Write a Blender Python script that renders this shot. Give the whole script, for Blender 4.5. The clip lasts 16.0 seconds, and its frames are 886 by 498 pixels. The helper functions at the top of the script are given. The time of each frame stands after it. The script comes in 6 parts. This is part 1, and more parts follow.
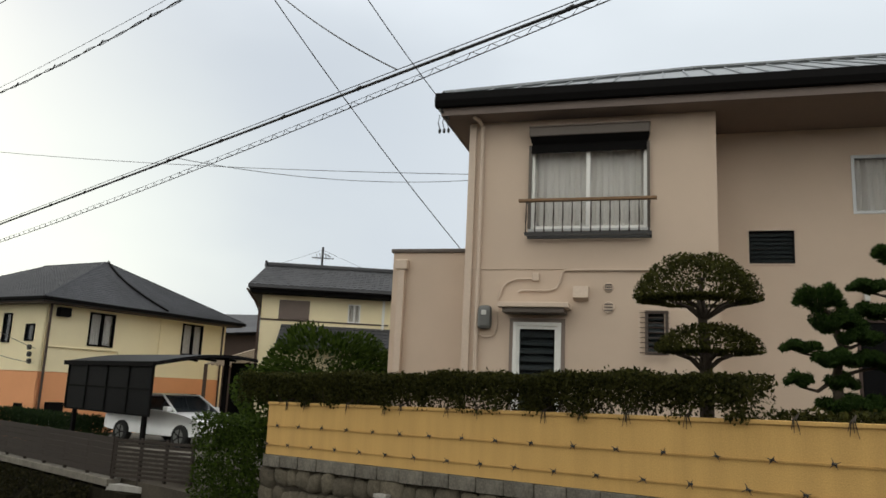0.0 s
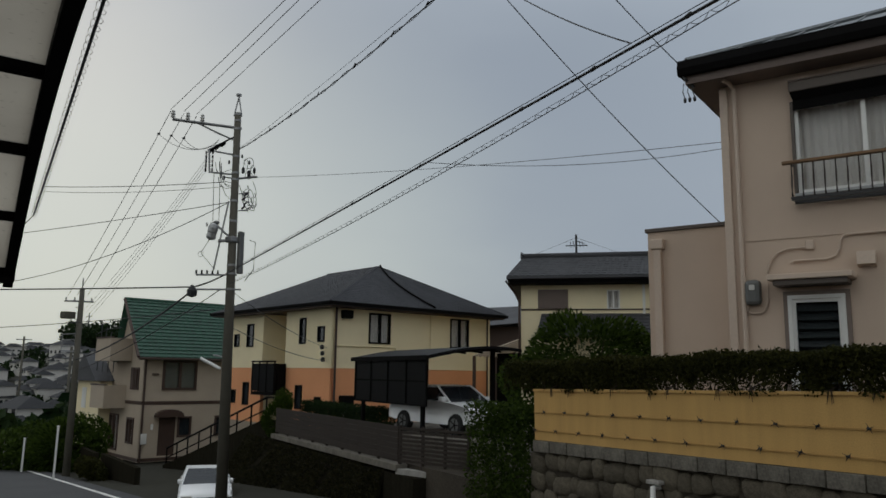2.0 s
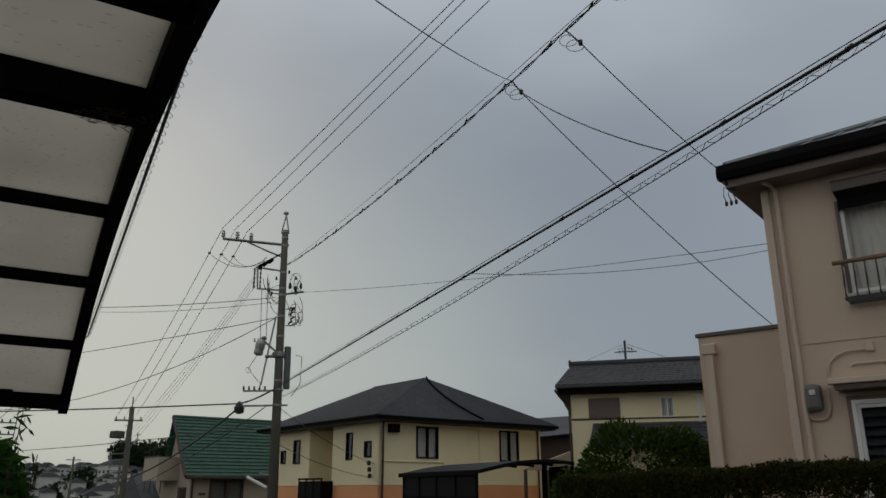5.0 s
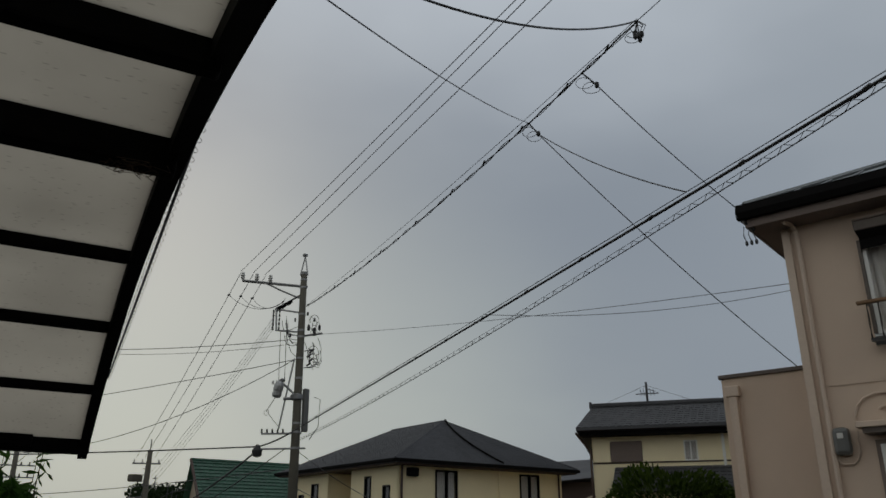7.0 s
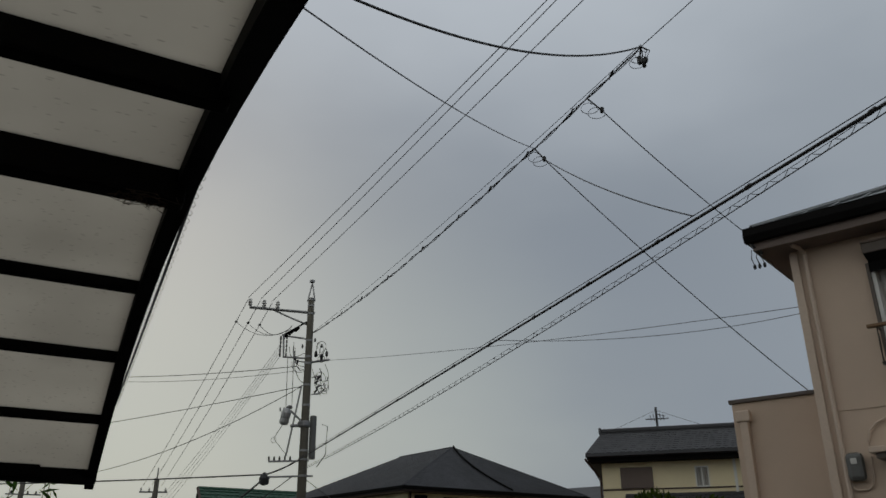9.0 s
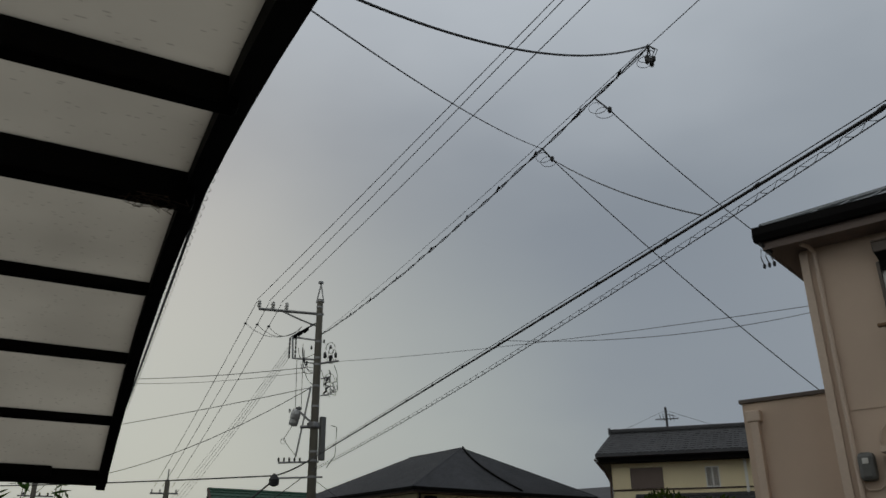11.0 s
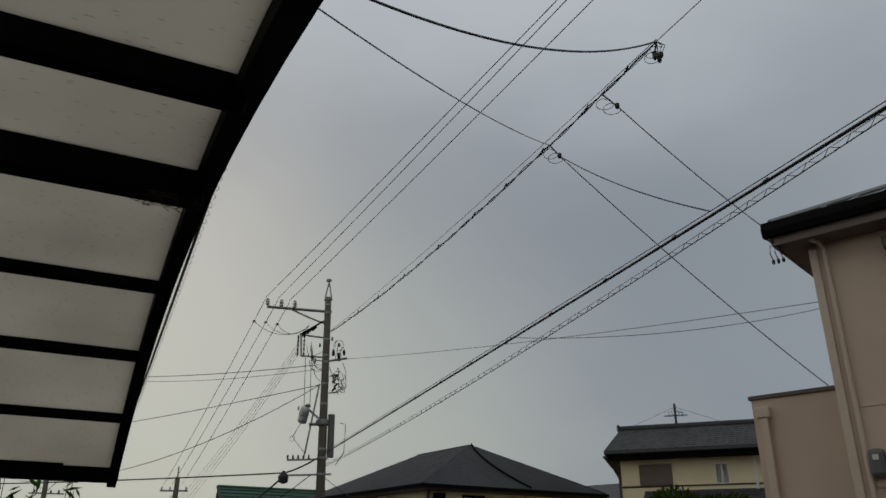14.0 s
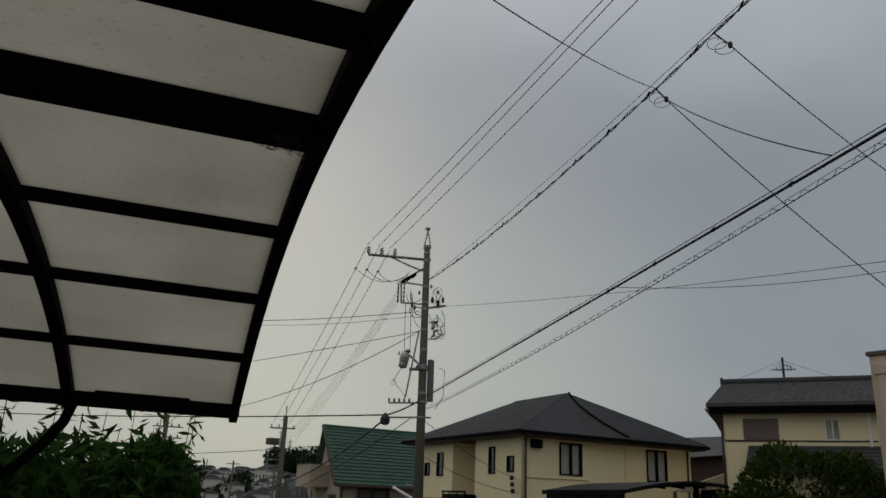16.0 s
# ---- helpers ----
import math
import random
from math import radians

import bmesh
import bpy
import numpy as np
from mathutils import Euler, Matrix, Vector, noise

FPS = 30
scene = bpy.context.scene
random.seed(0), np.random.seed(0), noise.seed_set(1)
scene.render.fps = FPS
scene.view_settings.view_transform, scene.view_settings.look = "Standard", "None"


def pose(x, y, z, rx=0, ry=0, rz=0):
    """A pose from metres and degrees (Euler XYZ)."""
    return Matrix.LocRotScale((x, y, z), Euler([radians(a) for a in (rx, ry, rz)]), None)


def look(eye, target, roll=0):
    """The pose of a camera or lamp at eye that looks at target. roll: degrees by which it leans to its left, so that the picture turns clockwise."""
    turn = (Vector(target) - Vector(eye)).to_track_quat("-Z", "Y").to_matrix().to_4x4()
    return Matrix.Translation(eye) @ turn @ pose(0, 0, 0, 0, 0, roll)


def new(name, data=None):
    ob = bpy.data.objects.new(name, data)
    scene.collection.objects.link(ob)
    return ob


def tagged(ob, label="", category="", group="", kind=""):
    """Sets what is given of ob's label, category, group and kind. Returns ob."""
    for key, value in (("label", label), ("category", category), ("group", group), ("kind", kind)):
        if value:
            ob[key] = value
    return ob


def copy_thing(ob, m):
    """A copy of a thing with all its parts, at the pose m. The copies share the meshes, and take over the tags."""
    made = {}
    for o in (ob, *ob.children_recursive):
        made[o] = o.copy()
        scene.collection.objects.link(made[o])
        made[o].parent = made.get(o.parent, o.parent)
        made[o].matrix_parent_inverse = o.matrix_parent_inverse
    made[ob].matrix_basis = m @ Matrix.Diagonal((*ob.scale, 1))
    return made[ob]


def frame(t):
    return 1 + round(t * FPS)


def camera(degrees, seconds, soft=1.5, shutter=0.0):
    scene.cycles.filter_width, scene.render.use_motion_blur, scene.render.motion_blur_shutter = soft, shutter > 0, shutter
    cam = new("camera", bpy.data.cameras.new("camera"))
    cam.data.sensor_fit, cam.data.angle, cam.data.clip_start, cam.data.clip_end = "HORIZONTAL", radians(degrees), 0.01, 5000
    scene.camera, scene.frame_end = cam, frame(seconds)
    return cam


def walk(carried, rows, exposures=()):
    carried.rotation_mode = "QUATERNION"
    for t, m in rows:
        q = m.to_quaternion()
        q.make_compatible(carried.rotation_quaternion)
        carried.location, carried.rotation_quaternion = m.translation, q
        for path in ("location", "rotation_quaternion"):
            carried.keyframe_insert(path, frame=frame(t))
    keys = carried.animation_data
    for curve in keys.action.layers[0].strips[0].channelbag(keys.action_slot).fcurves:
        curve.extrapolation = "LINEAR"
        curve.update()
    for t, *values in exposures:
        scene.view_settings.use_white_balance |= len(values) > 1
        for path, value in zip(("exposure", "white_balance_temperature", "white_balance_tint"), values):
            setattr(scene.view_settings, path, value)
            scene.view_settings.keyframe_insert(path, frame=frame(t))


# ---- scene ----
# ---------------------------------------------------------------- camera
cam = camera(59.88, 16.0, soft=1.6)
PATH = [
    (0.0, pose(-0.086, 0.006, 1.990, 100.65, -2.55, 15.55)),
    (0.5, pose(-0.033, 0.042, 1.980, 101.62, -1.83, 26.90)),
    (1.0, pose(-0.017, 0.042, 1.964, 99.80, -0.49, 34.00)),
    (1.5, pose(-0.015, 0.038, 1.970, 100.88, 0.78, 33.68)),
    (2.0, pose(-0.025, 0.032, 1.963, 99.24, -0.77, 34.98)),
    (2.5, pose(-0.015, 0.024, 1.968, 102.39, -0.51, 35.78)),
    (3.0, pose(-0.007, 0.013, 1.979, 105.82, -0.12, 36.98)),
    (3.5, pose(-0.008, 0.011, 1.986, 107.00, 0.07, 37.72)),
    (4.0, pose(-0.005, 0.011, 1.984, 106.83, 0.19, 38.04)),
    (6.5, pose(-0.008, 0.006, 1.995, 109.49, -0.07, 39.61)),
    (7.0, pose(-0.006, 0.005, 1.996, 110.36, -0.09, 39.94)),
    (7.5, pose(-0.005, 0.003, 1.998, 110.89, -0.21, 40.07)),
    (8.0, pose(-0.004, 0.003, 2.000, 111.23, 0.00, 40.10)),
    (8.5, pose(-0.002, 0.002, 2.002, 111.81, -0.06, 40.23)),
    (9.0, pose(-0.003, 0.001, 2.002, 112.22, 0.09, 40.56)),
    (11.5, pose(0.001, -0.002, 1.999, 112.21, 0.05, 41.34)),
    (12.0, pose(0.001, -0.001, 2.000, 112.07, -0.01, 41.35)),
    (12.5, pose(0.001, -0.000, 2.000, 112.00, 0.16, 41.36)),
    (13.0, pose(0.003, -0.001, 1.998, 111.96, 0.23, 41.41)),
    (13.5, pose(0.002, -0.002, 1.997, 112.02, 0.14, 41.64)),
    (14.0, pose(0.001, -0.003, 1.998, 112.08, 0.15, 41.87)),
    (14.5, pose(-0.001, -0.004, 2.000, 112.23, 0.04, 42.05)),
    (15.0, pose(-0.003, -0.012, 2.000, 111.53, -1.00, 43.39)),
    (15.5, pose(-0.037, -0.013, 2.004, 109.06, -1.89, 45.70)),
    (16.0, pose(-0.046, -0.016, 1.997, 108.14, -2.40, 48.61)),
]
EXPOSURES = [(0.0, -0.12, 6680, 10), (0.5, -0.38, 6450, 10), (1.0, -0.68, 6300, 10), (1.5, -0.95, 6150, 10), (2.0, -1.17, 6150, 10), (2.5, -1.14, 6150, 10),
             (3.0, -1.37, 6150, 10), (4.0, -1.43, 6210, 10), (8.0, -1.48, 6290, 10), (13.0, -1.5, 6380, 10), (16.0, -1.5, 6450, 10)]
walk(cam, PATH, EXPOSURES)

# ---------------------------------------------------------------- sky and sun
SKY_FRONT, SKY_TOP, SKY_BACK, SKY_GLOW = (0.60, 0.68, 0.77), (1.78, 1.88, 1.95), (1.36, 1.39, 1.32), (1.03, 1.12, 1.03)
SKY_EAST = (0.76, 0.84, 0.91)
world = bpy.data.worlds.new("overcast_sky")
scene.world = world
world.use_nodes = True
wt = world.node_tree
wt.nodes.clear()
wn = wt.nodes.new


def wlink(a, b):
    wt.links.new(a, b)


w_out = wn("ShaderNodeOutputWorld")
w_bg = wn("ShaderNodeBackground")
w_sky = wn("ShaderNodeTexSky")
w_sky.sky_type = "NISHITA"
w_sky.sun_disc = False
w_sky.sun_elevation = radians(24)
w_sky.sun_rotation = radians(-62)
w_sky.air_density, w_sky.dust_density = 1.0, 3.0
w_co = wn("ShaderNodeTexCoord")
# cloud deck: slate ahead, brighter overhead and behind, pale and warm low over the valley
w_sep = wn("ShaderNodeSeparateXYZ")
wlink(w_co.outputs["Generated"], w_sep.inputs[0])


def w_math(op, a, b=None, c=None):
    nd = wn("ShaderNodeMath")
    nd.operation = op
    for i, v in enumerate((a, b, c)):
        if v is None:
            continue
        if isinstance(v, (int, float)):
            nd.inputs[i].default_value = v
        else:
            wlink(v, nd.inputs[i])
    return nd.outputs[0]


def w_step(v, lo, hi):
    nd = wn("ShaderNodeMapRange")
    nd.interpolation_type = "SMOOTHSTEP"
    nd.inputs["From Min"].default_value, nd.inputs["From Max"].default_value = lo, hi
    wlink(v, nd.inputs["Value"])
    return nd.outputs[0]


def w_blend(fac, a, b):
    nd = wn("ShaderNodeMixRGB")
    wlink(fac, nd.inputs[0])
    for k, v in ((1, a), (2, b)):
        if isinstance(v, tuple):
            nd.inputs[k].default_value = (*v, 1)
        else:
            wlink(v, nd.inputs[k])
    return nd.outputs[0]


w_noise = wn("ShaderNodeTexNoise")
w_noise.inputs["Scale"].default_value = 1.7
w_noise.inputs["Detail"].default_value = 4.0
w_noise.inputs["Roughness"].default_value = 0.45
w_map = wn("ShaderNodeMapping")
w_map.inputs["Scale"].default_value = (1.0, 1.0, 2.2)
wlink(w_co.outputs["Generated"], w_map.inputs[0])
wlink(w_map.outputs[0], w_noise.inputs["Vector"])
w_cloud = w_math("MULTIPLY_ADD", w_noise.outputs["Fac"], 0.36, -0.18)
w_dot = wn("ShaderNodeVectorMath")
w_dot.operation = "DOT_PRODUCT"
w_dot.inputs[1].default_value = (-0.90, 0.42, -0.10)
wlink(w_co.outputs["Generated"], w_dot.inputs[0])
glow = w_step(w_math("ADD", w_dot.outputs["Value"], w_cloud), 0.68, 1.04)
high = w_step(w_math("ADD", w_sep.outputs["Z"], w_cloud), 0.16, 0.52)
glow = w_math("MULTIPLY", glow, w_math("MULTIPLY_ADD", high, -0.55, 1.0))
lift = w_step(w_math("ADD", w_sep.outputs["Z"], w_cloud), 0.38, 0.95)
back = w_step(w_math("MULTIPLY", w_sep.outputs["Y"], -1.0), -0.35, 0.45)
east = w_step(w_math("ADD", w_sep.outputs["X"], w_cloud), -0.55, 0.15)
col = w_blend(east, SKY_FRONT, SKY_EAST)
col = w_blend(lift, col, SKY_TOP)
col = w_blend(back, col, SKY_BACK)
col = w_blend(glow, col, SKY_GLOW)
w_mix = wn("ShaderNodeMixRGB")
w_mix.inputs[0].default_value = 0.01
wlink(col, w_mix.inputs[1])
wlink(w_sky.outputs[0], w_mix.inputs[2])
w_bg.inputs["Strength"].default_value = 1.0
wlink(w_mix.outputs[0], w_bg.inputs[0])
wlink(w_bg.outputs[0], w_out.inputs[0])

sun_data = bpy.data.lights.new("sun", "SUN")
sun_data.energy, sun_data.angle, sun_data.color = 0.5, radians(30), (1.0, 0.96, 0.9)
sun = new("sun", sun_data)
sun.matrix_world = look((-60, 30, 60), (0, 12, 0))


# ---------------------------------------------------------------- materials
def mat(name, color, rough=0.8, metal=0.0, grain=40.0, stain=1.3, vary=0.16, bump=0.15, streak=0.0, spread=0.0, transmission=0.0):
    """A worn surface: fine grain, broad stains, optional vertical streaks, and a spread between pieces."""
    m = bpy.data.materials.new(name)
    m.use_nodes = True
    nt = m.node_tree
    b = nt.nodes["Principled BSDF"]
    b.inputs["Roughness"].default_value = rough
    b.inputs["Metallic"].default_value = metal
    if rough >= 0.69:
        b.inputs["Specular IOR Level"].default_value = 0.2
    if transmission:
        b.inputs["Transmission Weight"].default_value = transmission
    co = nt.nodes.new("ShaderNodeTexCoord")
    n1 = nt.nodes.new("ShaderNodeTexNoise")
    n1.inputs["Scale"].default_value = grain
    n1.inputs["Detail"].default_value = 4
    n2 = nt.nodes.new("ShaderNodeTexNoise")
    n2.inputs["Scale"].default_value = stain
    n2.inputs["Detail"].default_value = 5
    n2.inputs["Roughness"].default_value = 0.6
    mp = nt.nodes.new("ShaderNodeMapping")
    mp.inputs["Scale"].default_value = (1, 1, 0.25 if streak else 1)
    if streak:
        mp.inputs["Scale"].default_value = (4, 4, 0.3)
    nt.links.new(co.outputs["Object"], mp.inputs[0])
    nt.links.new(co.outputs["Object"], n1.inputs["Vector"])
    nt.links.new(mp.outputs[0], n2.inputs["Vector"])
    add = nt.nodes.new("ShaderNodeMath")
    add.operation = "ADD"
    nt.links.new(n1.outputs["Fac"], add.inputs[0])
    nt.links.new(n2.outputs["Fac"], add.inputs[1])
    rng = nt.nodes.new("ShaderNodeMapRange")
    rng.inputs["From Min"].default_value, rng.inputs["From Max"].default_value = 0.6, 1.4
    rng.inputs["To Min"].default_value, rng.inputs["To Max"].default_value = 1 - vary, 1 + vary
    nt.links.new(add.outputs[0], rng.inputs[0])
    val = rng.outputs[0]
    if spread:
        info = nt.nodes.new("ShaderNodeObjectInfo")
        geo = nt.nodes.new("ShaderNodeNewGeometry")
        sm = nt.nodes.new("ShaderNodeMath")
        sm.operation = "ADD"
        nt.links.new(info.outputs["Random"], sm.inputs[0])
        nt.links.new(geo.outputs["Random Per Island"], sm.inputs[1])
        r2 = nt.nodes.new("ShaderNodeMapRange")
        r2.inputs["From Max"].default_value = 2.0
        r2.inputs["To Min"].default_value, r2.inputs["To Max"].default_value = 1 - spread, 1 + spread
        nt.links.new(sm.outputs[0], r2.inputs[0])
        mu = nt.nodes.new("ShaderNodeMath")
        mu.operation = "MULTIPLY"
        nt.links.new(val, mu.inputs[0])
        nt.links.new(r2.outputs[0], mu.inputs[1])
        val = mu.outputs[0]
    hsv = nt.nodes.new("ShaderNodeHueSaturation")
    hsv.inputs["Color"].default_value = (*color, 1)
    nt.links.new(val, hsv.inputs["Value"])
    nt.links.new(hsv.outputs[0], b.inputs["Base Color"])
    if bump:
        bp = nt.nodes.new("ShaderNodeBump")
        bp.inputs["Strength"].default_value = bump
        bp.inputs["Distance"].default_value = 0.01
        nt.links.new(n1.outputs["Fac"], bp.inputs["Height"])
        nt.links.new(bp.outputs[0], b.inputs["Normal"])
    return m


def leaf_mat(name, color, color2, through_light=0.25):
    m = bpy.data.materials.new(name)
    m.use_nodes = True
    nt = m.node_tree
    b = nt.nodes["Principled BSDF"]
    out = nt.nodes["Material Output"]
    b.inputs["Roughness"].default_value = 0.55
    b.inputs["Specular IOR Level"].default_value = 0.035
    geo = nt.nodes.new("ShaderNodeNewGeometry")
    ramp = nt.nodes.new("ShaderNodeValToRGB")
    ramp.color_ramp.elements[0].color = (*color, 1)
    ramp.color_ramp.elements[1].color = (*color2, 1)
    nt.links.new(geo.outputs["Random Per Island"], ramp.inputs[0])
    nt.links.new(ramp.outputs[0], b.inputs["Base Color"])
    tr = nt.nodes.new("ShaderNodeBsdfTranslucent")
    nt.links.new(ramp.outputs[0], tr.inputs[0])
    mx = nt.nodes.new("ShaderNodeMixShader")
    mx.inputs[0].default_value = through_light
    nt.links.new(b.outputs[0], mx.inputs[1])
    nt.links.new(tr.outputs[0], mx.inputs[2])
    nt.links.new(mx.outputs[0], out.inputs["Surface"])
    return m


M_PINK = mat("rose_beige_render", (0.57, 0.448, 0.352), 0.9, grain=110, stain=0.7, vary=0.10, bump=0.35)
M_PINK_TRIM = mat("painted_metal_beige", (0.55, 0.435, 0.345), 0.5, grain=30, stain=2, vary=0.08, bump=0.05)
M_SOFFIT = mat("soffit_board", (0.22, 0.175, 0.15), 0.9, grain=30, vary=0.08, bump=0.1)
M_DARKMETAL = mat("dark_bronze_metal", (0.010, 0.009, 0.009), 0.4, 0.0, grain=25, vary=0.2, bump=0.05)
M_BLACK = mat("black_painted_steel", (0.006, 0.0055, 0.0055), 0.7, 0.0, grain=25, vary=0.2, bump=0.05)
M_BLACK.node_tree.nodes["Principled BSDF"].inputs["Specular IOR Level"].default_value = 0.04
M_ROOF_METAL = mat("grey_roof_sheet", (0.15, 0.16, 0.165), 0.45, 0.4, grain=14, stain=1.2, vary=0.2, bump=0.1)
M_SLATE = mat("grey_roof_slate", (0.055, 0.056, 0.062), 0.75, grain=30, stain=0.8, vary=0.25, bump=0.4, spread=0.25)
M_GREENROOF = mat("green_roof_tile", (0.02, 0.075, 0.045), 0.55, grain=20, stain=0.8, vary=0.25, bump=0.3, spread=0.3)
M_TILE = mat("dark_clay_tile", (0.075, 0.075, 0.08), 0.75, grain=20, stain=0.9, vary=0.25, bump=0.3, spread=0.25)
M_CREAM = mat("cream_render", (0.82, 0.71, 0.47), 0.9, grain=60, stain=0.6, vary=0.10, bump=0.3)
M_ORANGE = mat("salmon_render", (0.74, 0.34, 0.165), 0.9, grain=60, stain=0.6, vary=0.10, bump=0.3)
M_YELLOW = mat("ochre_wall_paint", (0.51, 0.315, 0.11), 0.85, grain=80, stain=0.9, vary=0.22, bump=0.3, streak=1)
M_GREYHOUSE = mat("taupe_siding", (0.42, 0.35, 0.275), 0.85, grain=40, stain=0.8, vary=0.12, bump=0.2)
M_BROWN = mat("brown_window_trim", (0.05, 0.026, 0.018), 0.6, grain=20, vary=0.2, bump=0.1)
M_WHITE = mat("white_aluminium", (0.74, 0.73, 0.70), 0.4, 0.1, grain=30, vary=0.08, bump=0.03)
M_ALU = mat("grey_aluminium", (0.36, 0.36, 0.36), 0.4, 0.6, grain=30, vary=0.1, bump=0.03)
M_RAILWOOD = mat("bronze_handrail", (0.17, 0.095, 0.045), 0.45, 0.3, grain=25, vary=0.2, bump=0.1)
M_RAILBAR = mat("bronze_rail_bar", (0.035, 0.024, 0.018), 0.45, 0.4, grain=25, vary=0.15, bump=0.05)
M_CONCRETE = mat("weathered_concrete", (0.30, 0.285, 0.26), 0.9, grain=30, stain=1.2, vary=0.3, bump=0.4, streak=1)
M_POLE = mat("concrete_pole_grey", (0.098, 0.09, 0.072), 0.85, grain=30, stain=1.5, vary=0.2, bump=0.2)
M_BLOCK = mat("grey_concrete_block", (0.14, 0.126, 0.104), 0.95, grain=45, stain=3.5, vary=0.5, bump=0.6, spread=0.3)
M_STONE = mat("field_stone", (0.078, 0.066, 0.048), 0.9, grain=14, stain=3.0, vary=0.55, bump=1.0, spread=0.6)
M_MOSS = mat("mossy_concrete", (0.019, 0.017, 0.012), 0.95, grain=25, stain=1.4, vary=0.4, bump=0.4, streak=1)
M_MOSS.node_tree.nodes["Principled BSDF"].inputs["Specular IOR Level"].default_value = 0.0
M_EARTH = mat("dark_soil", (0.06, 0.05, 0.038), 1.0, grain=20, stain=0.6, vary=0.4, bump=0.8)
M_GROUND = mat("rough_ground", (0.026, 0.025, 0.017), 1.0, grain=6, stain=0.1, vary=0.4, bump=0.5)
M_ASPHALT = mat("asphalt", (0.06, 0.06, 0.062), 0.85, grain=90, stain=0.5, vary=0.25, bump=0.4)
M_PAINT = mat("road_paint", (0.66, 0.65, 0.61), 0.8, grain=60, stain=3, vary=0.2, bump=0.2)
M_FENCEWOOD = mat("brown_resin_slat", (0.034, 0.026, 0.021), 0.7, grain=30, stain=2, vary=0.2, bump=0.2, spread=0.12)
M_BARK = mat("bark", (0.045, 0.035, 0.026), 0.95, grain=30, stain=4, vary=0.4, bump=0.9)
M_CABLE = mat("cable_sheath", (0.012, 0.012, 0.013), 0.6, grain=20, vary=0.1, bump=0.0)
M_WIRE = mat("weathered_wire", (0.045, 0.045, 0.048), 0.5, 0.5, grain=20, vary=0.1, bump=0.0)
M_PORCELAIN = mat("porcelain", (0.55, 0.54, 0.51), 0.25, grain=20, vary=0.08, bump=0.0)
M_STEEL = mat("galvanised_steel", (0.25, 0.25, 0.25), 0.45, 0.7, grain=25, vary=0.15, bump=0.05)
M_CARWHITE = mat("white_car_paint", (0.78, 0.78, 0.78), 0.2, grain=5, vary=0.03, bump=0.0)
M_RUBBER = mat("tyre_rubber", (0.02, 0.02, 0.02), 0.8, grain=40, vary=0.1, bump=0.1)
M_CURTAIN = mat("sheer_curtain", (0.86, 0.83, 0.76), 0.95, grain=20, stain=4, vary=0.12, bump=0.1, streak=1)
M_SHUTTER = mat("brown_roller_shutter", (0.13, 0.095, 0.08), 0.5, 0.2, grain=25, vary=0.1, bump=0.05)
M_BRONZE = mat("taupe_shutter_box", (0.095, 0.075, 0.062), 0.5, 0.2, grain=25, vary=0.1, bump=0.05)
M_METERGREY = mat("grey_meter_case", (0.10, 0.10, 0.095), 0.4, grain=30, vary=0.1, bump=0.0)
M_FAR = mat("far_walls", (0.48, 0.46, 0.43), 0.9, grain=3, stain=0.2, vary=0.12, bump=0.0, spread=0.6)
M_FARROOF = mat("far_roofs", (0.035, 0.035, 0.037), 0.8, grain=4, stain=0.3, vary=0.2, bump=0.0, spread=0.5)
M_LEAF_HEDGE = leaf_mat("hedge_leaf", (0.010, 0.012, 0.003), (0.052, 0.052, 0.013))
M_LEAF_BUSH = leaf_mat("bush_leaf", (0.014, 0.026, 0.004), (0.055, 0.085, 0.013))
M_LEAF_TOPI = leaf_mat("topiary_leaf", (0.014, 0.017, 0.004), (0.062, 0.062, 0.015))
M_LEAF_PINE = leaf_mat("pine_needle", (0.009, 0.022, 0.005), (0.036, 0.064, 0.014))
M_LEAF_NEAR = leaf_mat("shrub_leaf", (0.012, 0.034, 0.006), (0.046, 0.10, 0.018), 0.4)
M_LEAF_IVY = leaf_mat("ivy_leaf", (0.006, 0.007, 0.003), (0.032, 0.029, 0.011), 0.05)
M_LEAF_FAR = leaf_mat("far_tree_leaf", (0.009, 0.020, 0.008), (0.026, 0.042, 0.014))
M_TWIG = mat("dry_root", (0.09, 0.06, 0.04), 0.9, grain=30, vary=0.2, bump=0.2)


def glass_mat(name, color, rough=0.03, alpha_mix=0.5):
    m = bpy.data.materials.new(name)
    m.use_nodes = True
    nt = m.node_tree
    out = nt.nodes["Material Output"]
    b = nt.nodes["Principled BSDF"]
    b.inputs["Base Color"].default_value = (*color, 1)
    b.inputs["Roughness"].default_value = rough
    tr = nt.nodes.new("ShaderNodeBsdfTransparent")
    tr.inputs[0].default_value = (0.92, 0.92, 0.93, 1)
    mx = nt.nodes.new("ShaderNodeMixShader")
    mx.inputs[0].default_value = alpha_mix
    nt.links.new(b.outputs[0], mx.inputs[1])
    nt.links.new(tr.outputs[0], mx.inputs[2])
    nt.links.new(mx.outputs[0], out.inputs["Surface"])
    return m


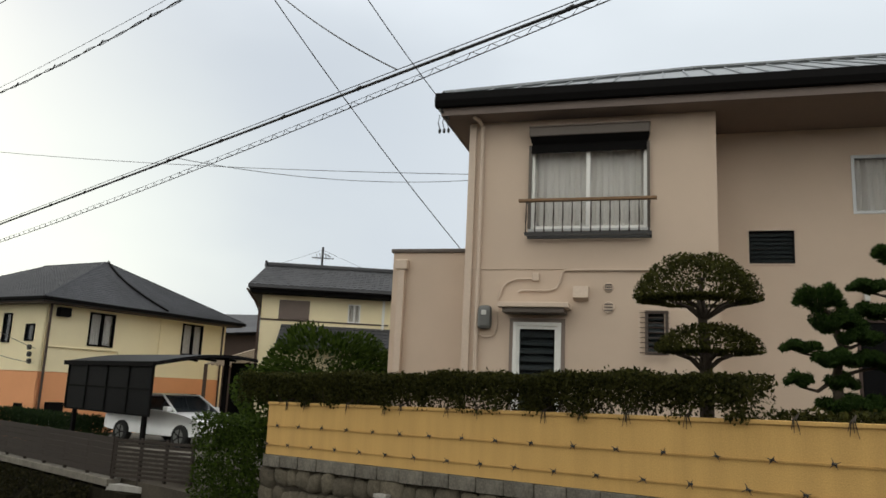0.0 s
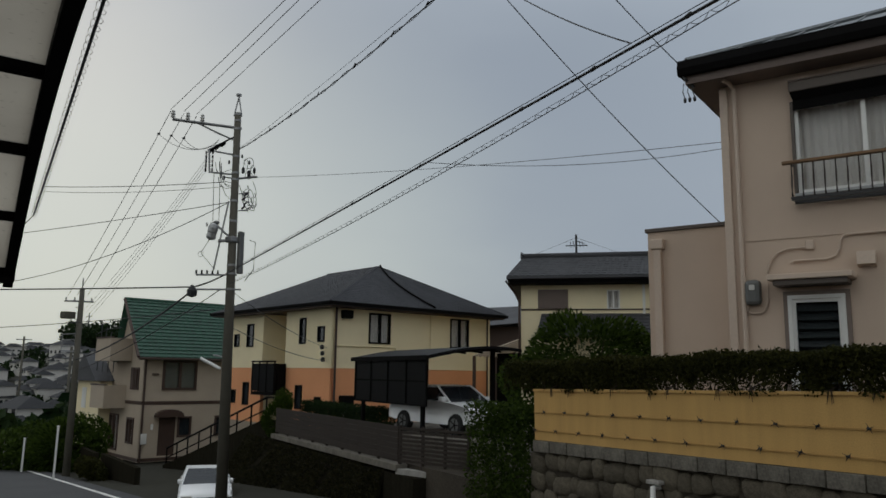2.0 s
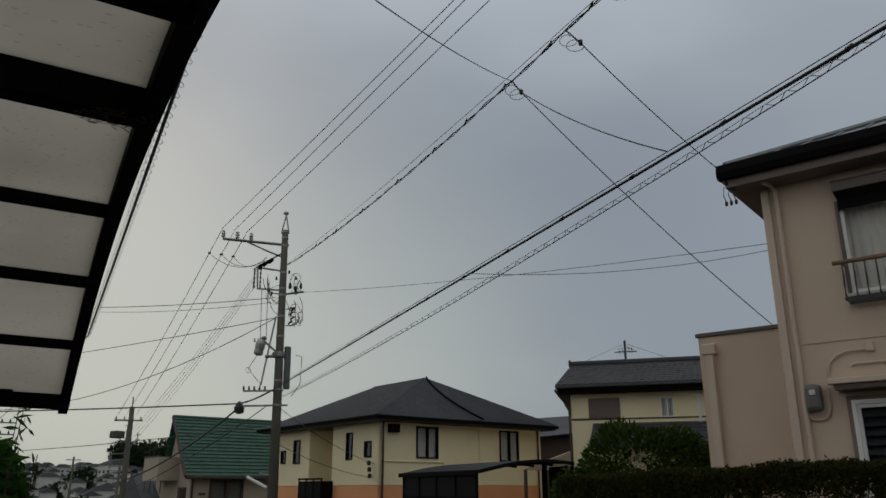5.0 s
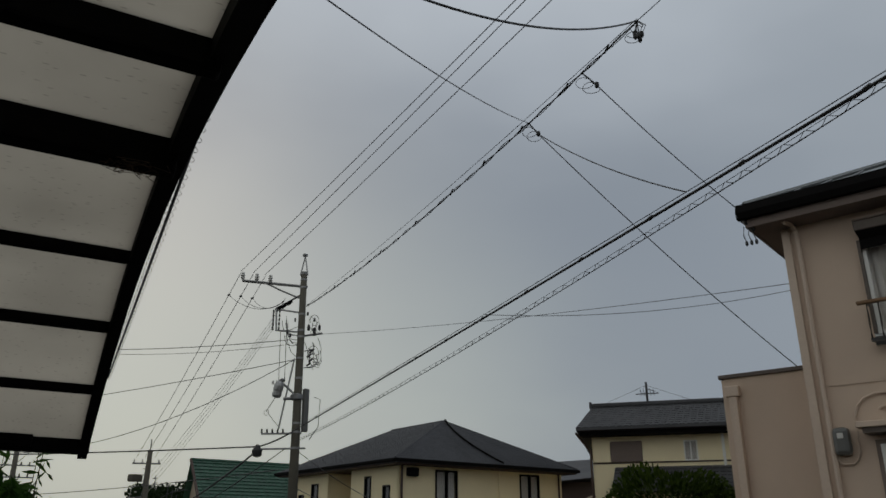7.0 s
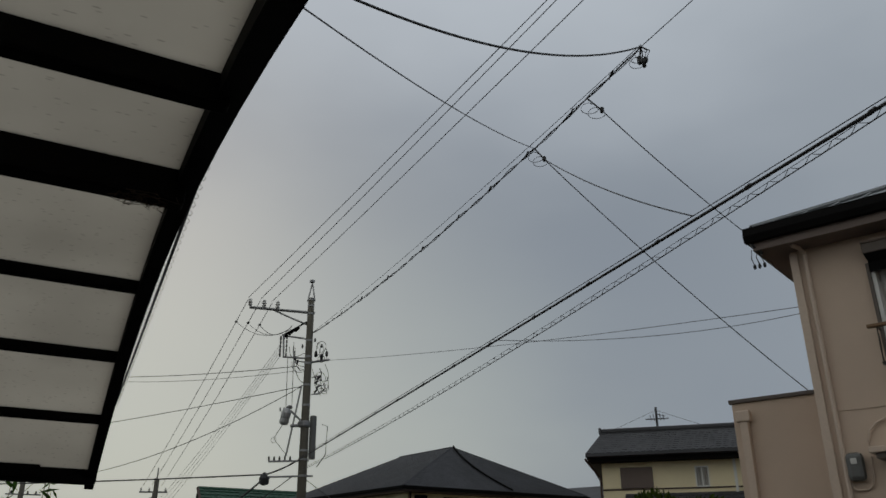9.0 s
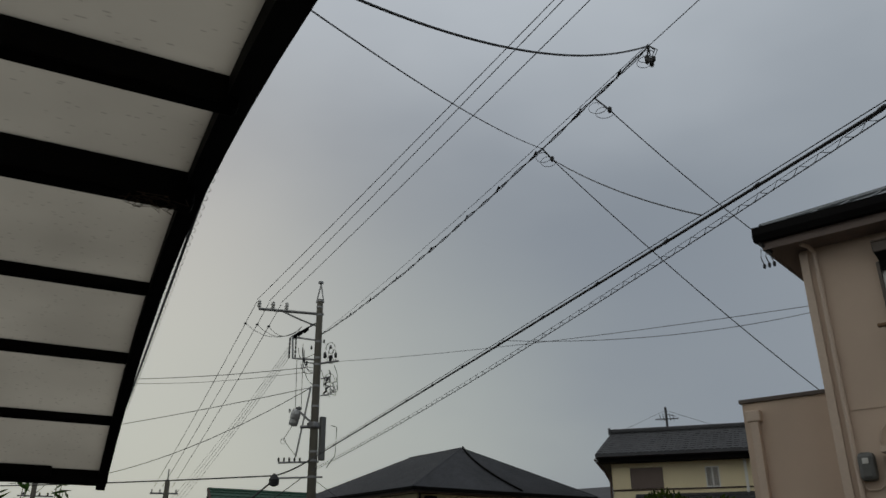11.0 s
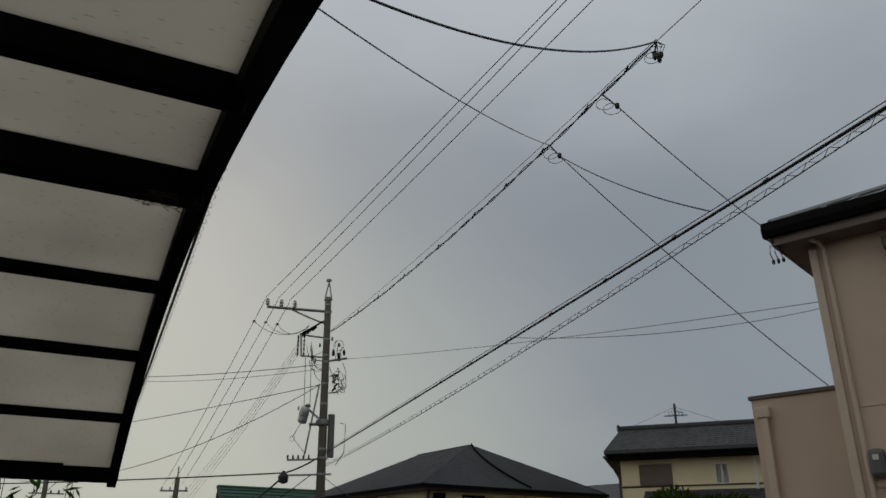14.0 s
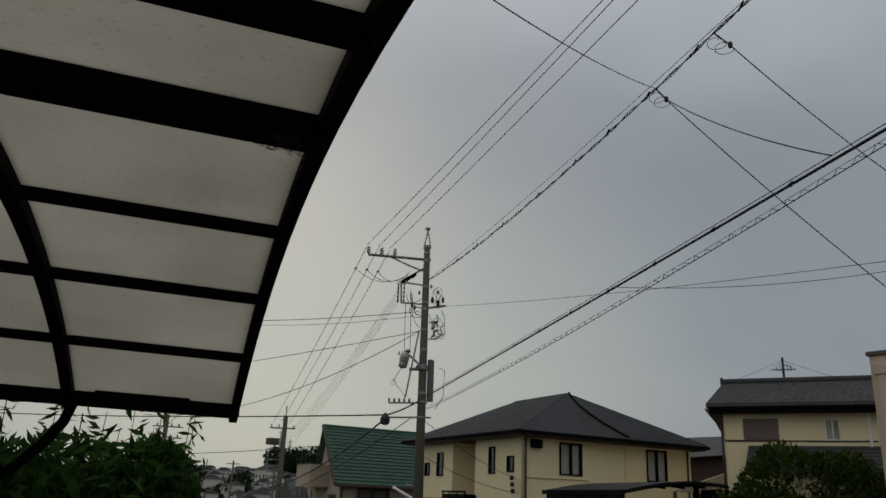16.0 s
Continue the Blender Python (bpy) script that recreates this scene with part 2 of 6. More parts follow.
M_GLASS = glass_mat("window_glass", (0.03, 0.035, 0.04), 0.03, 0.92)
M_SMOKED = glass_mat("tinted_window_glass", (0.05, 0.065, 0.055), 0.05, 0.5)
M_DARKGLASS = glass_mat("dark_window_glass", (0.02, 0.024, 0.028), 0.08, 0.15)
M_SMOKE = glass_mat("smoked_polycarbonate", (0.004, 0.004, 0.0045), 0.45, 0.03)
M_SMOKE.node_tree.nodes["Principled BSDF"].inputs["Specular IOR Level"].default_value = 0.06
M_LOUVRE = glass_mat("frosted_louvre_glass", (0.03, 0.035, 0.037), 0.2, 0.1)


def canopy_mat():
    """Bronze-tinted, slightly dirty polycarbonate that lets soft light through, with rain drops and grime."""
    m = bpy.data.materials.new("bronze_polycarbonate")
    m.use_nodes = True
    nt = m.node_tree
    out = nt.nodes["Material Output"]
    b = nt.nodes["Principled BSDF"]
    b.inputs["Base Color"].default_value = (0.20, 0.17, 0.15, 1)
    b.inputs["Roughness"].default_value = 0.35
    co = nt.nodes.new("ShaderNodeTexCoord")
    n1 = nt.nodes.new("ShaderNodeTexNoise")
    n1.inputs["Scale"].default_value = 2.5
    n1.inputs["Detail"].default_value = 6
    nt.links.new(co.outputs["Object"], n1.inputs["Vector"])
    mp = nt.nodes.new("ShaderNodeMapping")
    mp.inputs["Scale"].default_value = (100, 40, 45)
    nt.links.new(co.outputs["Object"], mp.inputs[0])
    vo = nt.nodes.new("ShaderNodeTexVoronoi")
    vo.inputs["Scale"].default_value = 1.0
    vo.inputs["Randomness"].default_value = 1.0
    nt.links.new(mp.outputs[0], vo.inputs["Vector"])
    drop = nt.nodes.new("ShaderNodeMapRange")
    drop.inputs["From Min"].default_value, drop.inputs["From Max"].default_value = 0.15, 0.24
    drop.inputs["To Min"].default_value, drop.inputs["To Max"].default_value = 1.0, 0.0
    nt.links.new(vo.outputs["Distance"], drop.inputs[0])
    sel = nt.nodes.new("ShaderNodeSeparateColor")
    nt.links.new(vo.outputs["Color"], sel.inputs[0])
    pick = nt.nodes.new("ShaderNodeMath")
    pick.operation = "GREATER_THAN"
    pick.inputs[1].default_value = 0.62
    nt.links.new(sel.outputs[0], pick.inputs[0])
    both = nt.nodes.new("ShaderNodeMath")
    both.operation = "MULTIPLY"
    nt.links.new(drop.outputs[0], both.inputs[0])
    nt.links.new(pick.outputs[0], both.inputs[1])
    ramp = nt.nodes.new("ShaderNodeValToRGB")
    ramp.color_ramp.elements[0].position, ramp.color_ramp.elements[0].color = 0.3, (0.555, 0.525, 0.475, 1)
    ramp.color_ramp.elements[1].position, ramp.color_ramp.elements[1].color = 0.7, (0.68, 0.645, 0.585, 1)
    nt.links.new(n1.outputs["Fac"], ramp.inputs[0])
    dk = nt.nodes.new("ShaderNodeMixRGB")
    dk.blend_type = "MULTIPLY"
    dk.inputs[2].default_value = (0.66, 0.65, 0.64, 1)
    nt.links.new(both.outputs[0], dk.inputs[0])
    nt.links.new(ramp.outputs[0], dk.inputs[1])
    tr = nt.nodes.new("ShaderNodeBsdfTranslucent")
    nt.links.new(dk.outputs[0], tr.inputs[0])
    bp = nt.nodes.new("ShaderNodeBump")
    bp.inputs["Strength"].default_value = 0.6
    bp.inputs["Distance"].default_value = 0.004
    nt.links.new(both.outputs[0], bp.inputs["Height"])
    nt.links.new(bp.outputs[0], b.inputs["Normal"])
    mx = nt.nodes.new("ShaderNodeMixShader")
    mx.inputs[0].default_value = 0.85
    nt.links.new(b.outputs[0], mx.inputs[1])
    nt.links.new(tr.outputs[0], mx.inputs[2])
    nt.links.new(mx.outputs[0], out.inputs["Surface"])
    return m


M_CANOPY = canopy_mat()


# ---------------------------------------------------------------- mesh helpers
def thing(name, label, category, m=None, group="", kind=""):
    ob = new(name)
    ob.empty_display_size = 0.2
    if m is not None:
        ob.matrix_world = m
    return tagged(ob, label, category, group, kind)


def part(name, bm, material, parent=None, label="", smooth=False):
    me = bpy.data.meshes.new(name)
    bm.to_mesh(me)
    bm.free()
    me.materials.append(material)
    if smooth:
        for p in me.polygons:
            p.use_smooth = True
    ob = new(name, me)
    ob.parent = parent
    if label:
        ob["label"] = label
    return ob


def cbox(bm, x0, x1, y0, y1, z0, z1, bevel=0.0, m=None):
    r = bmesh.ops.create_cube(bm, size=1.0)
    vs = r["verts"]
    for v in vs:
        v.co = Vector((x0 + (v.co.x + 0.5) * (x1 - x0), y0 + (v.co.y + 0.5) * (y1 - y0), z0 + (v.co.z + 0.5) * (z1 - z0)))
    if bevel:
        es = list({ed for v in vs for ed in v.link_edges})
        r = bmesh.ops.bevel(bm, geom=es, offset=bevel, segments=2, affect="EDGES", profile=0.5)
        vs = r["verts"]
    if m is not None:
        for v in vs:
            v.co = m @ v.co
    return bm


def box(x0, x1, y0, y1, z0, z1, bevel=0.0):
    return cbox(bmesh.new(), x0, x1, y0, y1, z0, z1, bevel)


def prism(outline, z0, z1, bm=None):
    """A solid over a plan outline, counter-clockwise."""
    bm = bm or bmesh.new()
    lo = [bm.verts.new((x, y, z0)) for x, y in outline]
    hi = [bm.verts.new((x, y, z1)) for x, y in outline]
    n = len(outline)
    bm.faces.new(lo[::-1])
    bm.faces.new(hi)
    for i in range(n):
        bm.faces.new((lo[i], lo[(i + 1) % n], hi[(i + 1) % n], hi[i]))
    return bm


def solid(verts, faces, bm=None):
    bm = bm or bmesh.new()
    vs = [bm.verts.new(v) for v in verts]
    for fc in faces:
        bm.faces.new([vs[i] for i in fc])
    return bm


def tube(pts, r, seg=6, bm=None, r_end=None):
    """A round bar along points, tapering to r_end."""
    bm = bm or bmesh.new()
    pts = [Vector(p) for p in pts]
    r_end = r if r_end is None else r_end
    rings = []
    up = Vector((0, 0, 1))
    for i, p in enumerate(pts):
        t = (pts[min(i + 1, len(pts) - 1)] - pts[max(i - 1, 0)]).normalized()
        side = t.cross(up)
        if side.length < 0.05:
            side = t.cross(Vector((1, 0, 0)))
        side.normalize()
        top = side.cross(t)
        rr = r + (r_end - r) * i / max(1, len(pts) - 1)
        rings.append([bm.verts.new(p + (side * math.cos(a) + top * math.sin(a)) * rr) for a in (2 * math.pi * k / seg for k in range(seg))])
    for a, b in zip(rings, rings[1:]):
        for k in range(seg):
            bm.faces.new((a[k], b[k], b[(k + 1) % seg], a[(k + 1) % seg]))
    bm.faces.new(rings[0])
    bm.faces.new(rings[-1][::-1])
    return bm


def lathe(profile, seg=14, bm=None, m=None):
    """Turned about z: (radius, height) pairs."""
    bm = bm or bmesh.new()
    rings = []
    for r, z in profile:
        ring = [Vector((r * math.cos(2 * math.pi * k / seg), r * math.sin(2 * math.pi * k / seg), z)) for k in range(seg)]
        rings.append([bm.verts.new(m @ v if m is not None else v) for v in ring])
    for a, b in zip(rings, rings[1:]):
        for k in range(seg):
            bm.faces.new((a[k], a[(k + 1) % seg], b[(k + 1) % seg], b[k]))
    bm.faces.new(rings[0][::-1])
    bm.faces.new(rings[-1])
    return bm


def frame_bars(w, h, d, t, mull=()):
    """A window frame standing in the xz plane, with vertical mullions at the given fractions."""
    bm = bmesh.new()
    cbox(bm, 0, t, -d, 0, 0, h)
    cbox(bm, w - t, w, -d, 0, 0, h)
    cbox(bm, t, w - t, -d, 0, 0, t)
    cbox(bm, t, w - t, -d, 0, h - t, h)
    for q in mull:
        cbox(bm, w * q - t * 0.6, w * q + t * 0.6, -d * 1.2, -0.002, t, h - t)
    return bm


def wall_with_holes(w, h, thick, holes, bm=None):
    """A wall from x=0..w, z=0..h, its face at y=0 and its back at y=thick, with openings (x0, x1, z0, z1)."""
    bm = bm or bmesh.new()
    xs = sorted({0.0, w, *[v for o in holes for v in o[:2]]})
    zs = sorted({0.0, h, *[v for o in holes for v in o[2:]]})

    def hole(i, j):
        cx, cz = (xs[i] + xs[i + 1]) / 2, (zs[j] + zs[j + 1]) / 2
        return any(o[0] < cx < o[1] and o[2] < cz < o[3] for o in holes)

    grid = {}

    def vert(i, j, k):
        if (i, j, k) not in grid:
            grid[i, j, k] = bm.verts.new((xs[i], thick * k, zs[j]))
        return grid[i, j, k]

    nx, nz = len(xs) - 1, len(zs) - 1
    full = {(i, j): not hole(i, j) for i in range(nx) for j in range(nz)}
    for (i, j), on in full.items():
        if not on:
            continue
        bm.faces.new((vert(i, j, 0), vert(i + 1, j, 0), vert(i + 1, j + 1, 0), vert(i, j + 1, 0)))
        bm.faces.new((vert(i, j, 1), vert(i, j + 1, 1), vert(i + 1, j + 1, 1), vert(i + 1, j, 1)))
        if not full.get((i - 1, j)):
            bm.faces.new((vert(i, j, 0), vert(i, j + 1, 0), vert(i, j + 1, 1), vert(i, j, 1)))
        if not full.get((i + 1, j)):
            bm.faces.new((vert(i + 1, j, 0), vert(i + 1, j, 1), vert(i + 1, j + 1, 1), vert(i + 1, j + 1, 0)))
        if not full.get((i, j - 1)):
            bm.faces.new((vert(i, j, 0), vert(i, j, 1), vert(i + 1, j, 1), vert(i + 1, j, 0)))
        if not full.get((i, j + 1)):
            bm.faces.new((vert(i, j + 1, 0), vert(i + 1, j + 1, 0), vert(i + 1, j + 1, 1), vert(i, j + 1, 1)))
    return bm


def leaf_mesh(name, centres, size, material, parent=None, aspect=0.5, jitter=0.4, droop=0.0, seed=1, label="", upright=0.0):
    """Many small folded leaves at the given centres, as one mesh."""
    rs = np.random.RandomState(seed)
    c = np.asarray(centres, float)
    n = len(c)
    a = rs.normal(size=(n, 3))
    a[:, 2] += upright - droop
    a /= np.linalg.norm(a, axis=1)[:, None]
    b = np.cross(a, rs.normal(size=(n, 3)))
    b /= np.linalg.norm(b, axis=1)[:, None]
    nn = np.cross(a, b)
    ln = size * (1 + jitter * rs.uniform(-1, 1, n))[:, None]
    wd = ln * aspect
    v = np.stack([c - a * ln * 0.5, c + b * wd * 0.5 + nn * wd * 0.18, c + a * ln * 0.5, c - b * wd * 0.5 + nn * wd * 0.18], 1).reshape(-1, 3)
    i = np.arange(n) * 4
    tri = np.stack([np.stack([i, i + 1, i + 2], 1), np.stack([i, i + 2, i + 3], 1)], 1).reshape(-1, 3)
    me = bpy.data.meshes.new(name)
    me.from_pydata(v.tolist(), [], tri.tolist())
    me.materials.append(material)
    ob = new(name, me)
    ob.parent = parent
    if label:
        ob["label"] = label
    return ob


def in_ball(n, centre, radii, rs, shell=0.55):
    d = rs.normal(size=(n, 3))
    d /= np.linalg.norm(d, axis=1)[:, None]
    r = (shell ** 3 + (1 - shell ** 3) * rs.uniform(size=n)) ** (1 / 3)
    return np.asarray(centre) + d * r[:, None] * np.asarray(radii)


# the road's axes: down the hill, and across it towards the houses
DOWN = Vector((-0.899, 0.438, 0))
ACROSS = Vector((0.438, 0.899, 0))


def road_xy(s, n):
    p = DOWN * s + ACROSS * n
    return p.x, p.y


def slope(s):
    return -0.065 * max(-25.0, min(s, 62.0))


ROAD_TURN = Matrix.Rotation(math.atan2(-0.438, 0.899), 4, "Z")   # local x up the hill, local y across
# ---------------------------------------------------------------- ground, road, terraces
def terrain():
    bm = bmesh.new()
    radii = [0, 4, 8, 14, 22, 32, 44, 56, 70, 86, 105, 130, 160, 200, 250, 310, 380, 470, 600, 900, 1600, 3500]
    table = [(0, 0), (60, -4.2), (90, -8), (130, -11), (180, -9), (240, -3), (310, 3), (380, 7), (480, 11), (650, 14), (3600, 14)]
    seg = 72
    rings = []
    for r in radii:
        ring = []
        for k in range(seg):
            a = 2 * math.pi * k / seg
            x, y = r * math.cos(a), r * math.sin(a)
            s = -0.899 * x + 0.438 * y
            far = np.interp(r, [q[0] for q in table], [q[1] for q in table])
            w = min(1, max(0, (r - 45) / 40))
            w = w * w * (3 - 2 * w)
            z = slope(s) * (1 - w) + far * w - 0.06
            ring.append(bm.verts.new((x, y, z)))
            if r == 0:
                break
        rings.append(ring)
    for k in range(seg):
        bm.faces.new((rings[0][0], rings[1][k], rings[1][(k + 1) % seg]))
    for a, b in zip(rings[1:], rings[2:]):
        for k in range(seg):
            bm.faces.new((a[k], b[k], b[(k + 1) % seg], a[(k + 1) % seg]))
    return bm


tagged(part("ground", terrain(), M_GROUND, smooth=True), "rough dark ground sloping down into the valley", "ground", kind="structure")


def strip(edge_a, edge_b, lift, n=30):
    """A ribbon between two plan lines that follows the road's slope."""
    bm = bmesh.new()
    last = None
    for i in range(n + 1):
        t = i / n
        row = []
        for (a, b) in (edge_a, edge_b):
            x, y = a[0] + (b[0] - a[0]) * t, a[1] + (b[1] - a[1]) * t
            s = -0.899 * x + 0.438 * y
            row.append(bm.verts.new((x, y, slope(s) + lift)))
        if last:
            bm.faces.new((last[0], row[0], row[1], last[1]))
        last = row
    return bm


FAR_A, FAR_B = (13.0, 0.9), (-58.0, 27.0)
OFF = Vector((0.342, 0.94))


def off(p, d):
    return (p[0] + OFF.x * d, p[1] + OFF.y * d)


tagged(part("road", strip((off(FAR_A, 0.6), off(FAR_B, 0.6)), (off(FAR_A, -5.2), off(FAR_B, -5.2)), -0.02), M_ASPHALT), "worn grey asphalt lane sloping downhill", "road", kind="structure")
tagged(part("trim", strip((off(FAR_A, 0.07), off(FAR_B, 0.07)), (off(FAR_A, -0.07), off(FAR_B, -0.07)), -0.012), M_PAINT), "white painted line along the lane's edge", "road line", kind="structure")

tx = [road_xy(9.75, 7.3), road_xy(-14, 7.3), road_xy(-14, 34), road_xy(9.75, 34)]
tagged(part("ground_terrace", prism(tx, -2.0, 1.0), M_EARTH), "raised garden soil behind the wall", "ground", kind="structure")
tx2 = [road_xy(28, 8.7), road_xy(9.76, 8.7), road_xy(9.76, 60), road_xy(28, 60)]
tagged(part("ground_terrace", prism(tx2, -4.0, -0.2), M_EARTH), "raised plot of soil behind the fence", "ground", kind="structure")
tx3 = [road_xy(23.4, 9.3), road_xy(10.2, 9.3), road_xy(10.2, 14.0), road_xy(23.4, 14.0)]
tagged(part("pavement", prism(tx3, -0.196, 0.38), M_BLOCK), "pale concrete parking slab", "pavement", kind="structure")
yd = [road_xy(5.2, -12), road_xy(-9, -12), road_xy(-9, 0.3), road_xy(5.2, 0.3)]
# yard floor out of view, toned dark to limit bounce onto the canopy bars
tagged(part("floor", prism(yd, -0.8, 0.4), M_ASPHALT), "unseen yard floor, dark to keep bounce light off the canopy", "floor", kind="structure")
hw = [road_xy(6, -7.4), road_xy(-9, -7.4), road_xy(-9, -7.0), road_xy(6, -7.0)]
tagged(part("wall_yard", prism(hw, -0.8, 5.6), M_PINK_TRIM), "plain beige house wall closing the yard", "wall", kind="structure")


# ---------------------------------------------------------------- windows
def window(parent, x, z, w, h, y=0.0, frame_mat=None, depth=0.08, t=0.04, mull=(0.5,), curtain=True, glass=None, back=0.14, name="window"):
    """A sliding window in an opening whose lower left corner is (x, z) on the wall's face y."""
    root = new(name)
    root.parent = parent
    root.matrix_basis = Matrix.Translation((x, y, z))
    part("window_frame", frame_bars(w, h, depth, t, mull), frame_mat or M_ALU, root).matrix_basis = Matrix.Translation((0, 0.06, 0))
    pane = part("pane", box(t, w - t, 0.03, 0.036, t, h - t), glass or M_GLASS, root)
    pane.visible_shadow = False
    if curtain:
        bm = bmesh.new()
        cols = max(8, int(w / 0.035))
        lo, hi = [], []
        for i in range(cols + 1):
            q = 0.03 + (w - 0.06) * i / cols
            dy = back + 0.022 * math.sin(i * 1.9) + 0.012 * math.sin(i * 0.7)
            lo.append(bm.verts.new((q, dy, 0.03)))
            hi.append(bm.verts.new((q, dy, h - 0.03)))
        for i in range(cols):
            bm.faces.new((lo[i], lo[i + 1], hi[i + 1], hi[i]))
        part("curtain", bm, M_CURTAIN, root, "pale sheer curtain")
    else:
        # the room's darkness is a plain black sheet behind the glass
        part("dark_room_sheet", box(0.0, w, 0.2, 0.22, 0.0, h), M_BLACK, root)
    return root


def louvre_window(parent, x, z, w, h, y, frame_mat, count, t=0.045):
    root = new("window")
    root.parent = parent
    root.matrix_basis = Matrix.Translation((x, y, z))
    part("window_frame", frame_bars(w, h, 0.05, t), frame_mat, root).matrix_basis = Matrix.Translation((0, 0.03, 0))
    # black sheet in place of the unlit space behind the slats
    part("dark_room_sheet", box(0.0, w, 0.12, 0.14, 0.0, h), M_BLACK, root)
    step = (h - 0.09) / count
    bm = cbox(bmesh.new(), t, w - t, -0.004, 0.004, -step * 0.62, step * 0.62)
    bmesh.ops.rotate(bm, verts=bm.verts, cent=(0, 0, 0), matrix=Matrix.Rotation(radians(-35), 3, "X"))
    first = part("slat", bm, M_LOUVRE, root)
    for i in range(count):
        ob = first if i == 0 else new("slat", first.data)
        ob.parent = root
        ob.matrix_basis = Matrix.Translation((0, 0.05, 0.045 + step * (i + 0.5)))
    return root


# ---------------------------------------------------------------- pink house
def pink_house():
    h = thing("house", "two-storey rose-beige rendered house with a dark-edged hip roof", "house", Matrix.Translation((0, 12, 1.0)))
    X0, X1, TOP, REC = -3.13, 0.76, 5.5, 1.1
    o = Matrix.Translation((X0, 0, 0))
    holes = [(1.05, 2.86, 3.64, 4.97), (0.87, 1.51, 0.1, 2.09), (2.82, 3.10, 1.70, 2.34)]
    part("wall", wall_with_holes(X1 - X0, TOP, 0.2, holes), M_PINK, h).matrix_basis = o
    part("wall", box(X0, X0 + 0.2, 0.2, 9, 0, TOP), M_PINK, h)
    part("wall", box(X1 - 0.2, X1, 0.2, REC, 0, TOP), M_PINK, h)
    rholes = [(0.52, 1.25, 3.245, 3.83), (2.10, 3.5, 4.06, 5.02), (2.05, 3.6, 0.5, 2.4)]
    part("wall", wall_with_holes(9.2, TOP, 0.2, rholes), M_PINK, h).matrix_basis = Matrix.Translation((X1, REC, 0))
    part("wall", box(9.76, 9.96, REC + 0.2, 9, 0, TOP), M_PINK, h)
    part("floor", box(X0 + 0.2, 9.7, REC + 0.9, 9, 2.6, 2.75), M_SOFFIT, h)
    # low horizontal joint between the storeys
    part("trim", box(X0 - 0.015, X1 - 0.2, -0.015, -0.002, 2.99, 3.04), M_PINK, h)
    # roof: hipped sheet, fascia, gutter, soffit
    ex0, ex1, ey0, ey1, ez, rz, run = -3.56, 10.4, -0.5, 8.9, 5.82, 7.76, 4.15
    ym = ey0 + run
    v = [(ex0, ey0, ez), (ex1, ey0, ez), (ex1, ey1, ez), (ex0, ey1, ez), (ex0 + run, ym, rz), (ex1 - run, ym, rz),
         (ex0, ey0, ez - 0.1), (ex1, ey0, ez - 0.1), (ex1, ey1, ez - 0.1), (ex0, ey1, ez - 0.1)]
    roof = part("roof", solid(v, [(0, 1, 5, 4), (1, 2, 5), (2, 3, 4, 5), (3, 0, 4), (0, 6, 7, 1), (1, 7, 8, 2), (2, 8, 9, 3), (3, 9, 6, 0), (9, 8, 7, 6)]), M_ROOF_METAL, h, "grey sheet hip roof")
    # standing seams
    for i in range(34):
        x = ex0 + 0.35 + i * 0.4
        reach = min(run, x - ex0, ex1 - x)
        if reach < 0.3:
            continue
        k = (rz - ez) / run
        seam = tube([(x, ey0 + 0.01, ez + 0.02), (x, ey0 + reach, ez + 0.02 + k * reach)], 0.015, 4)
        part("standing_seam", seam, M_ROOF_METAL, roof)
    ridge = tube([(ex0 + 0.05, ey0 + 0.05, ez + 0.04), (ex0 + run, ym, rz + 0.03), (ex1 - run, ym, rz + 0.03)], 0.055, 6)
    part("ridge_cap", ridge, M_ROOF_METAL, roof)
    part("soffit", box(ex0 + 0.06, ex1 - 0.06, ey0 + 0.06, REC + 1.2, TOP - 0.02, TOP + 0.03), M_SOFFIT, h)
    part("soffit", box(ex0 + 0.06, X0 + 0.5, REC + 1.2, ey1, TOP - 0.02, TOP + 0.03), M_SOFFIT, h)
    part("fascia", box(ex0 + 0.03, ex1, ey0 + 0.03, ey0 + 0.07, TOP - 0.03, ez - 0.1), M_SHUTTER, h)
    part("fascia", box(ex0 + 0.03, ex0 + 0.07, ey0 + 0.07, ey1, TOP - 0.03, ez - 0.1), M_SHUTTER, h)
    gut = bmesh.new()
    prof = [(0.0, 0.0), (-0.04, -0.14), (-0.01, -0.24), (0.10, -0.24), (0.10, 0.0)]
    lo = [gut.verts.new((ex0 - 0.06, ey0 - 0.05 + p[0], ez + 0.02 + p[1])) for p in prof]
    hi = [gut.verts.new((ex1, ey0 - 0.05 + p[0], ez + 0.02 + p[1])) for p in prof]
    for i in range(5):
        gut.faces.new((lo[i], lo[(i + 1) % 5], hi[(i + 1) % 5], hi[i]))
    gut.faces.new(lo[::-1])
    gut.faces.new(hi)
    part("gutter", gut, M_BLACK, h, "dark bronze gutter")
    part("gutter", box(ex0 - 0.07, ex0 + 0.06, ey0 + 0.06, ey1, ez - 0.2, ez + 0.02, 0.02), M_BLACK, h)
    part("gutter_bracket", box(X0 - 0.12, X0 - 0.01, 0.5, 0.62, TOP - 0.42, TOP - 0.3, 0.02), M_DARKMETAL, h)
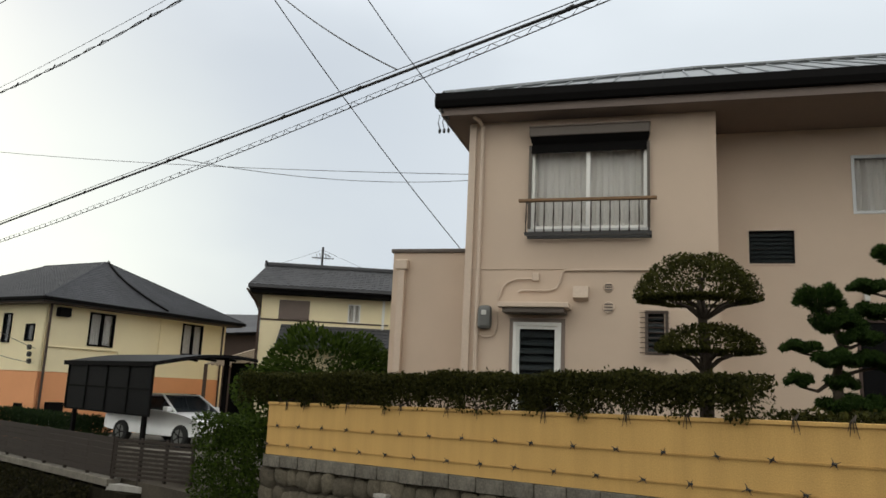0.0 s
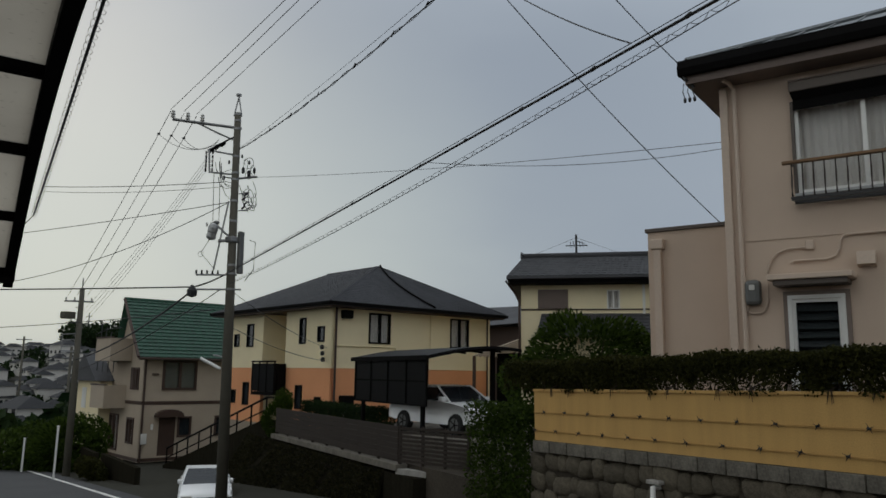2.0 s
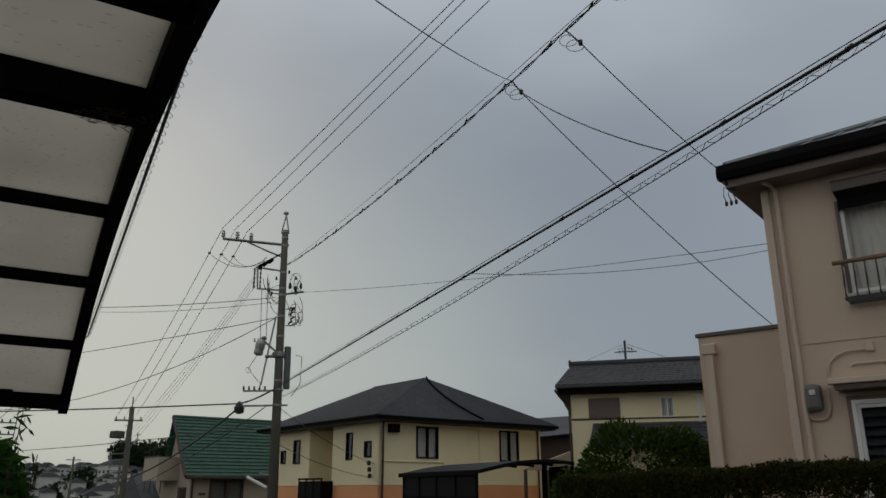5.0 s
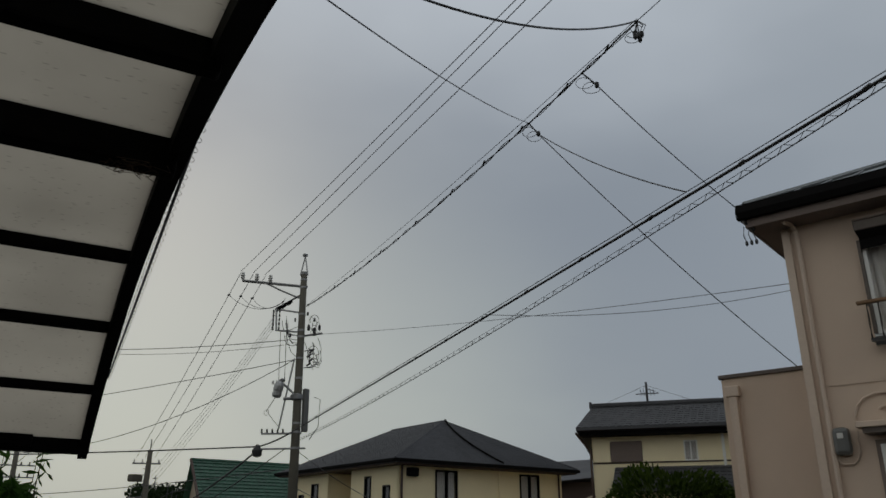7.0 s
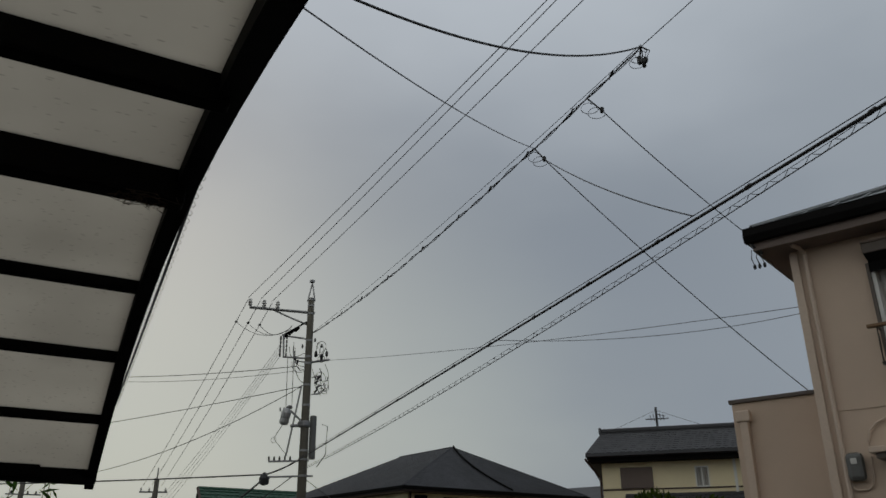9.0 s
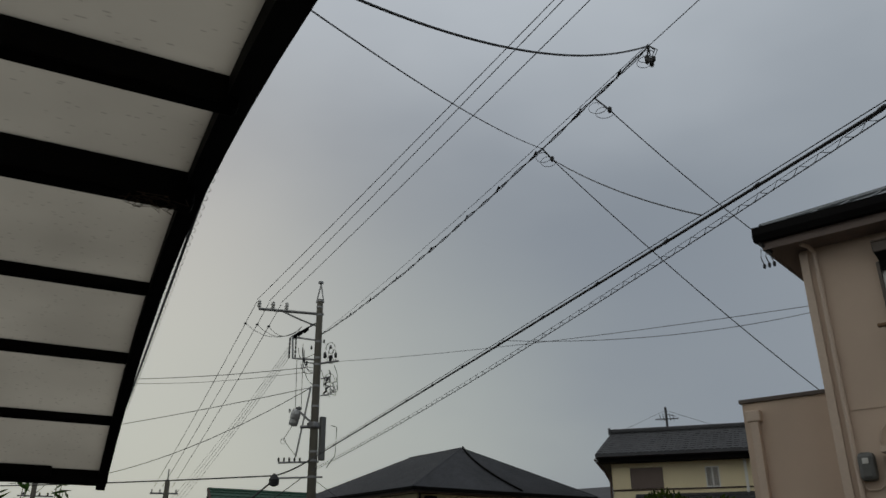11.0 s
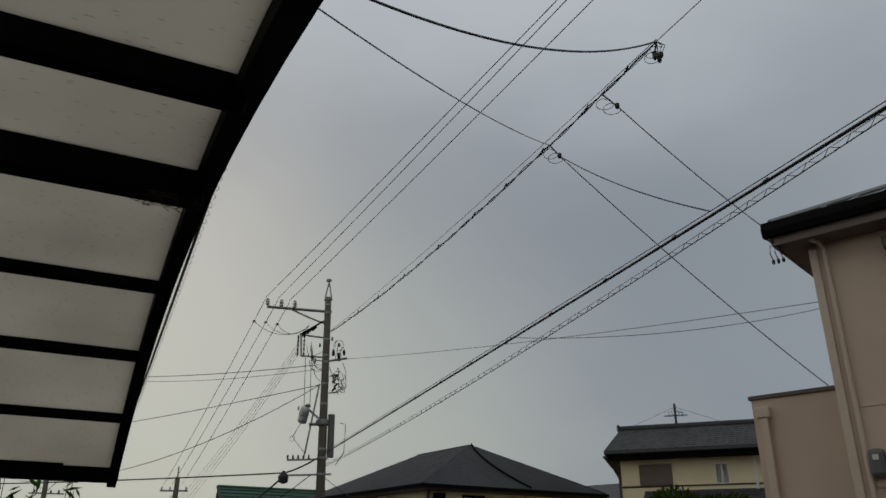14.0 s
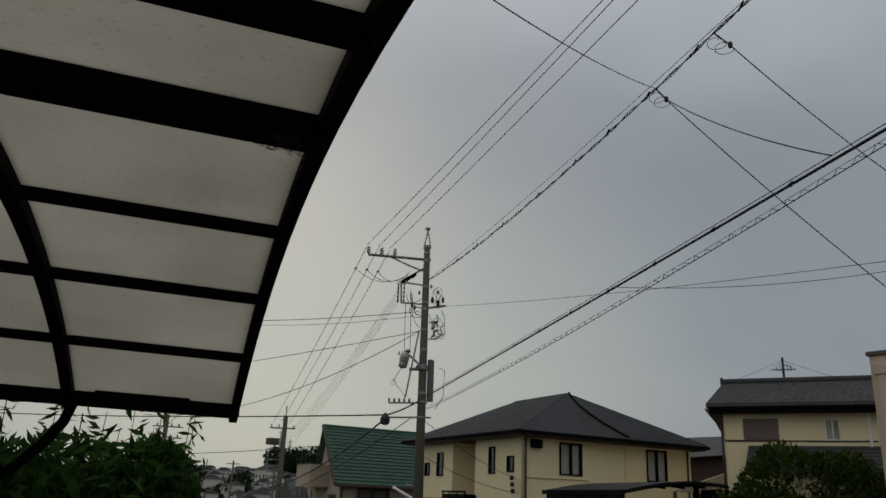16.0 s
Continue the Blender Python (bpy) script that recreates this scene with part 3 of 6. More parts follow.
    # downpipe with elbow, and a square corner duct
    part("downpipe", tube([(X0 + 0.13, -0.35, TOP - 0.03), (X0 + 0.19, -0.2, TOP - 0.05), (X0 + 0.22, -0.08, TOP - 0.12), (X0 + 0.22, -0.06, TOP - 0.35), (X0 + 0.22, -0.06, 0.0)], 0.034, 8), M_PINK_TRIM, h, "painted downpipe")
    part("corner_duct", box(X0 - 0.012, X0 + 0.11, -0.05, -0.001, 0.0, TOP - 0.06, 0.012), M_PINK_TRIM, h)
    # upper window with shutter box and flower rail
    w = window(h, X0 + 1.05, 3.64, 1.81, 1.33, 0.0, M_WHITE, depth=0.07, t=0.05)
    part("shutter_box", box(-0.03, 1.86, -0.19, -0.002, 1.50, 1.655, 0.015), M_BRONZE, w, "taupe roller shutter box")
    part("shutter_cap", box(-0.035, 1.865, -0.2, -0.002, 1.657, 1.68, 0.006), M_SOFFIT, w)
    part("shutter_lip", solid([(-0.02, -0.18, 1.50), (1.85, -0.18, 1.50), (1.82, -0.10, 1.39), (0.01, -0.10, 1.39), (-0.02, -0.003, 1.50), (1.85, -0.003, 1.50), (1.82, -0.003, 1.39), (0.01, -0.003, 1.39)], [(0, 3, 2, 1), (0, 4, 7, 3), (1, 2, 6, 5), (3, 7, 6, 2), (0, 1, 5, 4)]), M_BLACK, w)
    part("shutter_guide", box(-0.045, -0.002, -0.07, 0.0, 0.0, 1.388), M_BRONZE, w)
    part("shutter_guide", box(1.812, 1.855, -0.07, 0.0, 0.0, 1.388), M_BRONZE, w)
    part("shutter_curtain", box(0.0, 1.81, -0.09, -0.06, 1.25, 1.388), M_BLACK, w)
    part("window_sill", box(-0.04, 1.85, -0.07, -0.002, -0.05, -0.005, 0.008), M_ALU, w)
    r = new("balcony_rail")
    r.parent = h
    r["label"] = "bronze window rail with bowed bars"
    part("handrail", box(-2.22, -0.12, -0.41, -0.33, 4.0, 4.05, 0.012), M_RAILWOOD, r)
    part("bottom_rail", box(-2.12, -0.2, -0.37, -0.33, 3.47, 3.52), M_DARKMETAL, r)
    part("bottom_rail", box(-2.12, -0.2, -0.10, -0.07, 3.47, 3.52), M_DARKMETAL, r)
    for x in (-2.12, -0.23):
        part("side_bar", tube([(x, -0.002, 3.51), (x, -0.35, 3.51)], 0.014, 5), M_RAILBAR, r)
        part("side_bar", tube([(x, -0.002, 4.04), (x, -0.36, 4.04)], 0.014, 5), M_RAILBAR, r)
    bar = part("bar", tube([(0, -0.35, 3.51), (0, -0.385, 3.56), (0, -0.385, 3.68), (0, -0.36, 3.82), (0, -0.36, 4.03)], 0.0125, 5), M_RAILBAR, r)
    for i in range(14):
        ob = bar if i == 0 else new("bar", bar.data)
        ob.parent = r
        ob.matrix_basis = Matrix.Translation((-2.1 + i * 1.86 / 13, 0, 0))
    # side door with louvres under a small canopy
    d = louvre_window(h, X0 + 0.87, 0.1, 0.64, 1.99, 0.0, M_WHITE, 15)
    d.name = "door"
    part("door_frame", frame_bars(0.75, 2.05, 0.05, 0.055), M_WHITE, d).matrix_basis = Matrix.Translation((-0.055, -0.002, 0.0))
    part("door_casing", frame_bars(0.87, 2.11, 0.03, 0.058), M_SOFFIT, d).matrix_basis = Matrix.Translation((-0.115, -0.002, 0.0))
    can = part("door_canopy", box(-2.50, -1.41, -0.45, -0.001, 2.34, 2.42, 0.012), M_PINK_TRIM, h, "small flat canopy over the door")
    # shade beneath the canopy, coloured in as a dark taupe slab
    part("canopy_under_shade", box(-2.43, -1.48, -0.40, -0.004, 2.27, 2.34), M_BRONZE, can)
    # conduits
    part("conduit", tube([(-2.56, -0.03, 2.42), (-2.56, -0.03, 2.55), (-2.52, -0.03, 2.68), (-2.42, -0.03, 2.78), (-2.28, -0.03, 2.83), (-2.0, -0.03, 2.84)], 0.018, 6), M_PINK_TRIM, h)
    part("junction_box", box(-2.03, -1.92, -0.06, -0.001, 2.8, 2.93, 0.012), M_PINK_TRIM, h)
    part("conduit", tube([(-2.25, -0.03, 2.62), (-2.2, -0.03, 2.65), (-1.76, -0.03, 2.65), (-1.65, -0.03, 2.69), (-1.60, -0.03, 2.78), (-1.58, -0.03, 2.9), (-1.53, -0.03, 2.965), (-1.44, -0.03, 2.98), (0.55, -0.03, 2.98)], 0.018, 6), M_PINK_TRIM, h)
    hood = bmesh.new()
    solid([(-1.38, 0, 2.5), (-1.15, 0, 2.5), (-1.15, 0, 2.71), (-1.38, 0, 2.71), (-1.38, -0.17, 2.53), (-1.15, -0.17, 2.53), (-1.15, -0.14, 2.71), (-1.38, -0.14, 2.71)],
          [(4, 5, 6, 7), (0, 4, 7, 3), (5, 1, 2, 6), (7, 6, 2, 3), (0, 1, 5, 4)], hood)
    part("vent_hood", hood, M_PINK_TRIM, h)
    for z, rr in ((2.71, 0.075), (2.40, 0.095)):
        vt = part("vent_cap", lathe([(rr, 0), (rr, 0.02), (rr * 0.85, 0.03), (rr * 0.8, 0.022)], 18, m=Matrix.Translation((-0.85, 0, z)) @ Matrix.Rotation(radians(90), 4, "X")), M_PINK_TRIM, h)
        for k in range(3):
            q = (k - 1) * rr * 0.5
            part("slat", box(-0.85 - rr * 0.66, -0.85 + rr * 0.66, -0.036, -0.024, z + q - 0.008, z + q + 0.008), M_BRONZE, vt)
    # electricity meter
    mt = part("meter", box(-2.88, -2.66, -0.16, -0.001, 2.02, 2.40, 0.06), M_METERGREY, h, "grey electricity meter")
    part("meter_glass", box(-2.81, -2.73, -0.172, -0.158, 2.24, 2.32, 0.01), M_PORCELAIN, mt)
    part("meter_cable", tube([(-2.87, -0.03, 2.05), (-2.87, -0.03, 1.95), (-2.82, -0.03, 1.91), (-2.68, -0.03, 1.91), (-2.62, -0.03, 1.96), (-2.58, -0.03, 2.1), (-2.57, -0.03, 2.34)], 0.015, 6), M_PINK_TRIM, h)
    # barred bathroom window
    g = louvre_window(h, X0 + 2.82, 1.70, 0.34, 0.66, 0.0, M_BRONZE, 6)
    gr = part("window_grille", frame_bars(0.46, 0.72, 0.02, 0.014), M_PINK_TRIM, g)
    gr.matrix_basis = Matrix.Translation((-0.09, -0.07, -0.04))
    for i in range(9):
        part("grille_bar", tube([(-0.08, -0.08, 0.02 + i * 0.075), (0.36, -0.08, 0.02 + i * 0.075)], 0.006, 4), M_BROWN, g)
    # windows of the set-back wing
    louvre_window(h, X1 + 0.52, 3.245, 0.73, 0.585, REC, M_PINK_TRIM, 7, 0.022)
    window(h, X1 + 2.10, 4.06, 1.4, 0.96, REC, M_ALU, 0.07, 0.05)
    window(h, X1 + 2.05, 0.5, 1.55, 1.9, REC, M_BROWN, 0.07, 0.05, curtain=False, glass=M_SMOKE)
    part("lamp", box(2.93, 3.01, REC - 0.1, REC - 0.001, 2.66, 2.8, 0.02), M_PORCELAIN, h, "small wall lamp")
    # flat-roofed side wing
    sw = new("side_wing")
    sw.parent = h
    part("wall", box(-4.74, X0 - 0.001, 1.0, 5.2, 0, 3.46), M_PINK, sw)
    part("coping", box(-4.78, X0 - 0.001, 0.96, 5.2, 3.462, 3.53, 0.01), M_BRONZE, sw, "dark metal coping")
    part("rain_head", box(-4.66, -4.43, 0.86, 0.999, 3.14, 3.32, 0.02), M_PINK_TRIM, sw)
    part("downpipe", box(-4.61, -4.48, 0.88, 0.999, 0, 3.14, 0.012), M_PINK_TRIM, sw)
    part("wall_box", box(-3.30, -3.2, 0.9, 0.999, 1.6, 2.05, 0.02), M_METERGREY, sw)
    part("cable_loop", tube([(-3.20, 0.95, 3.5), (-3.26, 0.93, 3.38), (-3.25, 0.93, 3.2), (-3.18, 0.95, 3.08)], 0.012, 5), M_PINK_TRIM, sw)
    # service insulators hanging under the roof corner
    ins = new("service_bracket")
    ins.parent = h
    part("bracket_arm", tube([(-3.6, -0.5, 5.75), (-3.52, -0.46, 5.55), (-3.42, -0.4, 5.42)], 0.03, 6), M_DARKMETAL, ins)
    for i in range(3):
        x = -3.56 + i * 0.075
        part("drop_lead", tube([(x, -0.45, 5.5), (x - 0.02, -0.45, 5.36), (x + 0.01, -0.45, 5.25)], 0.008, 5), M_CABLE, ins)
        part("insulator", lathe([(0.012, 0), (0.024, 0.02), (0.024, 0.06), (0.01, 0.08)], 8, m=Matrix.Translation((x + 0.01, -0.45, 5.18))), M_CABLE, ins)
    return h


pink_house()

# ---------------------------------------------------------------- boundary wall with hedge
WALL_M = Matrix.Translation((*road_xy(9.75, 7.0), 1.76)) @ ROAD_TURN @ Matrix.Rotation(-0.018, 4, "Y")
WLEN = 17.0
bw = thing("boundary_wall", "ochre painted garden wall on a grey block course", "wall", WALL_M, kind="structure")
part("wall_panel", box(0, WLEN, 0, 0.12, -0.75, -0.04), M_YELLOW, bw)
part("coping", box(-0.01, WLEN, -0.02, 0.14, -0.04, 0.0, 0.008), M_YELLOW, bw)
for zr in (-0.335, -0.60):
    part("rib", box(0.0, WLEN, -0.012, -0.001, zr - 0.022, zr - 0.006, 0.003), M_YELLOW, bw)


def barb_strand(z, x0, count):
    st = thing("barbed_wire", "strand of dark rusty barbed wire along the ochre wall", "barbed wire", WALL_M, group="barbed wire strands")
    part("strand", tube([(0.02, -0.022, z), (WLEN, -0.022, z)], 0.004, 5), M_YELLOW, st)
    rs = random.Random(int(-z * 100))
    shapes = []
    for k in range(5):
        bm = bmesh.new()
        for a in (0.6, 2.4, 3.9, 5.5):
            a += rs.uniform(-0.3, 0.3)
            ln = rs.uniform(0.042, 0.062)
            tube([(0, 0, 0), (math.cos(a) * ln, rs.uniform(-0.03, 0.0), math.sin(a) * ln)], 0.0065, 4, bm, 0.002)
        tube([(-0.02, 0, 0), (0.02, 0, 0)], 0.012, 5, bm)
        me = bpy.data.meshes.new("barb")
        bm.to_mesh(me)
        bm.free()
        me.materials.append(M_CABLE)
        shapes.append(me)
    for i in range(count):
        ob = new("barb", shapes[i % 5])
        ob.parent = st
        ob.matrix_basis = Matrix.Translation((x0 + i * 0.5 + rs.uniform(-0.02, 0.02), -0.026, z)) @ Matrix.Rotation(rs.uniform(-0.5, 0.5), 4, "Y")


barb_strand(-0.335, 0.27, 33)
barb_strand(-0.60, 0.05, 34)


def hedge(name, label, m, x0, x1, y0, y1, z0, z1, count, size, seed, sparse=0.0, material=None):
    h = thing(name, label, "hedge", m)
    rs = np.random.RandomState(seed)
    p = rs.uniform(size=(count, 3))
    # leaves crowd towards the faces
    face = rs.randint(0, 5, count)
    edge = rs.uniform(size=count) ** 2 * 0.3
    p[face == 0, 1] = edge[face == 0]
    p[face == 1, 2] = 1 - edge[face == 1]
    p[face == 2, 1] = edge[face == 2]
    p = p * [x1 - x0, y1 - y0, z1 - z0] + [x0, y0, z0]
    wob = 0.02 * np.sin(p[:, 0] * 3.1 + seed) + 0.014 * np.sin(p[:, 0] * 7.7 + p[:, 1] * 5)
    p[:, 2] += wob * (p[:, 2] - z0) / (z1 - z0)
    p[:, 1] += 0.03 * np.sin(p[:, 0] * 4.3 + p[:, 2] * 6)
    p += rs.normal(size=p.shape) * 0.02
    if sparse:
        lowness = 1 - (p[:, 2] - z0) / (z1 - z0)
        clump = np.sin(p[:, 0] * 5.1) * np.sin(p[:, 2] * 19 + p[:, 0] * 3) + np.sin(p[:, 0] * 11.3 + 1)
        keep = rs.uniform(size=count) > sparse * np.clip(lowness * 2.4 - 1.05, 0, 1) * (0.72 + 0.5 * clump)
        p = p[keep]
    leaf_mesh("foliage", p, size, material or M_LEAF_HEDGE, h, 0.55, seed=seed)
    tw = bmesh.new()
    r2 = random.Random(seed)
    for i in range(int((x1 - x0) * 14)):
        x = r2.uniform(x0 + 0.1, x1 - 0.1)
        y = r2.uniform(y0 + 0.15, y1 - 0.1)
        tube([(x, y, z0 - 0.02), (x + r2.uniform(-0.1, 0.1), y + r2.uniform(-0.08, 0.08), z0 + 0.4 * (z1 - z0)), (x + r2.uniform(-0.22, 0.22), y + r2.uniform(-0.1, 0.1), z1 - 0.04)], 0.010, 4, tw, 0.003)
    part("branchwork", tw, M_BARK, h)["kind"] = "stuff"
    return h


hedge("hedge", "clipped dark green hedge, thin at its foot, along the ochre wall", WALL_M, -0.75, 7.1, -0.05, 0.72, -0.03, 0.40, 60000, 0.043, 3, sparse=1.1)
hedge("hedge", "low clipped shrubs behind the bare stretch of wall", WALL_M, 7.15, 10.5, 0.2, 0.9, -0.2, 0.06, 5000, 0.05, 9)
hr = thing("hanging_roots", "dry roots hanging over the wall's top", "roots", WALL_M)
rr = random.Random(5)
for i in range(15):
    x = 0.4 + i * 0.63 + rr.uniform(-0.2, 0.2)
    bm = bmesh.new()
    for k in range(5):
        dx = rr.uniform(-0.05, 0.05)
        tube([(x, 0.1, 0.06), (x + dx * 0.4, -0.03, 0.01), (x + dx, -0.035, -rr.uniform(0.03, 0.13))], 0.008, 4, bm, 0.003)
    part("root", bm, M_BARK, hr)

END_M = Matrix.Translation((*road_xy(11.6, 6.9), -0.6)) @ ROAD_TURN
hedge("hedge", "square clipped evergreen bush beside the end of the wall", END_M, 0, 1.75, 0, 0.9, 0.4, 2.08, 15000, 0.055, 14, material=M_LEAF_BUSH)
hedge("hedge", "dark clipped hedge turning back from the wall's end", END_M, 1.1, 1.9, 0.9, 4.5, 1.3, 2.75, 12000, 0.06, 15)

# block course and field stones under the wall
base = thing("retaining_wall", "old field-stone retaining wall with a block course on top", "retaining wall", WALL_M, kind="structure")
part("core", box(0.0, WLEN, 0.07, 0.5, -3.2, -0.77), M_EARTH, base)
blk = box(0.004, 0.392, -0.035, 0.3, -0.915, -0.755, 0.008)
first = part("block", blk, M_BLOCK, base)
for i in range(int(WLEN / 0.4)):
    ob = first if i == 0 else new("block", first.data)
    ob.parent = base
    ob.matrix_basis = Matrix.Translation((i * 0.4, ((i * 37) % 7 - 3) * 0.0025, ((i * 53) % 5 - 2) * 0.002))
stones = []
rs_st = np.random.RandomState(11)
for k in range(9):
    bm = bmesh.new()
    bmesh.ops.create_icosphere(bm, subdivisions=2, radius=1.0)
    dirs = rs_st.normal(size=(7, 3))
    dirs /= np.linalg.norm(dirs, axis=1)[:, None]
    amp = rs_st.uniform(-0.42, 0.25, 7)
    for v in bm.verts:
        n = np.array(v.co)
        bulge = 1 + sum(a * max(0, float(n @ q)) ** 3 for a, q in zip(amp, dirs))
        for ax in range(3):
            v.co[ax] = math.copysign(abs(n[ax]) ** 0.62, n[ax]) * bulge
    me = bpy.data.meshes.new("stone")
    bm.to_mesh(me)
    bm.free()
    me.materials.append(M_STONE)
    for p in me.polygons:
        p.use_smooth = True
    stones.append(me)
rs2 = random.Random(21)
for row in range(6):
    x = -0.1 + rs2.uniform(-0.1, 0.1)
    while x < 9.0:
        w = rs2.uniform(0.22, 0.42)
        ob = new("stone", stones[rs2.randrange(9)])
        ob.parent = base
        ob.matrix_basis = Matrix.Translation((x + w / 2, 0.08 + rs2.uniform(-0.02, 0.02), -1.05 - row * 0.26 + rs2.uniform(-0.03, 0.03))) @ Matrix.Rotation(rs2.uniform(-0.3, 0.3), 4, "Y") @ Matrix.Diagonal((w * 0.55, 0.10, 0.15, 1))
        x += w * 0.96
dp = thing("drain_pipe", "white plastic drain spout low in the stone wall", "pipe", WALL_M @ Matrix.Translation((2.55, -0.08, -1.2)))
part("spout", tube([(0, 0.1, 0.05), (0, -0.03, 0.04), (0.02, -0.06, -0.14)], 0.035, 8), M_WHITE, dp)
part("lip", box(-0.11, 0.11, -0.04, 0.06, 0.08, 0.13, 0.01), M_CONCRETE, dp)


# ---------------------------------------------------------------- garden trees
def topiary():
    t = thing("topiary_tree", "evergreen clipped into two cloud-shaped pads", "tree", Matrix.Translation((0.38, 8.71, 1.0)))
    bm = tube([(0.02, 0, 0), (0.0, 0, 0.9), (0.0, 0.02, 1.45), (-0.02, 0.0, 1.75), (-0.05, 0.03, 2.2), (-0.02, 0, 2.35)], 0.085, 8, None, 0.03)
    part("trunk", bm, M_BARK, t)
    rs = np.random.RandomState(4)
    r = random.Random(8)
    for base_z, reach, top, cnt in ((1.98, 0.55, 2.3, 16), (1.42, 0.45, 1.62, 13)):
        for i in range(cnt):
            a = 2 * math.pi * i / cnt + r.uniform(-0.2, 0.2)
            q = reach * r.uniform(0.6, 1.0)
            limb = tube([(-0.02, 0, base_z - 0.1), (math.cos(a) * q * 0.4, math.sin(a) * q * 0.32, base_z + 0.05), (math.cos(a) * q * 0.75, math.sin(a) * q * 0.6, base_z + 0.1), (math.cos(a) * q, math.sin(a) * q * 0.8, top)], 0.017, 5, None, 0.005)
            part("limb", limb, M_BARK, t)

    def pad(c, rx, ry, rz, n, seed):
        r3 = np.random.RandomState(seed)
        q = in_ball(n, (0, 0, 0), (1, 1, 1), r3, 0.78)
        q[:, 2] = np.where(q[:, 2] < 0, q[:, 2] * 0.12, q[:, 2])
        q = q[(q[:, 2] > 0.0) | (np.hypot(q[:, 0], q[:, 1]) > 0.55)]
        n = len(q)
        hole = np.sin(q[:, 0] * 7 + seed) * np.sin(q[:, 1] * 6) + np.sin(q[:, 0] * 3 + q[:, 2] * 5)
        q = q[r3.uniform(size=n) > 0.6 * (hole > 0.6)]
        q *= 1 + 0.06 * np.sin(q[:, 0:1] * 9 + q[:, 1:2] * 7)
        return q * [rx, ry, rz] + c

    leaf_mesh("crown", pad((-0.09, 0.02, 2.12), 0.66, 0.56, 0.5, 14500, 2), 0.042, M_LEAF_TOPI, t, 0.5, seed=2)
    leaf_mesh("crown", pad((0.02, 0.0, 1.56), 0.55, 0.48, 0.30, 9000, 7), 0.042, M_LEAF_TOPI, t, 0.5, seed=7)


topiary()


def shrub(m, blobs, count, size, material, label, seed, aspect=0.5, stems=12, name="shrub", category="shrub", shell=0.6, upright=0.0):
    t = thing(name, label, category, m)
    rs = np.random.RandomState(seed)
    vol = sum(r[0] * r[1] * r[2] for _, r in blobs)
    pts = np.concatenate([in_ball(int(count * r[0] * r[1] * r[2] / vol), c, r, rs, shell) for c, r in blobs])
    pts += 0.12 * np.sin(pts[:, [1, 2, 0]] * 4.0 + seed)
    pts = pts[pts[:, 2] > 0.05]
    leaf_mesh("foliage", pts, size, material, t, aspect, seed=seed, upright=upright)
    st = bmesh.new()
    r = random.Random(seed)
    for i in range(stems):
        c, rad = blobs[i % len(blobs)]
        e = (c[0] + r.uniform(-0.6, 0.6) * rad[0], c[1] + r.uniform(-0.6, 0.6) * rad[1], c[2] + r.uniform(-0.1, 0.6) * rad[2])
        tube([(c[0] * 0.3, c[1] * 0.3, 0), ((c[0] * 0.3 + e[0]) / 2, (c[1] * 0.3 + e[1]) / 2, e[2] * 0.55), e], 0.03, 5, st, 0.008)
    part("branchwork", st, M_BARK, t)["kind"] = "stuff"
    return t


def cloud_pine(m, pads, label, trunk, seed):
    t = thing("pine_tree", label, "tree", m)
    part("trunk", tube(trunk, 0.07, 8, None, 0.02), M_BARK, t)
    pts = []
    rs = np.random.RandomState(seed)
    for (c, r) in pads:
        k = min(trunk, key=lambda q: abs(q[2] - c[2] + 0.1))
        branch = tube([k, ((k[0] + c[0]) / 2, (k[1] + c[1]) / 2, c[2] - 0.09), (c[0], c[1], c[2] - 0.05)], 0.026, 5, None, 0.01)
        part("branch", branch, M_BARK, t)
        n = int(7600 * r[0] * r[1] / 0.12)
        q = in_ball(n, (0, 0, 0), (1, 1, 1), rs, 0.4)
        q[:, 2] = np.where(q[:, 2] < 0, q[:, 2] * 0.35, q[:, 2])
        q[:, 2] += 0.2 * np.sin(q[:, 0] * 6 + c[0] * 9) + 0.15 * np.sin(q[:, 1] * 7)
        pts.append(q * r + np.array(c))
    leaf_mesh("needle_foliage", np.concatenate(pts), 0.052, M_LEAF_PINE, t, 0.24, seed=seed, upright=0.35)


cloud_pine(Matrix.Translation((1.52, 8.15, 1.0)), [((-0.12, 0, 2.03), (0.24, 0.22, 0.16)), ((0.05, 0.05, 1.82), (0.27, 0.25, 0.14)), ((-0.30, 0, 1.58), (0.2, 0.18, 0.07)), ((0.22, 0, 1.68), (0.22, 0.2, 0.1)),
            ((-0.02, -0.1, 1.46), (0.22, 0.2, 0.10)), ((0.36, 0, 1.46), (0.3, 0.25, 0.1)), ((-0.33, 0, 1.26), (0.14, 0.14, 0.09)), ((0.05, 0, 1.25), (0.16, 0.16, 0.1)), ((0.1, 0, 1.03), (0.3, 0.25, 0.11)), ((0.45, 0.1, 1.05), (0.26, 0.22, 0.1))],
           "garden pine trained into layered cloud pads", [(0.05, 0, 0), (0.03, 0, 0.9), (0.0, 0, 1.3), (0.06, 0, 1.6), (-0.05, 0, 1.95)], 31)
shrub(Matrix.Translation((1.95, 8.75, 0.9)), [((0, 0, 0.75), (0.5, 0.35, 0.4)), ((0.6, 0.1, 0.9), (0.5, 0.4, 0.5)), ((-0.5, 0, 0.62), (0.4, 0.3, 0.3))], 7000, 0.06, M_LEAF_HEDGE, "low dark shrub under the garden pines", 47)
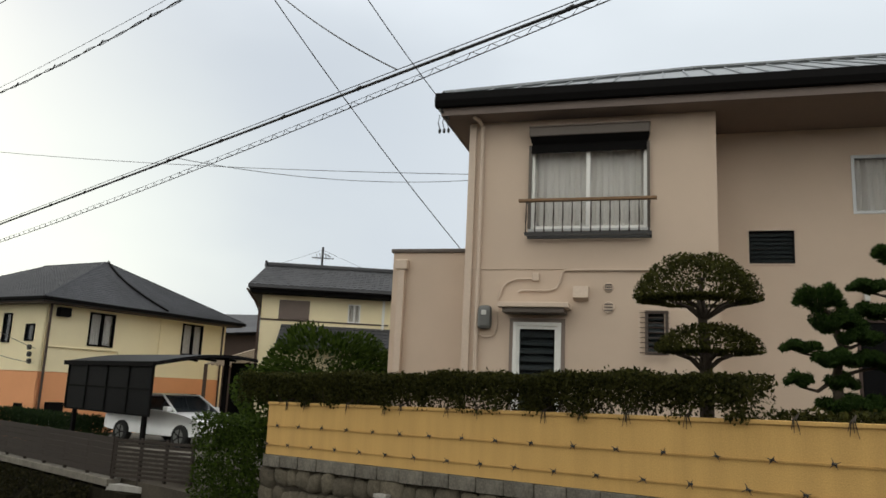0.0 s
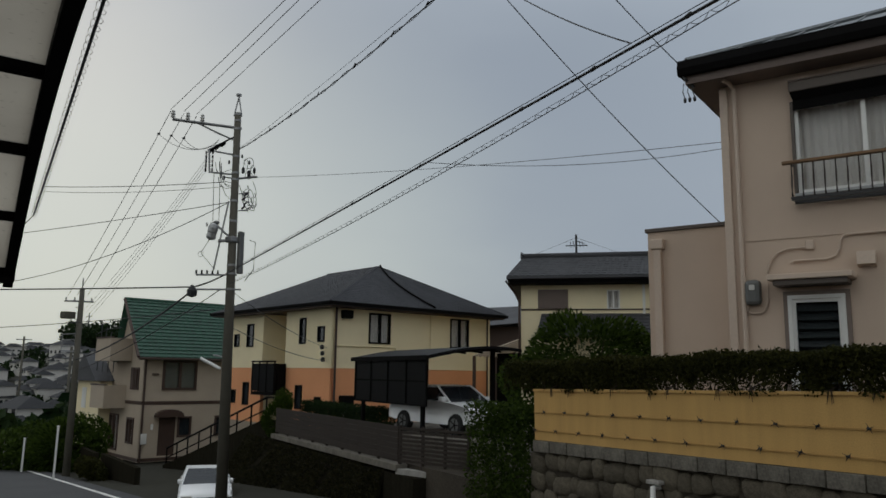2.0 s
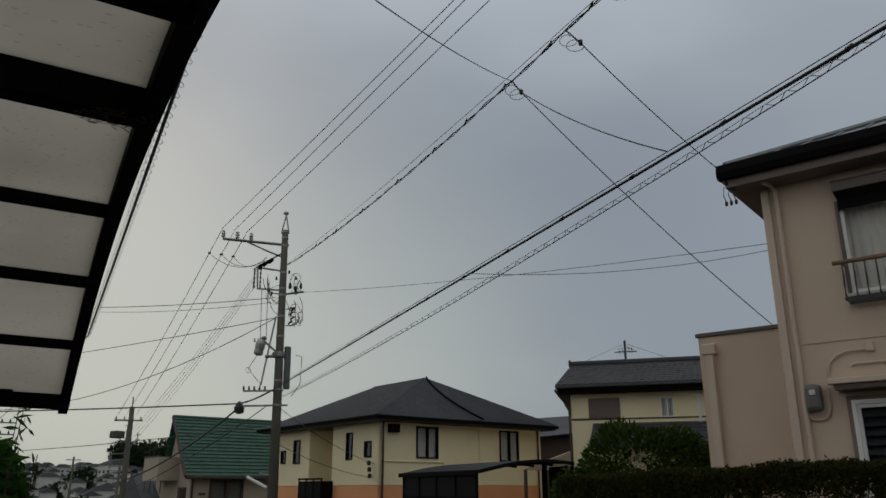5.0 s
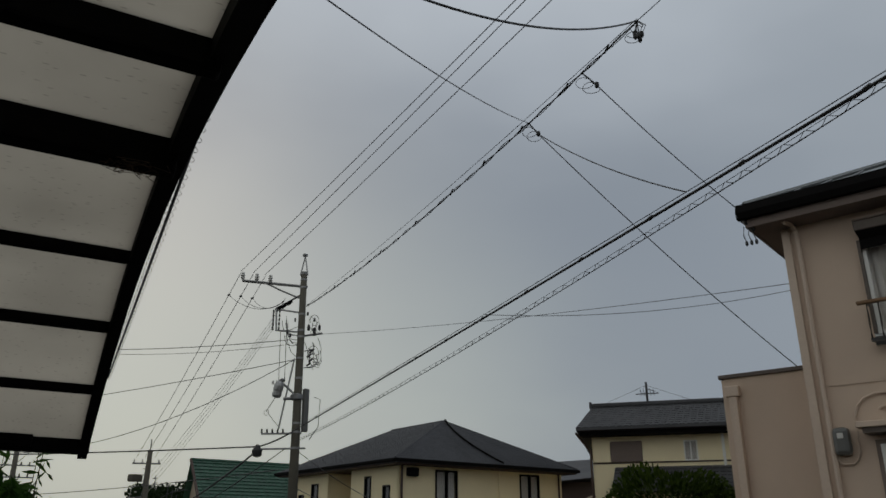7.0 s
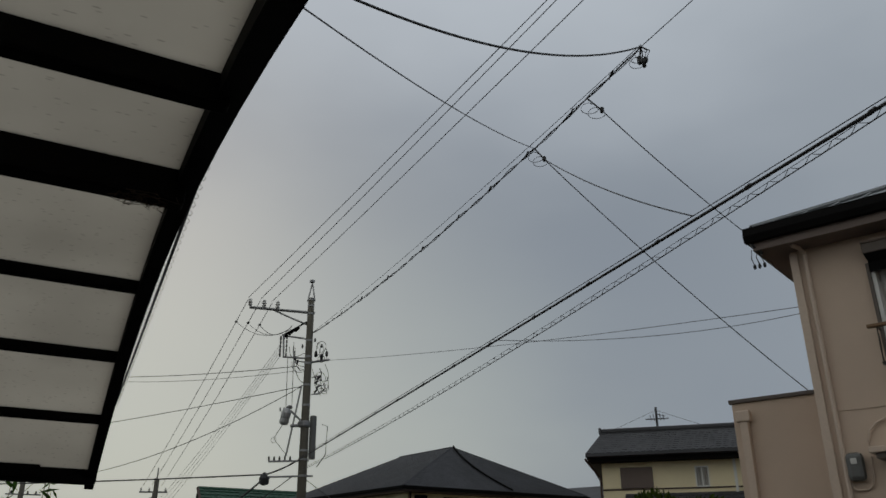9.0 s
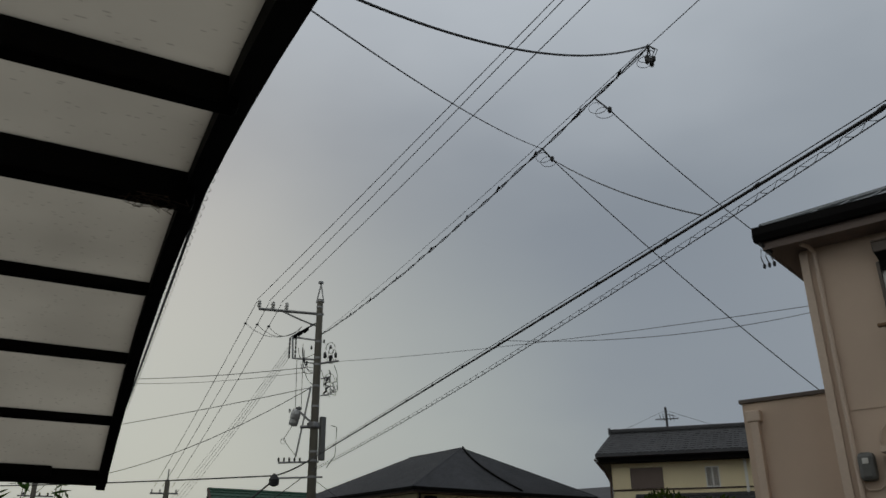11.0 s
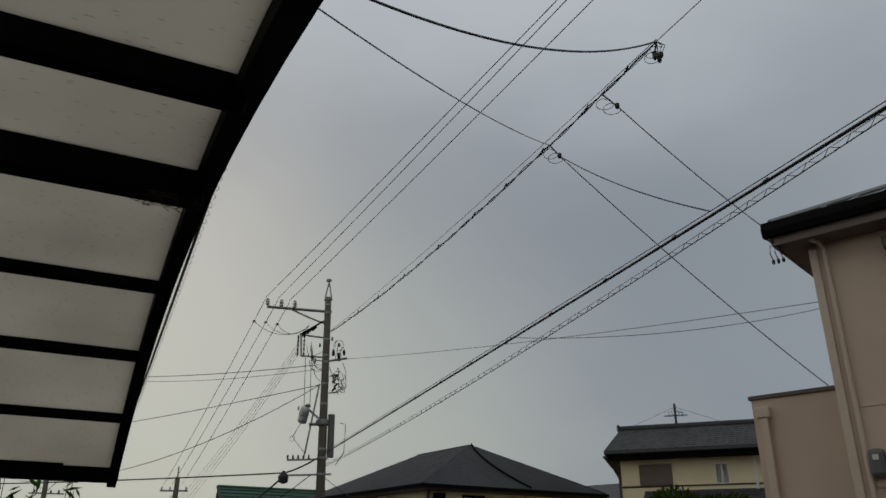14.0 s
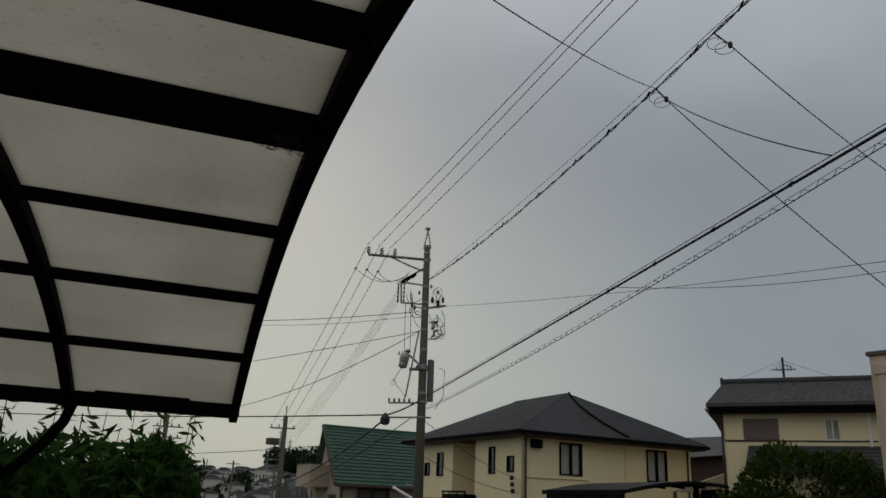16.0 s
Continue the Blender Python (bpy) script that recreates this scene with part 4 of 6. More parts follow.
cloud_pine(Matrix.Translation((2.15, 8.35, 1.0)), [((-0.02, 0, 2.52), (0.2, 0.2, 0.12)), ((-0.25, 0, 2.2), (0.22, 0.2, 0.08)), ((-0.2, 0, 1.95), (0.26, 0.2, 0.1)), ((0.25, 0, 1.8), (0.26, 0.22, 0.1)), ((0.1, 0, 1.4), (0.3, 0.24, 0.1))],
           "taller trained pine beside the set-back wing", [(0.1, 0, 0), (0.05, 0, 1.2), (0.08, 0, 1.9), (0.0, 0, 2.45)], 37)


shrub(Matrix.Translation((-6.9, 15.0, -0.2)), [((0, 0, 2.5), (1.5, 1.2, 1.0)), ((-1.0, 0.2, 2.0), (1.1, 1.0, 0.8)), ((0.9, 0.1, 2.3), (0.9, 0.9, 0.9)), ((0.2, 0.1, 1.3), (1.5, 1.2, 1.0))], 17000, 0.11, M_LEAF_BUSH, "rounded leafy shrub in the garden behind the hedge", 41, name="garden_shrub")


# ---------------------------------------------------------------- cream and salmon house
def tile_rows(parent, corners, rows, cols, material, name="tile_field", lift=0.03):
    """Courses of overlapping roof tiles over a quad (eave left, eave right, ridge right, ridge left), as one field."""
    a, b, c, d = [Vector(p) for p in corners]
    nrm = (b - a).cross(d - a).normalized()
    bm = bmesh.new()
    for i in range(rows):
        t0, t1 = i / rows, min(1.0, (i + 1.12) / rows)
        l0, r0, l1, r1 = a.lerp(d, t0), b.lerp(c, t0), a.lerp(d, t1), b.lerp(c, t1)
        n = max(2, int(cols * (r0 - l0).length / max(0.01, (b - a).length)))
        for k in range(n):
            q0, q1 = k / n + 0.003, (k + 1) / n - 0.003
            o = lift * (1.0 + 0.15 * math.sin(k * 2.7 + i * 1.3))
            p = [l0.lerp(r0, q0) + nrm * o, l0.lerp(r0, q1) + nrm * o, l1.lerp(r1, q1) + nrm * 0.006, l1.lerp(r1, q0) + nrm * 0.006]
            f0 = [l0.lerp(r0, q0) + nrm * 0.002, l0.lerp(r0, q1) + nrm * 0.002]
            vs = [bm.verts.new(v) for v in p + f0]
            bm.faces.new(vs[:4])
            bm.faces.new((vs[4], vs[5], vs[1], vs[0]))
    tagged(part(name, bm, material, parent), kind="stuff")


def cream_house():
    h = thing("house", "two-storey house, cream above and salmon below, with a grey hip roof", "house", Matrix.Translation((-20.6, 22.06, -0.2)) @ Matrix.Rotation(radians(-13), 4, "Z"))
    # local x runs along the left face away from the corner (negative), local y along the right face
    BELT, TOP, W, L = 2.36, 4.95, 8.8, 8.4

    def side(m, w, lo_holes, hi_holes):
        a = part("wall", wall_with_holes(w, BELT - 0.03, 0.16, lo_holes), M_ORANGE, h, "salmon rendered lower wall")
        a.matrix_basis = m
        b = part("wall", wall_with_holes(w, TOP - BELT - 0.03, 0.16, [(x0, x1, z0 - BELT - 0.03, z1 - BELT - 0.03) for x0, x1, z0, z1 in hi_holes]), M_CREAM, h, "cream rendered upper wall")
        b.matrix_basis = m @ Matrix.Translation((0, 0, BELT + 0.03))
        c = part("belt", box(0, w, -0.02, 0.1, BELT - 0.03, BELT + 0.03), M_CREAM, h)
        c.matrix_basis = m

    # right face (seen along +y): its outside looks to +x
    mr = Matrix.Rotation(radians(90), 4, "Z")
    lo = [(6.1, 7.2, 0.8, 1.7)]
    hi = [(1.66, 2.75, 3.33, 4.56), (6.08, 7.2, 3.29, 4.58)]
    side(mr, L, lo, hi)
    hr_ = new("right_face")
    hr_.parent = h
    hr_.matrix_basis = mr
    for x0, x1, z0, z1 in hi:
        w = window(hr_, x0, z0, x1 - x0, z1 - z0, 0.0, M_BLACK, 0.1, 0.06)
    for x0, x1, z0, z1 in lo:
        window(hr_, x0, z0, x1 - x0, z1 - z0, 0.0, M_BLACK, 0.1, 0.06, curtain=False, glass=M_DARKGLASS)
    part("downpipe", tube([(0.06, -0.06, TOP), (0.06, -0.06, 0)], 0.04, 6), M_BROWN, hr_)
    part("downpipe", tube([(4.9, -0.05, TOP), (4.9, -0.05, 3.0)], 0.03, 6), M_CREAM, hr_)
    part("conduit", tube([(0.1, -0.04, 3.2), (3.0, -0.04, 3.2), (3.05, -0.04, 2.9)], 0.025, 5), M_CREAM, hr_)
    part("downpipe", tube([(L - 0.06, -0.06, TOP - 0.1), (L - 0.06, -0.06, 0)], 0.04, 6), M_BROWN, hr_)
    part("vent_box", box(0.28, 0.72, -0.26, -0.001, 4.26, 4.58, 0.03), M_BLACK, hr_)
    part("vent_box", box(0.3, 0.85, -0.3, -0.001, 0.85, 1.3, 0.03), M_BLACK, hr_)
    part("meter_box", box(0.5, 1.1, -0.12, -0.001, 0.5, 0.75, 0.02), M_WHITE, hr_)
    # left face, with a recessed stair bay
    ml = Matrix.Translation((-W, 0, 0))
    lo = [(W - 2.64, W - 2.13, 0.7, 1.65), (W - 1.2, W - 0.75, 0.6, 1.22), (W - 7.08, W - 6.54, 0.7, 1.7), (W - 8.17, W - 7.75, 0.75, 1.35), (W - 5.5, W - 3.57, 0.0, BELT - 0.03)]
    hi = [(W - 1.13, W - 0.63, 3.36, 3.97), (W - 2.48, W - 2.0, 3.3, 4.36), (W - 6.94, W - 6.33, 3.25, 4.27), (W - 8.13, W - 7.65, 3.28, 3.86), (W - 5.5, W - 3.57, BELT + 0.03, TOP)]
    for a, b in ((0.0, W - 5.5), (W - 3.57, W)):
        side(ml @ Matrix.Translation((a, 0, 0)), b - a, [(p - a, q - a, r, s) for p, q, r, s in lo[:4] if a <= p < b], [(p - a, q - a, r, s) for p, q, r, s in hi[:4] if a <= p < b])
    hl = new("left_face")
    hl.parent = h
    hl.matrix_basis = ml
    for x0, x1, z0, z1 in lo[:4] + hi[:4]:
        window(hl, x0, z0, x1 - x0, z1 - z0, 0.0, M_BLACK, 0.1, 0.05, mull=(), curtain=False, glass=M_DARKGLASS)
    for x0, x1, z0, z1 in hi[:3]:
        part("vent_hood", box(x0 - 0.05, x0 + 0.2, -0.12, -0.001, 4.68, 4.82, 0.02), M_BLACK, hl)
    part("bay_wall", box(W - 5.5, W - 3.57, 1.3, 1.45, 0, TOP), M_CREAM, hl)
    part("bay_wall", box(W - 5.64, W - 5.502, 0.16, 1.3, 0, TOP), M_CREAM, hl)
    part("bay_wall", box(W - 3.568, W - 3.43, 0.16, 1.3, 0, TOP), M_CREAM, hl)
    bal = new("balcony")
    bal.parent = hl
    part("slab", box(W - 5.25, W - 3.4, -0.6, 1.2, 1.2, 1.34), M_BLACK, bal)
    for k in range(3):
        x0 = W - 5.23 + k * 0.61
        part("panel", box(x0, x0 + 0.58, -0.58, -0.55, 1.36, 2.5), M_SMOKE, bal)
        part("post", box(x0 - 0.03, x0 + 0.0, -0.6, -0.54, 1.34, 2.55), M_BLACK, bal)
    part("post", box(W - 3.41, W - 3.38, -0.6, -0.54, 1.34, 2.55), M_BLACK, bal)
    part("panel", box(W - 3.42, W - 3.4, -0.54, -0.02, 1.36, 2.5), M_SMOKE, bal)
    part("handrail", box(W - 5.28, W - 3.36, -0.62, -0.53, 2.55, 2.62), M_BLACK, bal)
    # closing walls, ceiling, roof
    part("wall", box(-W, -W + 0.16, 0.17, L, 0, TOP), M_CREAM, h)
    part("wall", box(-W, 0, L, L + 0.16, 0, TOP), M_CREAM, h)
    ex, ez, rz = 0.6, 4.86, 6.95
    x0, x1, y0, y1 = -W - ex, ex, -ex, L + ex
    cy = (y0 + y1) / 2
    rx0, rx1 = -7.0, -2.84
    v = [(x0, y0, ez), (x1, y0, ez), (x1, y1, ez), (x0, y1, ez), (rx0, cy, rz), (rx1, cy, rz), (x0, y0, ez - 0.16), (x1, y0, ez - 0.16), (x1, y1, ez - 0.16), (x0, y1, ez - 0.16)]
    roof = part("roof", solid(v, [(0, 1, 5, 4), (1, 2, 5), (2, 3, 4, 5), (3, 0, 4), (0, 6, 7, 1), (1, 7, 8, 2), (2, 8, 9, 3), (3, 9, 6, 0), (9, 8, 7, 6)]), M_SLATE, h, "grey slate hip roof")
    tile_rows(roof, (v[0], v[1], v[5], v[4]), 24, 60, M_SLATE, "slate_field", 0.02)
    tile_rows(roof, (v[1], v[2], v[5], v[5]), 24, 60, M_SLATE, "slate_field", 0.02)
    part("ridge_cap", tube([v[1], v[5], v[4]], 0.045, 6), M_SLATE, roof)
    part("ridge_cap", tube([v[5], v[2]], 0.045, 6), M_SLATE, roof)
    run_x = x1 - rx1
    line = [(rx1 + run_x * q, cy + 0.1 - 1.5 * q + 1.9 * q * q, ez + (rz - ez) * (1 - q) + 0.07) for q in (0.0, 0.12, 0.3, 0.5, 0.7, 0.86, 1.0)]
    part("roof_cable", tube(line, 0.042, 6), M_BLACK, h, "black cable down the roof")
    part("gutter", box(x0 - 0.05, x1 + 0.08, y0 - 0.09, y0, ez - 0.13, ez - 0.01, 0.02), M_BLACK, h)
    part("gutter", box(x1, x1 + 0.09, y0, y1 + 0.08, ez - 0.13, ez - 0.01, 0.02), M_BLACK, h)
    part("soffit", box(x0 + 0.05, x1 - 0.05, y0 + 0.05, y1 - 0.05, ez - 0.2, ez - 0.161), M_BROWN, h)
    ib = new("service_bracket")
    ib.parent = h
    for k in range(3):
        part("insulator", lathe([(0.05, 0), (0.08, 0.04), (0.08, 0.14), (0.04, 0.18)], 8, m=Matrix.Translation((-0.5 + 0.04 * k, -0.2, 3.05 - 0.24 * k))), M_CABLE, ib)


cream_house()

# second dwelling just behind it, mostly hidden
bh = thing("house", "dark brown-roofed house far behind the gap between the houses", "house", Matrix.Translation((-21.5, 37.0, 0.0)))
part("wall", box(-3, 4, 0, 6, 0, 4.6), M_BROWN, bh)
part("roof", solid([(-3.8, -0.8, 4.5), (4.8, -0.8, 4.9), (4.8, 3, 6.0), (-3.8, 3, 6.0), (4.8, 6.8, 4.5), (-3.8, 6.8, 4.5)], [(0, 1, 2, 3), (3, 2, 4, 5), (0, 3, 5), (1, 4, 2), (0, 5, 4, 1)]), M_TILE, bh)
part("balcony_rail", box(1.0, 3.8, -1.0, -0.9, 2.6, 3.5), M_GREYHOUSE, bh)
part("window", box(1.4, 2.6, -0.03, -0.001, 2.8, 4.0), M_DARKGLASS, bh)
pg = thing("pergola", "low tiled lean-to roof with bare rafters between the houses", "pergola", Matrix.Translation((-16.2, 26.2, -0.2)))
for k in range(6):
    part("rafter", tube([(-0.6, k * 0.35, 2.9), (1.6, k * 0.35, 3.55)], 0.045, 4), M_GREYHOUSE, pg)
part("beam", tube([(1.6, -0.2, 3.5), (1.6, 2.0, 3.5)], 0.06, 4), M_BROWN, pg)
for y in (-0.1, 1.9):
    part("post", box(1.55, 1.65, y - 0.05, y + 0.05, 0, 3.5), M_BROWN, pg)
    part("post", box(-0.6, -0.5, y - 0.05, y + 0.05, 0, 2.9), M_BROWN, pg)


# ---------------------------------------------------------------- cream gabled house behind the garden
def far_house():
    h = thing("house", "cream two-storey house with a grey tiled gable roof", "house", Matrix.Translation((-14.57, 26.0, -0.2)) @ Matrix.Rotation(radians(22), 4, "Z"))
    W, TOP = 4.75, 5.75
    holes = [(3.25, 3.72, 4.67, 5.38)]
    part("wall", wall_with_holes(9.0, TOP, 0.16, holes), M_CREAM, h)
    part("wall", box(0, 0.16, 0.17, 7, 0, TOP), M_CREAM, h)
    part("wall", box(8.84, 9.0, 0.17, 7, 0, TOP), M_CREAM, h)
    window(h, 3.25, 4.67, 0.47, 0.71, 0.0, M_WHITE, 0.06, 0.04)
    part("shutter", box(0.66, 1.80, -0.06, -0.001, 4.68, 5.41, 0.01), M_SHUTTER, h, "closed brown shutter")
    part("shutter_pocket", box(0.05, 0.65, -0.05, -0.001, 4.68, 5.41, 0.01), M_CREAM, h)
    part("trim", box(0, 4.8, -0.03, -0.001, 4.62, 4.67), M_BROWN, h)
    part("corner_post", box(4.55, 4.64, -0.06, -0.001, 0, TOP), M_WHITE, h)
    part("air_unit", box(5.0, 5.5, -0.3, -0.001, 4.55, 4.8), M_WHITE, h)
    part("fascia", box(-0.35, 9.6, -0.62, -0.02, 5.58, 5.80), M_BLACK, h)
    v = [(-0.45, -0.8, 5.86), (9.7, -0.8, 5.86), (9.7, 1.6, 6.93), (-0.11, 1.6, 6.93), (9.7, 7.6, 4.4), (-0.45, 7.6, 4.4), (-0.45, -0.8, 5.76), (9.7, -0.8, 5.76)]
    roof = part("roof", solid(v, [(0, 1, 2, 3), (3, 2, 4, 5), (0, 3, 5), (1, 4, 2), (0, 6, 7, 1), (6, 5, 4, 7), (0, 5, 6), (1, 7, 4)]), M_TILE, h, "grey tiled roof")
    tile_rows(roof, v[:4], 11, 42, M_TILE, "tile_field", 0.03)
    part("ridge_cap", box(-0.1, 9.7, 1.47, 1.73, 6.9, 7.07, 0.05), M_TILE, roof)
    part("ridge_end", box(-0.2, -0.102, 1.42, 1.78, 6.84, 7.12, 0.04), M_TILE, roof)
    part("downpipe", tube([(-0.5, -0.6, 5.7), (-0.3, -0.3, 5.4), (-0.06, -0.06, 5.1), (-0.06, -0.06, 0)], 0.04, 6), M_BROWN, h)
    lv = [(0.76, -1.3, 3.70), (8.6, -1.3, 3.70), (8.6, -0.02, 4.49), (0.79, -0.02, 4.49)]
    low = part("lower_roof", solid(lv + [(0.76, -1.3, 3.6), (8.6, -1.3, 3.6), (8.6, -0.02, 3.6), (0.79, -0.02, 3.6)], [(0, 1, 2, 3), (0, 4, 5, 1), (1, 5, 6, 2), (3, 7, 4, 0), (7, 6, 5, 4)]), M_TILE, h)
    tile_rows(low, lv, 6, 36, M_TILE, "tile_field", 0.04)
    an = thing("tv_antenna", "rooftop aerial mast on the tiled ridge", "antenna", Matrix.Translation((-13.27, 28.25, 6.75)) @ Matrix.Rotation(radians(22), 4, "Z"))
    part("mast", tube([(0, 0, 0), (0, 0, 0.87)], 0.05, 6), M_WIRE, an)
    part("boom", tube([(-0.42, 0, 0.42), (0.45, 0, 0.42)], 0.018, 5), M_WIRE, an)
    part("boom", tube([(0.0, -0.4, 0.55), (0.32, 0.3, 0.55)], 0.014, 5), M_WIRE, an)
    for k in range(8):
        x = -0.4 + k * 0.115
        part("element", tube([(x, -0.16, 0.42), (x, 0.16, 0.42)], 0.01, 4), M_WIRE, an)
    for k in range(5):
        x = -0.24 + k * 0.12
        part("element", tube([(x, -0.05, 0.58 + 0.03 * (k % 2)), (x + 0.03, 0.05, 0.36)], 0.012, 4), M_WIRE, an)
    for a in (-1.6, 1.6):
        part("guy_wire", tube([(0, 0, 0.75), (a, 0.0, 0.12)], 0.006, 4), M_WIRE, an)


far_house()


# ---------------------------------------------------------------- green-roofed house down the lane
def green_house():
    h = thing("house", "taupe two-storey house with a steep green tiled roof", "house", Matrix.Translation((-37.3, 25.2, -2.9)) @ Matrix.Rotation(radians(-13), 4, "Z"))
    TOP, L, W = 5.55, 9.0, 5.2
    front = new("front_face")
    front.parent = h
    front.matrix_basis = Matrix.Rotation(radians(90), 4, "Z")
    holes = [(1.02, 2.98, 3.8, 5.44), (1.0, 1.94, 0.3, 2.35), (2.04, 2.83, 1.24, 2.36), (4.2, 5.0, 1.24, 2.36)]
    part("wall", wall_with_holes(L, TOP, 0.16, holes), M_GREYHOUSE, front)
    window(front, 1.02, 3.8, 1.96, 1.64, 0, M_BROWN, 0.14, 0.13, glass=M_SMOKED)
    window(front, 2.04, 1.24, 0.79, 1.12, 0, M_BROWN, 0.12, 0.1, mull=(), curtain=False, glass=M_DARKGLASS)
    window(front, 4.2, 1.24, 0.8, 1.12, 0, M_BROWN, 0.12, 0.1, mull=(), curtain=False, glass=M_DARKGLASS)
    part("door", box(1.0, 1.94, 0.05, 0.1, 0.3, 2.35), M_BROWN, front)
    arch = bmesh.new()
    for k in range(10):
        a0, a1 = math.pi * k / 10, math.pi * (k + 1) / 10
        cbox(arch, 1.47 + 0.75 * math.cos(a1), 1.47 + 0.75 * math.cos(a0), -0.45, -0.002, 2.36, 2.42 + 0.34 * math.sin((a0 + a1) / 2))
    part("door_canopy", arch, M_BROWN, front)
    part("belt", box(-0.03, L, -0.03, -0.001, 3.02, 3.2), M_BROWN, front)
    part("belt", box(-0.03, L, -0.03, -0.001, 0.05, 0.22), M_BROWN, front)
    part("lamp", box(0.55, 0.67, -0.1, -0.001, 1.7, 2.0, 0.02), M_WHITE, front)
    part("meter_box", box(-0.02 + 0.05, 0.35, -0.12, -0.001, 0.95, 1.5, 0.02), M_WHITE, front)
    part("downpipe", tube([(0.06, -0.06, TOP), (0.06, -0.06, 0)], 0.05, 6), M_BROWN, front)
    part("vent_hood", box(0.45, 0.8, -0.1, -0.001, 4.6, 4.7), M_BROWN, front)
    side = new("side_face")
    side.parent = h
    side.matrix_basis = Matrix.Translation((-W - 0.6, 0, 0))
    sw = W + 0.6
    sh = [(sw - 1.25, sw - 0.6, 3.8, 5.0), (sw - 1.9, sw - 0.9, 0.9, 2.3), (sw - 4.6, sw - 3.2, 0.4, 2.4)]
    part("wall", wall_with_holes(sw, TOP, 0.16, sh), M_GREYHOUSE, side)
    for x0, x1, z0, z1 in sh:
        window(side, x0, z0, x1 - x0, z1 - z0, 0, M_BROWN, 0.12, 0.1)
    part("belt", box(0, sw, -0.03, -0.001, 3.02, 3.2), M_BROWN, side)
    part("belt", box(0, sw, -0.03, -0.001, 0.05, 0.22), M_BROWN, side)
    part("shutter", box(sw - 1.75, sw - 1.35, -0.06, -0.001, 3.8, 5.0), M_BROWN, side)
    part("gable", solid([(sw - 3.8, 0.0, TOP), (sw, 0.0, TOP), (sw - 2.8, 0.0, TOP + 2.7), (sw - 3.8, 0.16, TOP), (sw, 0.16, TOP), (sw - 2.8, 0.16, TOP + 2.7)], [(0, 1, 2), (5, 4, 3), (0, 2, 5, 3), (1, 4, 5, 2), (0, 3, 4, 1)]), M_GREYHOUSE, side)
    for zb, xa, xb in ((5.35, sw - 4.3, sw - 1.9), (2.75, sw - 4.6, sw - 2.4)):
        b = new("balcony")
        b.parent = side
        part("slab", box(xa, xb, -1.2, -0.005, zb, zb + 0.15), M_GREYHOUSE, b)
        part("parapet", box(xa, xb, -1.2, -1.1, zb + 0.151, zb + 1.25), M_GREYHOUSE, b)
        part("parapet", box(xb - 0.1, xb, -1.099, -0.005, zb + 0.151, zb + 1.25), M_GREYHOUSE, b)
        part("cap", box(xa - 0.03, xb + 0.03, -1.24, -1.06, zb + 1.252, zb + 1.32), M_BROWN, b)
    part("wall", box(-sw, -sw + 0.16, 0.17, L, 0, TOP), M_GREYHOUSE, h)
    part("wall", box(-sw, 0, L, L + 0.16, 0, TOP), M_GREYHOUSE, h)
    rx, rz = -2.75, 8.88
    v = [(0.55, -0.55, 5.55), (0.55, L + 0.6, 5.55), (rx, L + 0.6, rz), (rx, -0.35, rz), (-3.9, L + 0.6, 5.3), (-3.9, -0.35, 5.3)]
    roof = part("roof", solid(v + [(0.55, -0.55, 5.4), (0.55, L + 0.6, 5.4)], [(0, 1, 2, 3), (3, 2, 4, 5), (0, 6, 7, 1)]), M_GREENROOF, h, "steep green tiled roof")
    tile_rows(roof, v[:4], 17, 34, M_GREENROOF, "tile_field", 0.06)
    part("ridge_cap", tube([v[3], v[2]], 0.1, 6), M_GREENROOF, roof)
    part("verge_board", tube([v[0], v[3]], 0.09, 5), M_BROWN, roof)
    part("gutter", box(0.5, 0.66, -0.55, L + 0.6, 5.42, 5.54, 0.03), M_BROWN, h)
    aa = thing("tv_antenna", "rusty aerials behind the green roof's gable", "antenna", Matrix.Translation((-42.5, 25.6, 1.8)))
    for k in range(4):
        part("mast", tube([(k * 0.55, 0, 0), (k * 0.5 + 0.2, 0, 2.9 - 0.3 * k)], 0.03, 5), M_WIRE, aa)
        part("boom", tube([(k * 0.5 - 0.4, 0, 2.2 + 0.15 * k), (k * 0.5 + 0.8, 0, 2.5)], 0.02, 5), M_WIRE, aa)


green_house()
yh = thing("house", "small pale yellow gabled house beyond the green-roofed one", "house", Matrix.Translation((-45.9, 26.5, -3.2)) @ Matrix.Rotation(radians(-13), 4, "Z"))
part("wall", prism([(0, 0), (4, 0), (4, 6), (0, 6)], 0, 4.6), M_CREAM, yh)
part("roof", solid([(-0.4, -0.4, 4.5), (4.4, -0.4, 4.5), (2, -0.4, 6.1), (-0.4, 6.4, 4.5), (4.4, 6.4, 4.5), (2, 6.4, 6.1)], [(0, 2, 5, 3), (1, 4, 5, 2), (0, 1, 2), (3, 5, 4), (0, 3, 4, 1)]), M_TILE, yh)
part("window", box(1.0, 1.7, -0.04, -0.001, 2.9, 4.1), M_WHITE, yh)
part("porch_roof", box(-0.5, 1.0, -1.2, -0.01, 1.4, 1.55), M_TILE, yh)


# ---------------------------------------------------------------- fence, carport and cars
FEN = Matrix.Translation((*road_xy(17.4, 8.45), -0.2)) @ ROAD_TURN
fence = thing("fence", "brown slatted fence on a low concrete kerb", "fence", FEN)
for i in range(9):
    x = -0.0 - i * 1.25
    part("post", box(x - 0.04, x + 0.04, 0.001, 0.07, 0.0, 0.9, 0.006), M_FENCEWOOD, fence)
slat_bm = box(-1.246, -0.004, -0.02, 0.0, 0.0, 0.132, 0.004)
